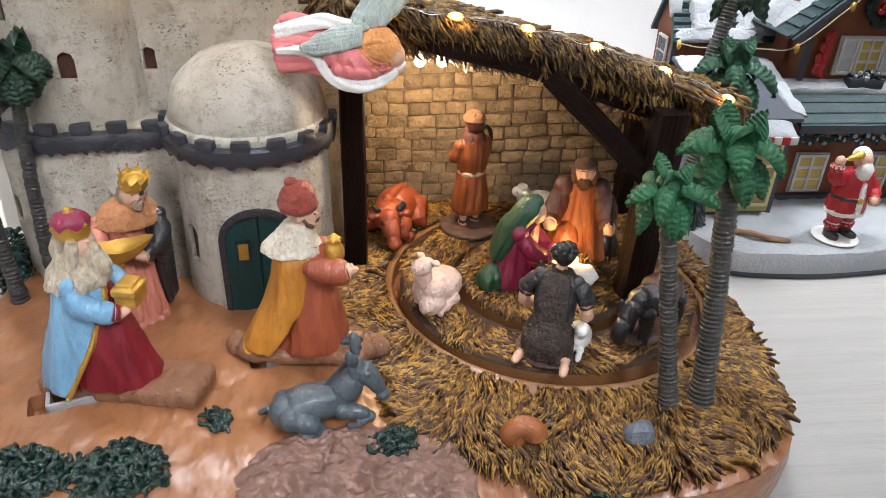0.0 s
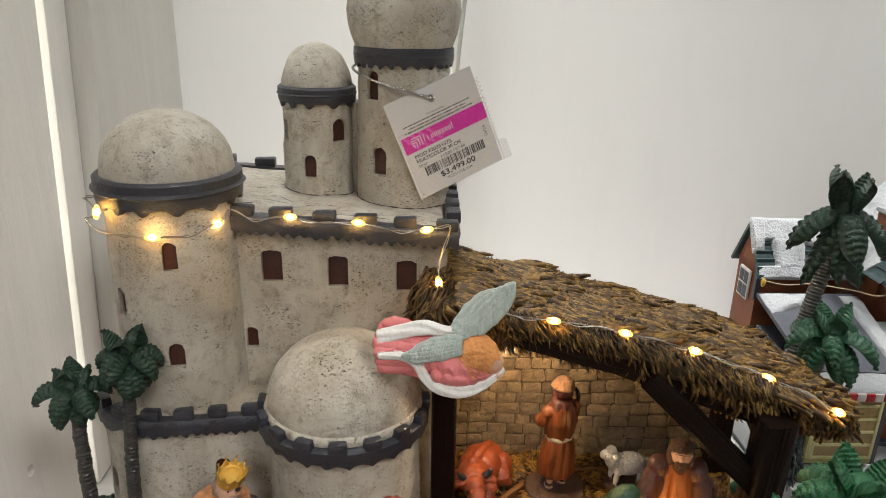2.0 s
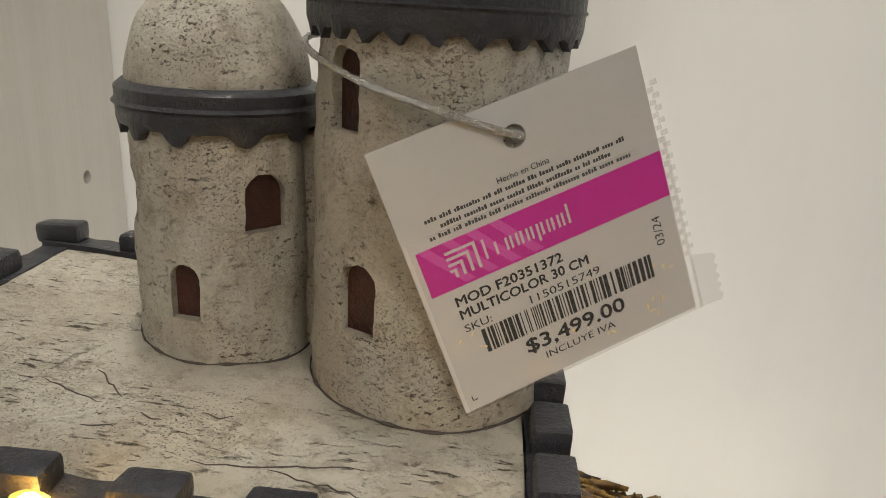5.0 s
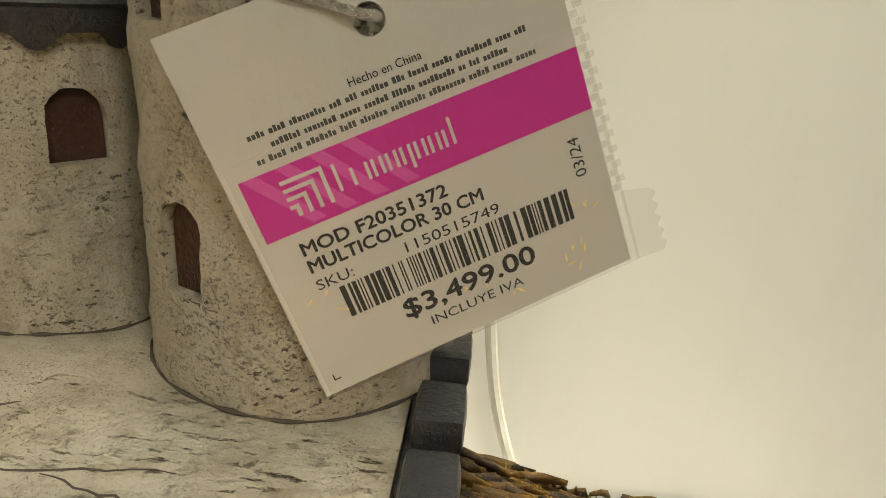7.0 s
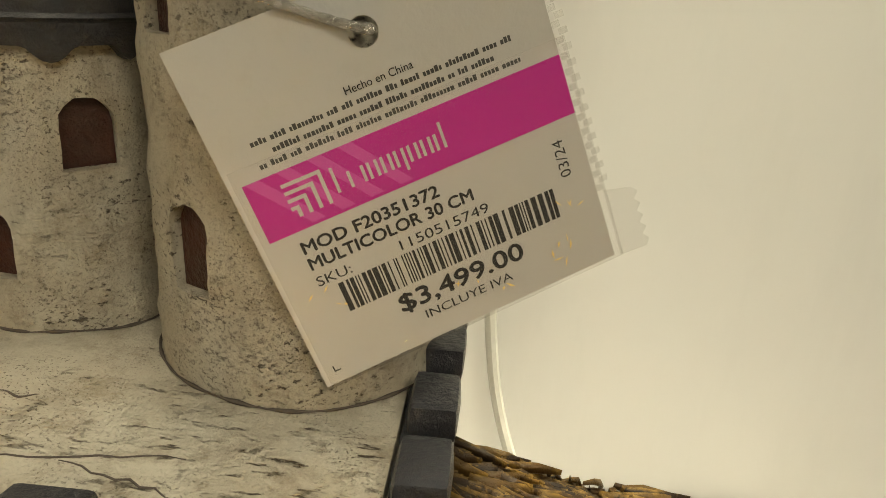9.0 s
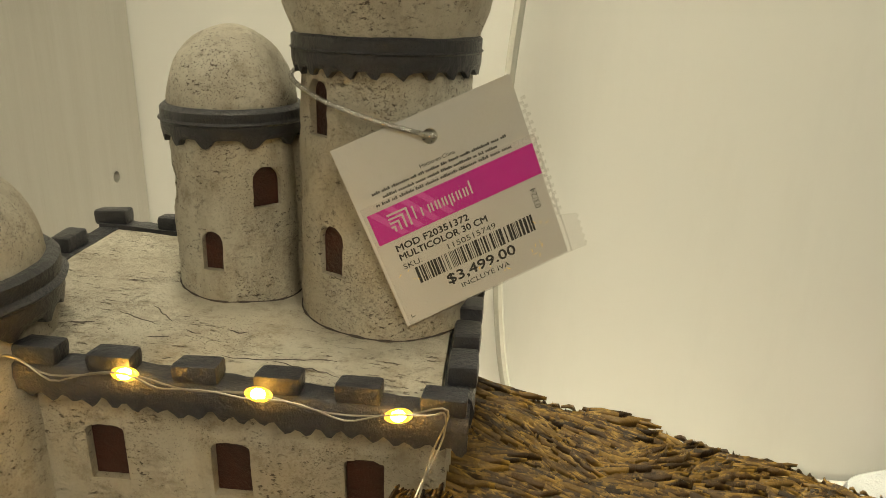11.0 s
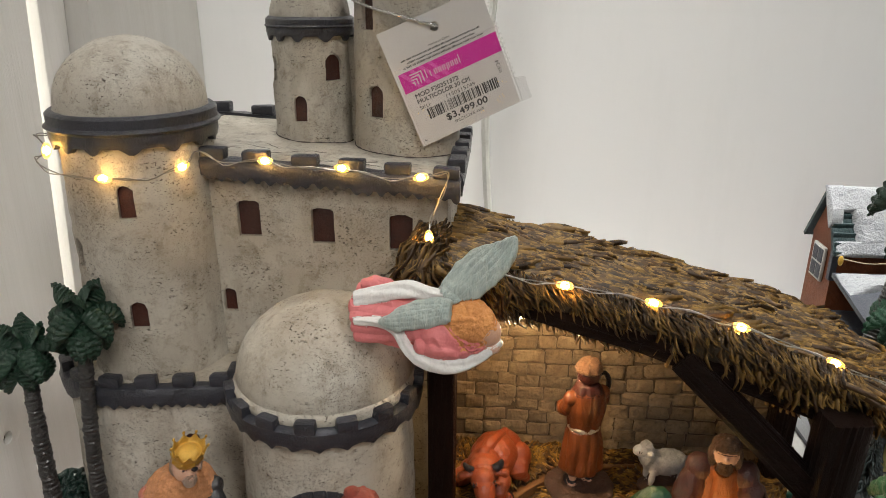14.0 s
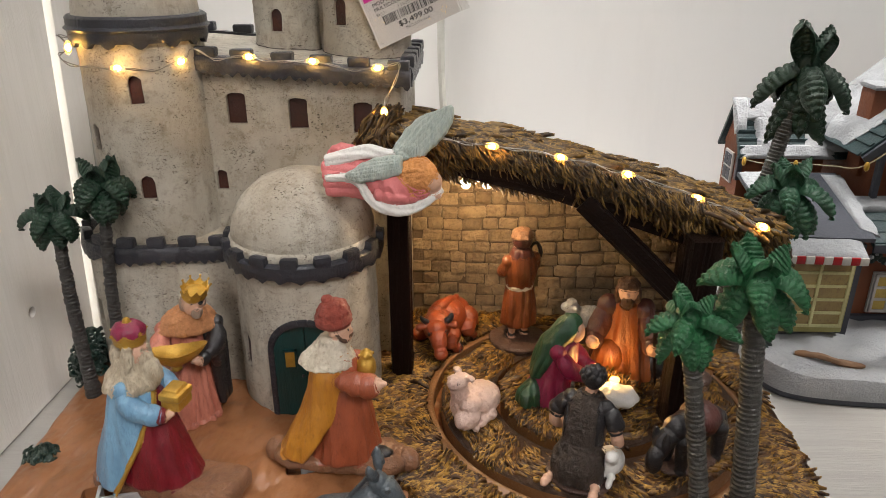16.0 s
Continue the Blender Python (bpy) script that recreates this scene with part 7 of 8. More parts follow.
# ---- the snowy toy house beyond ----
REDWALL = paint("red_brick_paint", (0.185, 0.052, 0.015), (0.09, 0.024, 0.008), 0.65, 0, 60, 500, 0.5, 0.0005)
SNOW = paint("snow_white", (0.36, 0.375, 0.39), (0.27, 0.29, 0.32), 0.5, 0, 60, 300, 0.5, 0.0016)
SHINGLE = paint("blue_green_shingle", (0.016, 0.040, 0.043), (0.007, 0.018, 0.02), 0.45, 0, 100, 500, 0.6, 0.0006)
TRIMGREY = paint("slate_trim", (0.050, 0.056, 0.072), (0.024, 0.027, 0.036), 0.5)
WHITETRIM = paint("white_trim_paint", (0.52, 0.51, 0.48), (0.36, 0.35, 0.32), 0.5, 0, 100, 500, 0.4)
YELLOWPANE = paint("yellow_pane", (0.50, 0.36, 0.07), (0.26, 0.17, 0.03), 0.3, 0, 60, 300, 0.5)
PALEYELLOW = paint("pale_yellow_paint", (0.40, 0.37, 0.13), (0.26, 0.24, 0.08), 0.45)
REDSTRIPE = paint("bright_red_paint", (0.38, 0.010, 0.015), (0.19, 0.005, 0.008), 0.4)
DARKGREEN = paint("garland_green", (0.012, 0.030, 0.022), None, 0.6, 0, 300, 1200, 0.8, 0.002)

house = thing("toy_house", "red snowy toy house with shop window, on snow base", "toy house", (0.285, 0.43, 0.0))


def hbox(name, mat, x0, x1, y0, y1, z0, z1, parent=None, label="", bevel=0.0006, m=None):
    bm = bmesh.new()
    box(bm, x0, x1, y0, y1, z0, z1, bevel)
    if m is not None:
        bm.transform(m)
    return part(name, bm, mat, parent or house, label)


def prism(name, mat, pts, y0, y1, parent=None, label=""):
    """A solid with the outline pts (x, z) from y0 to y1."""
    bm = bmesh.new()
    rings(bm, [[(x, y0, z) for x, z in pts], [(x, y1, z) for x, z in pts]])
    bmesh.ops.recalc_face_normals(bm, faces=bm.faces)
    return part(name, bm, mat, parent or house, label, smooth=False)


def sheet(name, mat, quad, thick, parent=None, label="", lumps=0.0, n=14, grow=0.0):
    """A slab over four corners, optionally lumpy like snow."""
    a, b, c, d = [Vector(p) for p in quad]
    nrm = (b - a).cross(d - a).normalized()
    if nrm.z < 0:
        nrm = -nrm
    bm = bmesh.new()
    top = []
    for i in range(n + 1):
        row = []
        for j in range(n + 1):
            u, v = i / n, j / n
            p = a * (1 - u) * (1 - v) + b * u * (1 - v) + c * u * v + d * (1 - u) * v
            e = min(u, 1 - u, v, 1 - v)
            w = thick * (1 + lumps * noise.noise(p * 90)) * (min(1, e * 6 + 0.35) if lumps else 1)
            row.append(bm.verts.new(p + nrm * w))
        top.append(row)
    low = [[bm.verts.new(v.co - nrm * (v.co - (a * (1 - i / n) * (1 - j / n) + b * (i / n) * (1 - j / n) + c * (i / n) * (j / n) + d * (1 - i / n) * (j / n))).dot(nrm)) for j, v in enumerate(r)] for i, r in enumerate(top)]
    for i in range(n):
        for j in range(n):
            bm.faces.new((top[i][j], top[i + 1][j], top[i + 1][j + 1], top[i][j + 1]))
            bm.faces.new((low[i][j + 1], low[i + 1][j + 1], low[i + 1][j], low[i][j]))
    ring_t = [top[i][0] for i in range(n + 1)] + [top[n][j] for j in range(1, n + 1)] + [top[i][n] for i in range(n - 1, -1, -1)] + [top[0][j] for j in range(n - 1, 0, -1)]
    ring_l = [low[i][0] for i in range(n + 1)] + [low[n][j] for j in range(1, n + 1)] + [low[i][n] for i in range(n - 1, -1, -1)] + [low[0][j] for j in range(n - 1, 0, -1)]
    for k in range(len(ring_t)):
        q = (k + 1) % len(ring_t)
        bm.faces.new((ring_t[q], ring_t[k], ring_l[k], ring_l[q]))
    bmesh.ops.recalc_face_normals(bm, faces=bm.faces)
    return part(name, bm, mat, parent or house, label)


# snow base
bm = bmesh.new()
pts = curve_points([(*p, 0) for p in ((0.196, 0.40), (0.194, 0.365), (0.205, 0.337), (0.25, 0.328), (0.30, 0.330), (0.36, 0.340), (0.42, 0.36), (0.44, 0.42), (0.43, 0.53), (0.33, 0.550), (0.22, 0.545), (0.198, 0.50), (0.196, 0.40))], 8)[:-1]
c0 = Vector((0.31, 0.44, 0))
loops = [[(c0.x + (p.x - c0.x) * s, c0.y + (p.y - c0.y) * s, z + (0.0022 * noise.noise(p * 40) if z > 0.01 else 0)) for p in pts] for s, z in ((0.99, 0.0), (1.0, 0.0015), (1.0, 0.004), (0.998, 0.012), (0.985, 0.0165), (0.95, 0.0180), (0.8, 0.0180), (0.5, 0.0180), (0.1, 0.0180))]
rings(bm, loops)
for f in bm.faces:
    if max(v.co.z for v in f.verts) < 0.0042:
        f.material_index = 1
part("snow_base", bm, [SNOW, TRIMGREY], house, "snow-covered base")

wing = prism("wing_wall", REDWALL, [(0.2075, 0.015), (0.262, 0.015), (0.262, 0.110), (0.2075, 0.110)], 0.460, 0.491)
bm = bmesh.new()
rings(bm, [[(x, y, z) for y, z in ((0.460, 0.109), (0.491, 0.109), (0.4755, 0.1365))] for x in (0.2068, 0.300)])
bmesh.ops.recalc_face_normals(bm, faces=bm.faces)
part("gable_wall", bm, REDWALL, house, smooth=False)
front = prism("front_wall", REDWALL, [(0.2754, 0.070), (0.3586, 0.070), (0.3586, 0.130), (0.317, 0.1665), (0.2754, 0.130)], 0.420, 0.492)
lower = prism("lower_wall", REDWALL, [(0.2600, 0.015), (0.3700, 0.015), (0.3700, 0.080), (0.2600, 0.080)], 0.402, 0.492)
for x, y, z0, z1 in ((0.2073, 0.4590, 0.090, 0.111), (0.2758, 0.4185, 0.085, 0.131), (0.3582, 0.4185, 0.085, 0.131)):
    hbox("corner_post", TRIMGREY, x - 0.0018, x + 0.0018, y - 0.001, y + 0.003, z0, z1)
wing_roof = sheet("wing_roof", SHINGLE, [(0.204, 0.456, 0.1055), (0.30, 0.456, 0.1055), (0.30, 0.4755, 0.1385), (0.204, 0.4755, 0.1385)], 0.0022)
sheet("wing_roof_rear", SHINGLE, [(0.204, 0.495, 0.1055), (0.30, 0.495, 0.1055), (0.30, 0.4755, 0.1385), (0.204, 0.4755, 0.1385)], 0.0022)
for k in range(7):
    f = k / 7
    hbox("shingle_course", SHINGLE, 0.2045, 0.268, 0.4540 + 0.0195 * f, 0.4560 + 0.0195 * f, 0.1065 + 0.033 * f, 0.1090 + 0.033 * f, wing_roof, bevel=0.0003)
sheet("snow", SNOW, [(0.2055, 0.4545, 0.1060), (0.266, 0.4545, 0.1060), (0.266, 0.4595, 0.1145), (0.2055, 0.4590, 0.1135)], 0.0030, wing_roof, "snow along the eave", 0.5)
sheet("snow", SNOW, [(0.208, 0.4680, 0.1285), (0.290, 0.4630, 0.1200), (0.290, 0.4765, 0.1410), (0.205, 0.4765, 0.1410)], 0.0036, wing_roof, "snow on the ridge", 0.6)
sheet("snow", SNOW, [(0.217, 0.4570, 0.1100), (0.236, 0.4570, 0.1100), (0.238, 0.4700, 0.1320), (0.214, 0.4700, 0.1320)], 0.0034, wing_roof, "snow patch", 0.6)
sheet("snow", SNOW, [(0.247, 0.4570, 0.1100), (0.275, 0.4570, 0.1100), (0.278, 0.4700, 0.1320), (0.249, 0.4700, 0.1320)], 0.0034, wing_roof, "snow patch", 0.6)
for s in (-1, 1):
    lo = (0.317 + s * 0.056, 0.1185)
    q = [(lo[0], 0.413, lo[1]), (0.317, 0.413, 0.1680), (0.317, 0.500, 0.1680), (lo[0], 0.500, lo[1])]
    r = sheet("gable_roof", SHINGLE, q, 0.0024)
    for k in range(9):
        f = k / 9
        bm = bmesh.new()
        x, z = lo[0] + (0.317 - lo[0]) * f, lo[1] + (0.1680 - lo[1]) * f
        box(bm, -0.0015, 0.0015, 0.414, 0.48, 0.0022, 0.0034, 0.0003)
        bm.transform(Matrix.Translation((x, 0, z)) @ pose(0, 0, 0, 0, s * 42, 0))
        part("shingle_course", bm, SHINGLE, r)
    sheet("snow", SNOW, [(0.317 + s * 0.057, 0.432, 0.1200), (0.317, 0.421, 0.1705), (0.317, 0.500, 0.1705), (0.317 + s * 0.058, 0.500, 0.1195)], 0.0042, r, "snow on the roof", 0.7, 22)
    bm = bmesh.new()
    a, b = Vector((lo[0], 0.4120, lo[1] - 0.001)), Vector((0.317, 0.4120, 0.1670))
    box(bm, 0, (b - a).length, -0.0012, 0.0012, -0.0030, 0.0018, 0.0004)
    bm.transform(Matrix.Translation(a) @ pose(0, 0, 0, 0, -math.degrees(math.atan2(b.z - a.z, b.x - a.x)), 0))
    part("bargeboard", bm, TRIMGREY, house)
sheet("snow", SNOW, [(0.2025, 0.4640, 0.1200), (0.210, 0.4640, 0.1200), (0.212, 0.4770, 0.1415), (0.2025, 0.4770, 0.1415)], 0.0040, wing_roof, "snow on the rake", 0.5)
side_win = hbox("window", WHITETRIM, 0.2055, 0.2072, 0.4685, 0.4835, 0.0850, 0.1060, bevel=0.0004)
for k in (0, 1):
    for q in (0, 1):
        hbox("pane", TRIMGREY, 0.2052, 0.2060, 0.4698 + 0.0066 * k, 0.4754 + 0.0066 * k, 0.0865 + 0.0096 * q, 0.0948 + 0.0096 * q, side_win, bevel=0)
chim = hbox("chimney", REDWALL, 0.2722, 0.2842, 0.436, 0.452, 0.100, 0.1545, bevel=0.001)
hbox("chimney_cap", SNOW, 0.2708, 0.2856, 0.4345, 0.4535, 0.1540, 0.1575, chim, "snow cap", 0.0018)


def house_window(x0, x1, z0, z1, y, cols, rows, pane=YELLOWPANE, fr=WHITETRIM, bar=0.0009):
    win = hbox("window", fr, x0 - 0.0018, x1 + 0.0018, y, y + 0.0020, z0 - 0.0018, z1 + 0.0018, bevel=0.0004)
    for i in range(cols):
        for j in range(rows):
            a, b = x0 + (x1 - x0) * i / cols, x0 + (x1 - x0) * (i + 1) / cols
            c, d = z0 + (z1 - z0) * j / rows, z0 + (z1 - z0) * (j + 1) / rows
            hbox("pane", pane, a + bar, b - bar, y - 0.0005, y + 0.001, c + bar, d - bar, win, bevel=0)
    for i in range(cols + 1):
        x = x0 + (x1 - x0) * i / cols
        hbox("muntin", fr, x - bar, x + bar, y - 0.0014, y + 0.0004, z0 - bar, z1 + bar, win, bevel=0.0002)
    for j in range(rows + 1):
        z = z0 + (z1 - z0) * j / rows
        hbox("muntin", fr, x0 - bar, x1 + bar, y - 0.0012, y + 0.0004, z - bar, z + bar, win, bevel=0.0002)
    return win


house_window(0.2790, 0.2980, 0.0240, 0.0480, 0.4000, 2, 3)
house_window(0.3240, 0.3430, 0.0240, 0.0480, 0.4000, 2, 3)
house_window(0.3095, 0.3245, 0.0970, 0.1180, 0.4180, 2, 3)
SHUTTER = paint("grey_shutter_paint", (0.42, 0.44, 0.43), (0.25, 0.27, 0.27), 0.5)
for x in (0.2975, 0.3265):
    house_window(x, x + 0.0095, 0.0970, 0.1180, 0.4176, 1, 2, SHUTTER)
bx = hbox("flower_box", TRIMGREY, 0.3055, 0.3290, 0.4110, 0.4180, 0.0885, 0.0945)
bm = bmesh.new()
for k in range(34):
    ball(bm, (0.3065 + 0.0215 * rng.random(), 0.4145 + rng.uniform(-0.003, 0.003), 0.0950 + rng.uniform(0, 0.0035)), rng.uniform(0.0012, 0.0022), 0 if k % 2 else 1, 6)
part("flowers", bm, [SNOW, DARKGREEN], bx)
bm = bmesh.new()
for k in range(90):
    a = 2 * math.pi * k / 90
    ball(bm, (0.3165 + (0.0095 + rng.uniform(-0.002, 0.002)) * math.cos(a), 0.4165 + rng.uniform(-0.001, 0.001), 0.1380 + (0.0095 + rng.uniform(-0.002, 0.002)) * math.sin(a)), 0.0022, 0, 6)
for k in range(18):
    ball(bm, (0.3165 + rng.uniform(-0.005, 0.005), 0.4140, 0.1400 + rng.uniform(-0.006, 0.004)), 0.0018, 1, 6)
part("wreath", bm, [DARKGREEN, REDSTRIPE], house, "dark green wreath with red bow")
bm = bmesh.new()
for k in range(20):
    ball(bm, (0.2860 + rng.uniform(-0.003, 0.003), 0.4165, 0.0960 + 0.0250 * k / 19), (0.0024, 0.0016, 0.0028), 0, 8)
part("red_garland", bm, REDSTRIPE, house, "hanging red garland", kind="stuff")
# bay with the yellow shop window, striped awning and snowy lean-to roof
prism("bay_wall", TRIMGREY, [(0.206, 0.015), (0.2565, 0.015), (0.2565, 0.076), (0.206, 0.076)], 0.380, 0.4485)
hbox("shop_front", PALEYELLOW, 0.2115, 0.2515, 0.3765, 0.381, 0.0205, 0.0715)
house_window(0.2135, 0.2485, 0.0260, 0.0690, 0.3755, 2, 5, paint("shop_pane", (0.34, 0.26, 0.10), (0.16, 0.09, 0.05), 0.3, 0, 50, 300, 0.6), paint("pale_muntin", (0.62, 0.60, 0.30), None, 0.45))
aw = sheet("awning", SNOW, [(0.2055, 0.365, 0.0745), (0.2505, 0.365, 0.0735), (0.2505, 0.380, 0.0810), (0.2055, 0.380, 0.0820)], 0.0018, None, "snowy awning with red stripes", 0.2)
for k in range(9):
    x = 0.2055 + 0.0450 * k / 9
    hbox("stripe", REDSTRIPE if k % 2 else WHITETRIM, x, x + 0.00495, 0.3635, 0.3652, 0.0705 - 0.0001 * k, 0.0752 - 0.0001 * k, aw)
lean = sheet("lean_to_roof", TRIMGREY, [(0.203, 0.376, 0.0800), (0.258, 0.376, 0.0790), (0.266, 0.450, 0.0960), (0.203, 0.450, 0.0960)], 0.0025)
sheet("snow", SNOW, [(0.2035, 0.428, 0.0925), (0.224, 0.434, 0.0935), (0.238, 0.4470, 0.0975), (0.2035, 0.4470, 0.0975)], 0.0035, lean, "snow on the roof", 0.6)
sheet("snow", SNOW, [(0.2535, 0.386, 0.0828), (0.261, 0.378, 0.0810), (0.268, 0.4470, 0.0968), (0.2555, 0.4470, 0.0968)], 0.0036, lean, "snow on the roof", 0.6)
bm = bmesh.new()
for k in range(10):
    ball(bm, (0.2260 + rng.uniform(-0.003, 0.003), 0.398 + rng.uniform(-0.002, 0.002), 0.0885 + rng.uniform(0, 0.004)), rng.uniform(0.0016, 0.0026), 0 if k % 3 else 1, 8)
part("red_bow", bm, [REDSTRIPE, DARKGREEN], lean, "red bow with green leaves")
porch = sheet("porch_roof", SHINGLE, [(0.264, 0.386, 0.0715), (0.372, 0.386, 0.0715), (0.372, 0.422, 0.0880), (0.264, 0.422, 0.0880)], 0.0025)
for k in range(4):
    f = k / 4
    hbox("shingle_course", SHINGLE, 0.264, 0.372, 0.386 + 0.034 * f, 0.3885 + 0.034 * f, 0.0735 + 0.0155 * f, 0.0750 + 0.0155 * f, porch, bevel=0.0003)
sheet("snow", SNOW, [(0.258, 0.4105, 0.0846), (0.372, 0.4105, 0.0846), (0.372, 0.4225, 0.0900), (0.256, 0.4225, 0.0900)], 0.0038, porch, "snow on the porch roof", 0.7, 24)
hbox("porch_fascia", TRIMGREY, 0.264, 0.372, 0.3850, 0.3870, 0.0685, 0.0735)
bm = bmesh.new()
for k in range(170):
    x = 0.265 + 0.106 * k / 169
    ball(bm, (x, 0.3880 + rng.uniform(-0.001, 0.001), 0.0645 + 0.0015 * math.sin(k * 0.35) + rng.uniform(-0.0020, 0.0015)), rng.uniform(0.0012, 0.0020), 0 if k % 5 else 1, 6)
part("garland", bm, [DARKGREEN, SNOW], house, "dark garland under the porch roof")
hbox("porch_post", TRIMGREY, 0.3684, 0.3716, 0.3880, 0.3912, 0.016, 0.0735)
hbox("foundation", TRIMGREY, 0.2590, 0.371, 0.3985, 0.404, 0.015, 0.0205)
bm = bmesh.new()
tube(bm, curve_points([(0.206, 0.4520, 0.1065), (0.222, 0.4515, 0.1035), (0.240, 0.4510, 0.1045), (0.256, 0.435, 0.1070), (0.2625, 0.410, 0.1150), (0.290, 0.409, 0.1395), (0.317, 0.409, 0.1625)], 6), 0.0004, 6)
wire = part("house_light_string", bm, paint("pale_gold_string", (0.40, 0.33, 0.20), None, 0.4), house, "thin gold string of tiny lamps")
for p in ((0.207, 0.4515, 0.105), (0.240, 0.4505, 0.1035), (0.2625, 0.4095, 0.1140), (0.290, 0.4085, 0.1390)):
    bm = bmesh.new()
    ball(bm, p, (0.0016, 0.0016, 0.0030), 0, 8)
    part("tiny_lamp", bm, GOLD, wire)
bm = bmesh.new()
tube(bm, curve_points([(0.215, 0.3535, 0.0195), (0.226, 0.349, 0.0205), (0.238, 0.3435, 0.0192), (0.248, 0.3400, 0.0195)], 4), [0.0012, 0.0018, 0.0020, 0.0017, 0.0019, 0.0021, 0.0018, 0.0019, 0.0021, 0.0018, 0.0020, 0.0014, 0.0008], 8)
rough_up(bm, 0.0006, 300)
whole("stick", bm, paint("brown_twig", (0.22, 0.12, 0.06), (0.10, 0.05, 0.025), 0.6), "brown twig lying on the snow base", "twig")
# a small frosted fir
fir = thing("toy_fir", "small frosted dark fir on the snow base", "toy tree", (0.199, 0.368, 0.0165))
items = []
for k in range(420):
    f = rng.random()
    a = rng.uniform(0, 2 * math.pi)
    rr = 0.0085 * (1 - f)
    items.append(((0.199, 0.368, 0.0185 + 0.034 * f), (math.cos(a), math.sin(a), -0.35), (0, 0, 1), rr + 0.0015, 0.0013, -0.2))
strand_part("needles", items, paint("frosted_fir", (0.10, 0.13, 0.13), (0.02, 0.035, 0.035), 0.6, 0, 300, 900, 0.8, island=0.6), fir, kind="")
bm = bmesh.new()
tube(bm, [(0.199, 0.368, 0.0160), (0.199, 0.368, 0.05)], [0.0011, 0.0004], 7)
part("trunk", bm, DARKWOOD, fir)


def red_figure(bm):
    # 0 red, 1 white, 2 black, 3 skin, 4 gold
    lathe(bm, 0, 0, [(0.0135, 0.0), (0.0138, 0.0015), (0.0120, 0.0026), (0.0002, 0.0028)], 24, 1)
    for s in (-1, 1):
        limb(bm, 0, [(s * 0.0048, 0, 0.010), (s * 0.0042, 0, 0.022)], [0.0044, 0.0052])
        limb(bm, 2, [(s * 0.0050, 0, 0.0025), (s * 0.0050, 0, 0.0095)], [0.0036, 0.0034])
        ball(bm, (s * 0.0056, -0.0025, 0.0040), (0.0036, 0.0058, 0.0026), 2, 10)
        ball(bm, (s * 0.0049, 0, 0.0105), (0.0046, 0.0046, 0.0016), 1, 12)
    loft(bm, 0, [(0, 0, 0.0185, 0.0110, 0.0090), (0, 0, 0.028, 0.0102, 0.0086), (0, 0, 0.038, 0.0092, 0.0075), (0, 0, 0.045, 0.0050, 0.0045)], 0.05, 7)
    loft(bm, 1, [(0, 0, 0.0175, 0.0118, 0.0098), (0, 0, 0.0205, 0.0118, 0.0098)], 0.05, 13)
    loft(bm, 2, [(0, 0, 0.0275, 0.0107, 0.0091), (0, 0, 0.0302, 0.0105, 0.0089)], 0.0, 7)
    limb(bm, 1, [(0, -0.0095, 0.021), (0, -0.0088, 0.030), (0, -0.0070, 0.041)], [0.0016, 0.0015, 0.0014], 8)
    box(bm, -0.0018, 0.0018, -0.0104, -0.0088, 0.0272, 0.0306, 0.0003, None, 4)
    limb(bm, 0, [(-0.0085, 0, 0.040), (-0.0150, -0.001, 0.038), (-0.0165, -0.002, 0.0475)], [0.0042, 0.0042, 0.0034])
    ball(bm, (-0.0165, -0.002, 0.0480), (0.0040, 0.0040, 0.0016), 1, 10)
    ball(bm, (-0.0160, -0.002, 0.0515), (0.0030, 0.0030, 0.0034), 3, 10)
    limb(bm, 4, [(-0.0150, -0.004, 0.0530), (-0.0060, -0.004, 0.0550)], [0.0012, 0.0030])
    limb(bm, 0, [(0.0085, 0, 0.040), (0.0140, -0.002, 0.031), (0.0085, -0.0090, 0.0290)], [0.0042, 0.0044, 0.0034])
    ball(bm, (0.0075, -0.0105, 0.0288), (0.0028, 0.0028, 0.0028), 3, 10)
    ball(bm, (0.0005, -0.001, 0.0505), (0.0050, 0.0052, 0.0058), 3, 14)
    ball(bm, (0.0005, -0.0042, 0.0450), (0.0052, 0.0040, 0.0062), 1, 14)
    ball(bm, (0.0005, 0.001, 0.0530), (0.0054, 0.0052, 0.0050), 1, 14)


figurine("red_coat_figurine", red_figure, [REDSTRIPE, WHITE, BLACK, SKIN, GOLD], "plain red and white winter figurine on a snow base", (0.279, 0.3455, 0.0178), 8)


# ---- string of small warm lamps ----
string = thing("string_lights", "thin silver wire with glowing warm drop lamps", "string lights", (-0.02, 0.30, 0.16))
WIRE = paint("silver_wire", (0.36, 0.34, 0.30), (0.20, 0.18, 0.15), 0.3, 0.9, 200, 900, 0.3, 0.0001)
BULBS = [(-0.1405, 0.2935, 0.1944), (-0.1169, 0.2850, 0.1873), (-0.0968, 0.3010, 0.1879), (-0.0691, 0.3075, 0.1892), (-0.0412, 0.3062, 0.1875), (-0.0132, 0.3060, 0.1850), (-0.0083, 0.2843, 0.1704), (0.0085, 0.2760, 0.1625), (0.0360, 0.2755, 0.1588), (0.0635, 0.2725, 0.1552), (0.0905, 0.2700, 0.1492), (0.1165, 0.2620, 0.1422), (0.1385, 0.2500, 0.1350), (0.1540, 0.2680, 0.1260), (0.1600, 0.2900, 0.1195)]
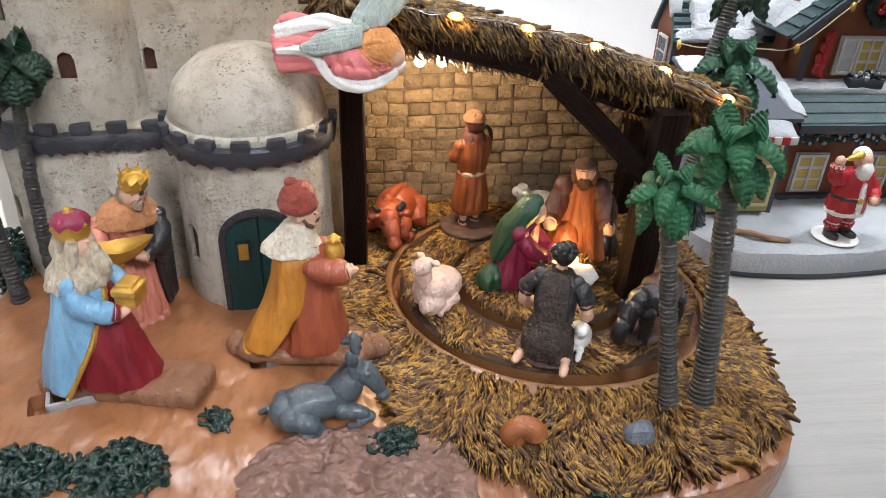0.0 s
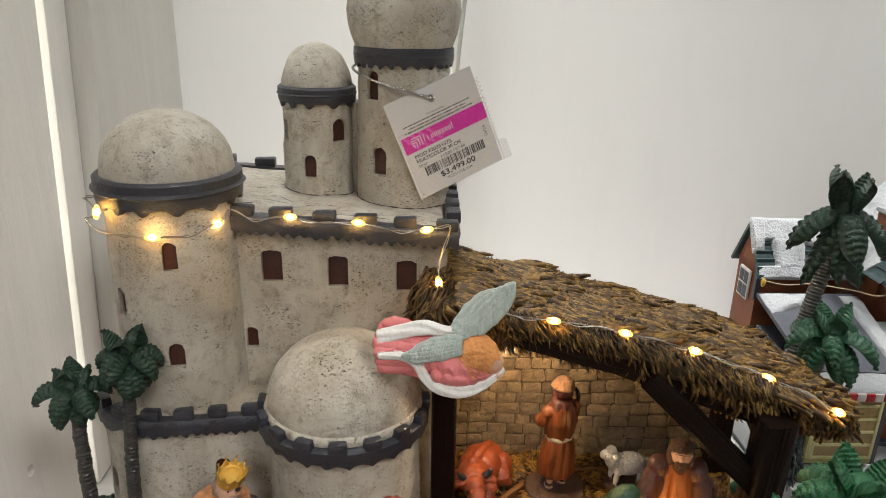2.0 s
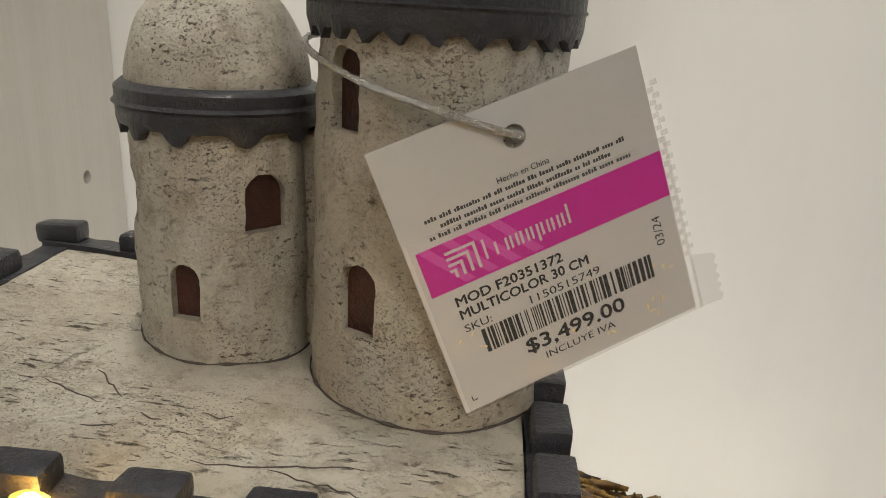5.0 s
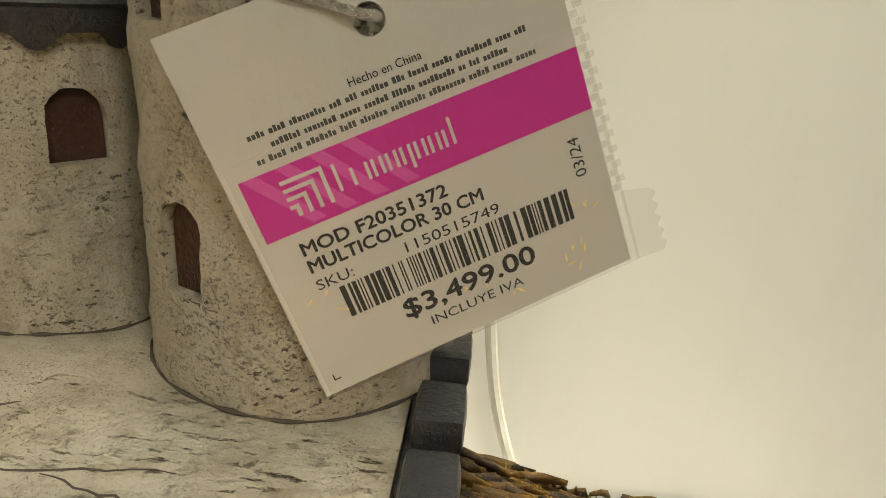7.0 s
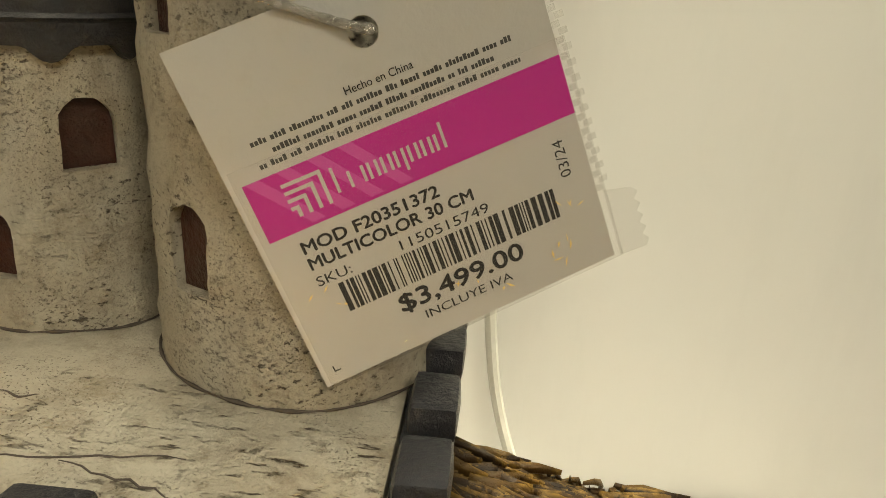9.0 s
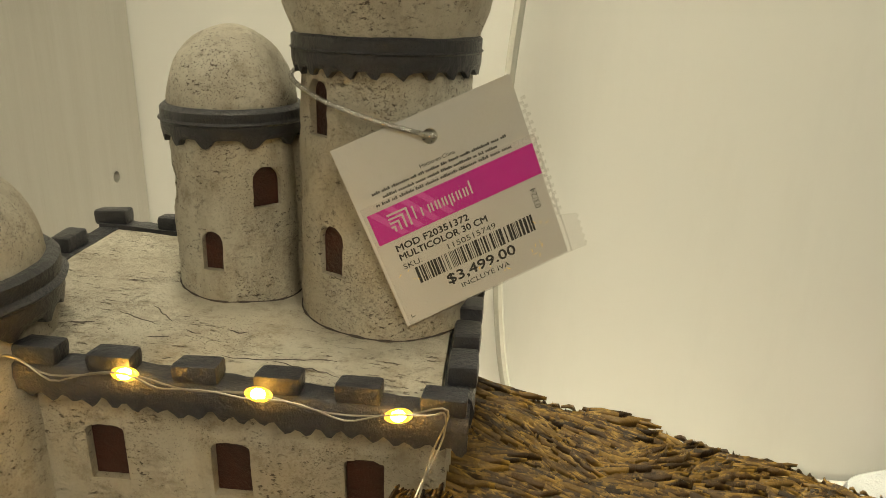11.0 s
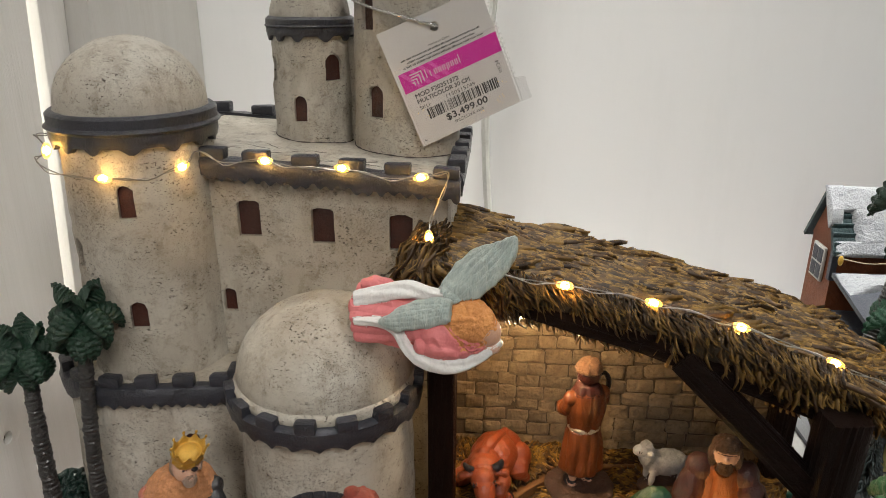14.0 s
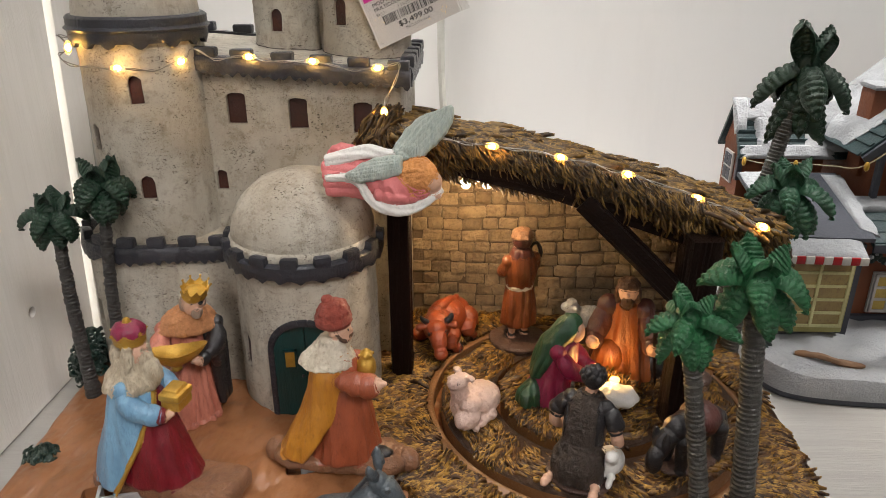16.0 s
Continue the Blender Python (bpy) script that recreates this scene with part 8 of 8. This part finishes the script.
route = [(-0.1480, 0.3130, 0.1955), (-0.1462, 0.2985, 0.1990), BULBS[0], (-0.1455, 0.2945, 0.1900), (-0.1320, 0.2880, 0.1872), BULBS[1], (-0.1080, 0.2920, 0.1855), BULBS[2], (-0.0930, 0.3060, 0.1925), (-0.084, 0.3062, 0.1885), BULBS[3], (-0.0560, 0.3064, 0.1872), BULBS[4], (-0.0270, 0.3060, 0.1845), BULBS[5], (-0.0035, 0.3060, 0.1870), (-0.0065, 0.3020, 0.1780), BULBS[6], (-0.0020, 0.2820, 0.1622), BULBS[7], (0.0220, 0.2750, 0.1608), BULBS[8], (0.0500, 0.2735, 0.1578), BULBS[9], (0.0770, 0.2710, 0.1528), BULBS[10], (0.1030, 0.2660, 0.1465), BULBS[11], (0.1280, 0.2560, 0.1395), BULBS[12], (0.1480, 0.2560, 0.1310), BULBS[13], (0.1570, 0.2790, 0.1235), BULBS[14]]
line = curve_points(route, 5)
for off in (0.0, 0.0008):
    bm = bmesh.new()
    tube(bm, [p + Vector((off * math.sin(i * 0.9), -off, off * math.cos(i * 0.9))) for i, p in enumerate(line)], 0.00021, 6)
    part("wire", bm, WIRE, string)
LAMP = glow("warm_lamp_core", (1.0, 0.60, 0.18), 120.0)
m, n, l, p = nodes_of("warm_clear_resin")
p.inputs["Base Color"].default_value = (1.0, 0.78, 0.36, 1)
p.inputs["Roughness"].default_value, p.inputs["Transmission Weight"].default_value, p.inputs["IOR"].default_value = 0.15, 0.9, 1.35
p.inputs["Emission Color"].default_value, p.inputs["Emission Strength"].default_value = (1.0, 0.56, 0.10, 1), 1.1
RESIN = m
for k, b in enumerate(BULBS):
    i = min(range(len(line)), key=lambda q: (line[q] - Vector(b)).length)
    d = (line[min(i + 1, len(line) - 1)] - line[max(i - 1, 0)]).normalized()
    rot = d.to_track_quat("X", "Z").to_matrix()
    bm = bmesh.new()
    ball(bm, b, (0.0029, 0.0015, 0.0015), 0, 14, rot)
    drop = part("bulb", bm, RESIN, string, "glowing warm drop lamp")
    drop.visible_shadow = False
    bm = bmesh.new()
    ball(bm, b, (0.0015, 0.0009, 0.0009), 0, 8, rot)
    part("lamp_core", bm, LAMP, drop)
# two bare lamps under the roof
pair = thing("stable_lamps", "two small warm lamps hanging under the roof", "lamp", (0.031, 0.318, 0.129))
for dx in (-0.0055, 0.0045):
    bm = bmesh.new()
    ball(bm, (0.031 + dx, 0.312, 0.1318), (0.0025, 0.0025, 0.0028), 0, 12)
    part("bulb", bm, glow("stable_bulb_glow", (1.0, 0.80, 0.50), 14.0), pair)
bm = bmesh.new()
tube(bm, [(0.0255, 0.313, 0.1338), (0.031, 0.314, 0.139), (0.0355, 0.313, 0.1338)], 0.0004, 6)
part("lamp_wire", bm, WIRE, pair)

# ---- the paper price tag in its clear sleeve ----
TBL, TU, TV = Vector((-0.0156, 0.3383, 0.1888)), Vector((0.0373, 0.0140, 0.0163)), Vector((-0.0168, -0.0041, 0.0421))
tu, tw = TU.normalized(), TU.cross(TV).normalized()
if tw.y > 0:
    tw = -tw
tv = tw.cross(tu)
if tv.z < 0:
    tv = -tv
W, H = TU.length, TV.length
TAGM = Matrix((( tu.x, tv.x, tw.x, TBL.x), (tu.y, tv.y, tw.y, TBL.y), (tu.z, tv.z, tw.z, TBL.z), (0, 0, 0, 1)))
tag = thing("price_tag", "white paper price tag with magenta band, tied to the tower", "price tag", m=TAGM)
PAPER = paint("white_paper", (0.58, 0.57, 0.56), (0.52, 0.505, 0.49), 0.45, 0, 60, 400, 0.3, 0.0001)
INK = paint("black_ink", (0.012, 0.012, 0.014), None, 0.5)
GREYINK = paint("grey_ink", (0.075, 0.075, 0.075), None, 0.5)
PINKBAND = paint("magenta_print", (0.56, 0.012, 0.30), (0.50, 0.01, 0.26), 0.4, 0, 60, 300, 0.2, 0.0)
PINKLIGHT = paint("light_magenta_print", (0.66, 0.09, 0.42), (0.60, 0.07, 0.38), 0.4, 0, 60, 300, 0.2, 0.0)
m, n, l, p = nodes_of("clear_plastic")
p.inputs["Base Color"].default_value = (0.62, 0.60, 0.58, 1)
p.inputs["Roughness"].default_value, p.inputs["Transmission Weight"].default_value, p.inputs["IOR"].default_value, p.inputs["Alpha"].default_value = 0.10, 0.85, 1.3, 0.20
CLEAR = m


def tag_box(name, mat, a0, a1, b0, b1, z0, z1, parent=None, label="", skew=0.0):
    bm = bmesh.new()
    box(bm, a0 * W, a1 * W, b0 * H, b1 * H, z0, z1)
    if skew:
        for v in bm.verts:
            v.co.x += skew * (v.co.y - b0 * H)
    return part(name, bm, mat, parent or tag, label, smooth=False, local=True)


card = tag_box("card", PAPER, 0, 1, 0, 1, -0.0004, 0.0)
hole = bmesh.new()
bmesh.ops.create_cone(hole, cap_ends=True, segments=28, radius1=0.0018, radius2=0.0018, depth=0.004)
hole.transform(TAGM @ Matrix.Translation((0.496 * W, 0.876 * H, 0)))
cut_out(card, [hole])
card.data.polygons.foreach_set("use_smooth", [False] * len(card.data.polygons))
band_ob = tag_box("magenta_band", PINKBAND, 0.036, 0.999, 0.466, 0.634, 0.00002, 0.00006)
for a in (0.17, 0.26, 0.35, 0.44):
    tag_box("band_stripe", PINKLIGHT, a, a + 0.04, 0.475, 0.634, 0.00006, 0.00008, band_ob, skew=-0.75)
# the mark on the band: nested square strokes and a plain wordmark bar
for k in range(4):
    s = 0.115 - 0.030 * k
    tag_box("mark_stroke", PAPER, 0.130, 0.130 + s, 0.508 + 0.092 - 0.022 * k - 0.010, 0.508 + 0.092 - 0.022 * k, 0.00008, 0.00011, band_ob)
    tag_box("mark_stroke", PAPER, 0.130 + s - 0.011, 0.130 + s, 0.502, 0.598 - 0.022 * k, 0.00008, 0.00011, band_ob)
bm = bmesh.new()
for k in range(9):
    x0, lo_y, hi_y = 0.268 + 0.041 * k, (0.503 if k == 5 else 0.520), (0.592 if k in (0, 8) else 0.566)
    box(bm, x0 * W, (x0 + 0.009) * W, lo_y * H, hi_y * H, 0.00008, 0.00011)
    if k not in (0, 1, 8):
        box(bm, (x0 + 0.018) * W, (x0 + 0.027) * W, 0.520 * H, 0.566 * H, 0.00008, 0.00011)
part("wordmark", bm, PAPER, band_ob, smooth=False, local=True)


def writing(text, a, b, height, width, bold=0.0, turn=0.0):
    """Letters of a given height and total width, as a thin mesh on the card."""
    cu = bpy.data.curves.new("writing", "FONT")
    cu.body, cu.size, cu.extrude, cu.offset, cu.resolution_u = text, 1.0, 0.0, 0.0, 3
    tmp = bpy.data.objects.new("writing", cu)
    scene.collection.objects.link(tmp)
    bpy.context.view_layer.update()
    me = bpy.data.meshes.new_from_object(tmp.evaluated_get(bpy.context.evaluated_depsgraph_get()))
    bpy.data.objects.remove(tmp)
    bpy.data.curves.remove(cu)
    xs, ys = [v.co.x for v in me.vertices], [v.co.y for v in me.vertices]
    x0, y0 = min(xs), 0.0
    sx, sy = width * W / (max(xs) - x0), height * H / 0.72
    mm = Matrix.Translation((a * W, b * H, 0.00010)) @ Matrix.Rotation(radians(turn), 4, "Z") @ Matrix.Diagonal((sx, sy, 1, 1)) @ Matrix.Translation((-x0, -y0, 0))
    me.transform(mm)
    if bold:
        # heavier print: the same letters laid a hair to either side
        bmw = bmesh.new()
        for dx, dy in ((0, 0), (bold, 0), (-bold, 0), (0, bold), (0, -bold)):
            n0 = len(bmw.verts)
            bmw.from_mesh(me)
            bmw.verts.ensure_lookup_table()
            for v in bmw.verts[n0:]:
                v.co += Vector((dx * sy * 1.2, dy * sy * 1.2, 0.000004 * (n0 > 0) * (1 + abs(dy) * 100)))
        bmw.to_mesh(me)
        bmw.free()
    me.materials.clear()
    me.materials.append(INK)
    ob = new("writing", me)
    ob.parent = tag
    return ob


writing("Hecho en China", 0.390, 0.748, 0.022, 0.200)
writing("MOD F20351372", 0.111, 0.400, 0.036, 0.422, 0.022)
writing("MULTICOLOR 30 CM", 0.110, 0.350, 0.036, 0.515, 0.022)
writing("SKU:", 0.108, 0.298, 0.030, 0.106)
writing("1150515749", 0.371, 0.298, 0.031, 0.287)
writing("$3,499.00", 0.303, 0.120, 0.056, 0.412, 0.020)
writing("INCLUYE IVA", 0.365, 0.070, 0.028, 0.294)
ob = writing("03/24", 0.0, 0.0, 0.034, 0.118)
ob.matrix_basis = Matrix.Translation((0.936 * W, 0.300 * H, 0)) @ Matrix.Rotation(radians(90), 4, "Z")
# importer lines: rows of plain bars
for a0, a1, b in ((0.104, 0.882, 0.721), (0.153, 0.838, 0.690), (0.102, 0.887, 0.660)):
    x = a0
    r2 = random.Random(int(b * 1000))
    bm = bmesh.new()
    while x < a1 - 0.02:
        for _ in range(r2.randint(2, 9)):
            wd, hh = r2.uniform(0.0065, 0.0105), r2.choice((0.0058, 0.0058, 0.0080))
            if x + wd > a1:
                break
            box(bm, x * W, (x + wd) * W, (b - 0.0045) * H, (b - 0.0045 + 2 * hh) * H, 0.00002, 0.00005)
            x += wd + 0.0028
        x += 0.010
    part("text_line", bm, GREYINK, tag, smooth=False, local=True)
r3 = random.Random(5)
x = 0.160
while x < 0.862:
    wd = r3.choice((0.004, 0.004, 0.008, 0.012, 0.016))
    tag_box("barcode_bar", INK, x, min(0.864, x + wd), 0.192, 0.284, 0.00002, 0.00005)
    x += wd + r3.choice((0.004, 0.005, 0.008, 0.014))
tag_box("corner_mark", INK, 0.040, 0.062, 0.036, 0.040, 0.00002, 0.00005)
tag_box("corner_mark", INK, 0.040, 0.044, 0.036, 0.056, 0.00002, 0.00005)
sleeve = tag_box("clear_sleeve", CLEAR, 0.015, 1.025, -0.004, 0.68, 0.0004, 0.0005, None, "clear plastic sleeve")
sleeve.visible_shadow = False
bm = bmesh.new()
lp = [(1.018 * W, -0.004 * H), (1.112 * W, -0.012 * H)] + [((1.125 - 0.018 * (k % 2)) * W, (0.01 + 0.020 * k) * H) for k in range(10)] + [(1.018 * W, 0.215 * H)]
rings(bm, [[(x, y, 0.0002) for x, y in lp], [(x, y, 0.0003) for x, y in lp]])
flap = part("sleeve_flap", bm, CLEAR, tag, "jagged clear plastic flap", smooth=False, local=True)
flap.visible_shadow = False
bm = bmesh.new()
for k in range(30):
    box(bm, 1.0 * W + 0.0006 * (k % 2), 1.022 * W + 0.0008 * (k % 2), (0.22 + 0.022 * k) * H, (0.238 + 0.022 * k) * H, 0.0002, 0.0003)
edge_ob = part("sleeve_edge", bm, CLEAR, tag, "serrated clear plastic edge", smooth=False, local=True)
edge_ob.visible_shadow = False
# gold-coloured slivers painted as the reflections along the sleeve's creases
bm = bmesh.new()
r5 = random.Random(21)
for a, b, n in ((0.10, 0.27, 2), (0.18, 0.24, 2), (0.52, 0.11, 3), (0.62, 0.08, 2), (0.84, 0.12, 4), (0.90, 0.22, 4), (0.80, 0.05, 2)):
    for _ in range(n):
        x, y = (a + r5.uniform(-0.04, 0.04)) * W, (b + r5.uniform(-0.03, 0.03)) * H
        ln, wd, an = r5.uniform(0.0005, 0.0016), r5.uniform(0.00008, 0.0002), r5.uniform(0, math.pi)
        dx, dy = math.cos(an), math.sin(an)
        lp = [(x - dx * ln / 2, y - dy * ln / 2), (x - dy * wd, y + dx * wd), (x + dx * ln / 2, y + dy * ln / 2), (x + dy * wd * 0.6, y - dx * wd * 0.6)]
        rings(bm, [[(p, q, 0.00052) for p, q in lp], [(p, q, 0.00058) for p, q in lp]])
bmesh.ops.recalc_face_normals(bm, faces=bm.faces)
part("crease_glint", bm, paint("gold_glint", (0.90, 0.70, 0.28), (0.8, 0.55, 0.2), 0.25, 0.0), sleeve, "tiny gold slivers painted as glints on the plastic", smooth=False, local=True)
# silver cord through the hole, round the tower
CORD = paint("silver_cord", (0.82, 0.81, 0.79), (0.30, 0.29, 0.28), 0.22, 0.95, 900, 2500, 0.8, 0.0004)
hx = TAGM @ Vector((0.496 * W, 0.876 * H, 0.0010))
hb = TAGM @ Vector((0.496 * W, 0.896 * H, -0.0018))
pts = curve_points([(-0.0440, 0.3690, 0.2455), (-0.0475, 0.3615, 0.2448), (-0.0450, 0.3530, 0.2430), (-0.0350, 0.3425, 0.2400), (-0.0240, 0.3375, 0.2375), hx + Vector((-0.004, -0.001, 0.0012)), hx + Vector((0.0006, -0.0004, 0.0003)), hb], 7)
bm = bmesh.new()
tube(bm, pts, [0.00055 + 0.00009 * (i % 2) for i in range(len(pts))], 10)
whole("tag_cord", bm, CORD, "silver metallic cord from tower to price tag", "cord")


# ---- stones of the stable's back wall ----
bm = bmesh.new()
box(bm, -0.004, 0.150, 0.3630, 0.3760, 0.030, 0.1585)
for v in bm.verts:
    if v.co.z > 0.1:
        v.co.z = roof_z(max(0, v.co.x), 0.36) - 0.010
back_wall = part("back_wall", bm, MORTAR, stable, "sandstone block wall", smooth=False)


def stone_mesh(seed, w, h):
    bm = bmesh.new()
    r = random.Random(seed)
    box(bm, -w / 2, w / 2, -0.0030, 0.0030, -h / 2, h / 2, 0.0012, seg=2)
    for v in bm.verts:
        v.co += Vector((r.uniform(-1, 1) * 0.0004, r.uniform(-1, 1) * 0.0004, r.uniform(-1, 1) * 0.0004))
    sx, sz = r.uniform(-0.10, 0.10), r.uniform(-0.06, 0.06)
    for v in bm.verts:
        v.co.x += sx * v.co.z
        v.co.z += sz * v.co.x
    me = bpy.data.meshes.new("stone")
    bm.to_mesh(me)
    bm.free()
    me.materials.append(STONE)
    me.polygons.foreach_set("use_smooth", [True] * len(me.polygons))
    return me


STONES = [[stone_mesh(100 * k + j, w, 0.0068) for j in range(4)] for k, w in enumerate((0.0085, 0.0105, 0.0125, 0.0150))]
inv = WORLDS[stable].inverted()
r4 = random.Random(9)
z, row = 0.0375, 0
while z < 0.152:
    x = -0.004 + (0.006 if row % 2 else 0)
    while x < 0.147:
        k = r4.randrange(4)
        w = (0.0085, 0.0105, 0.0125, 0.0150)[k]
        if z + 0.004 < roof_z(max(0, x + w / 2), 0.36) - 0.009 and x + w < 0.1515:
            ob = new("stone", STONES[k][r4.randrange(4)])
            ob.parent = back_wall
            sag = 0.0014 * math.sin(x * 40 + row * 0.5)
            ob.matrix_basis = inv @ pose(x + w / 2, 0.3651 + r4.uniform(-0.0008, 0.0005), z + sag + r4.uniform(-0.0004, 0.0004), r4.uniform(-3, 3), r4.uniform(-2.5, 2.5) + 180 * r4.randrange(2), r4.uniform(-2, 2))
        x += w + 0.0003
    z += 0.0070
    row += 1
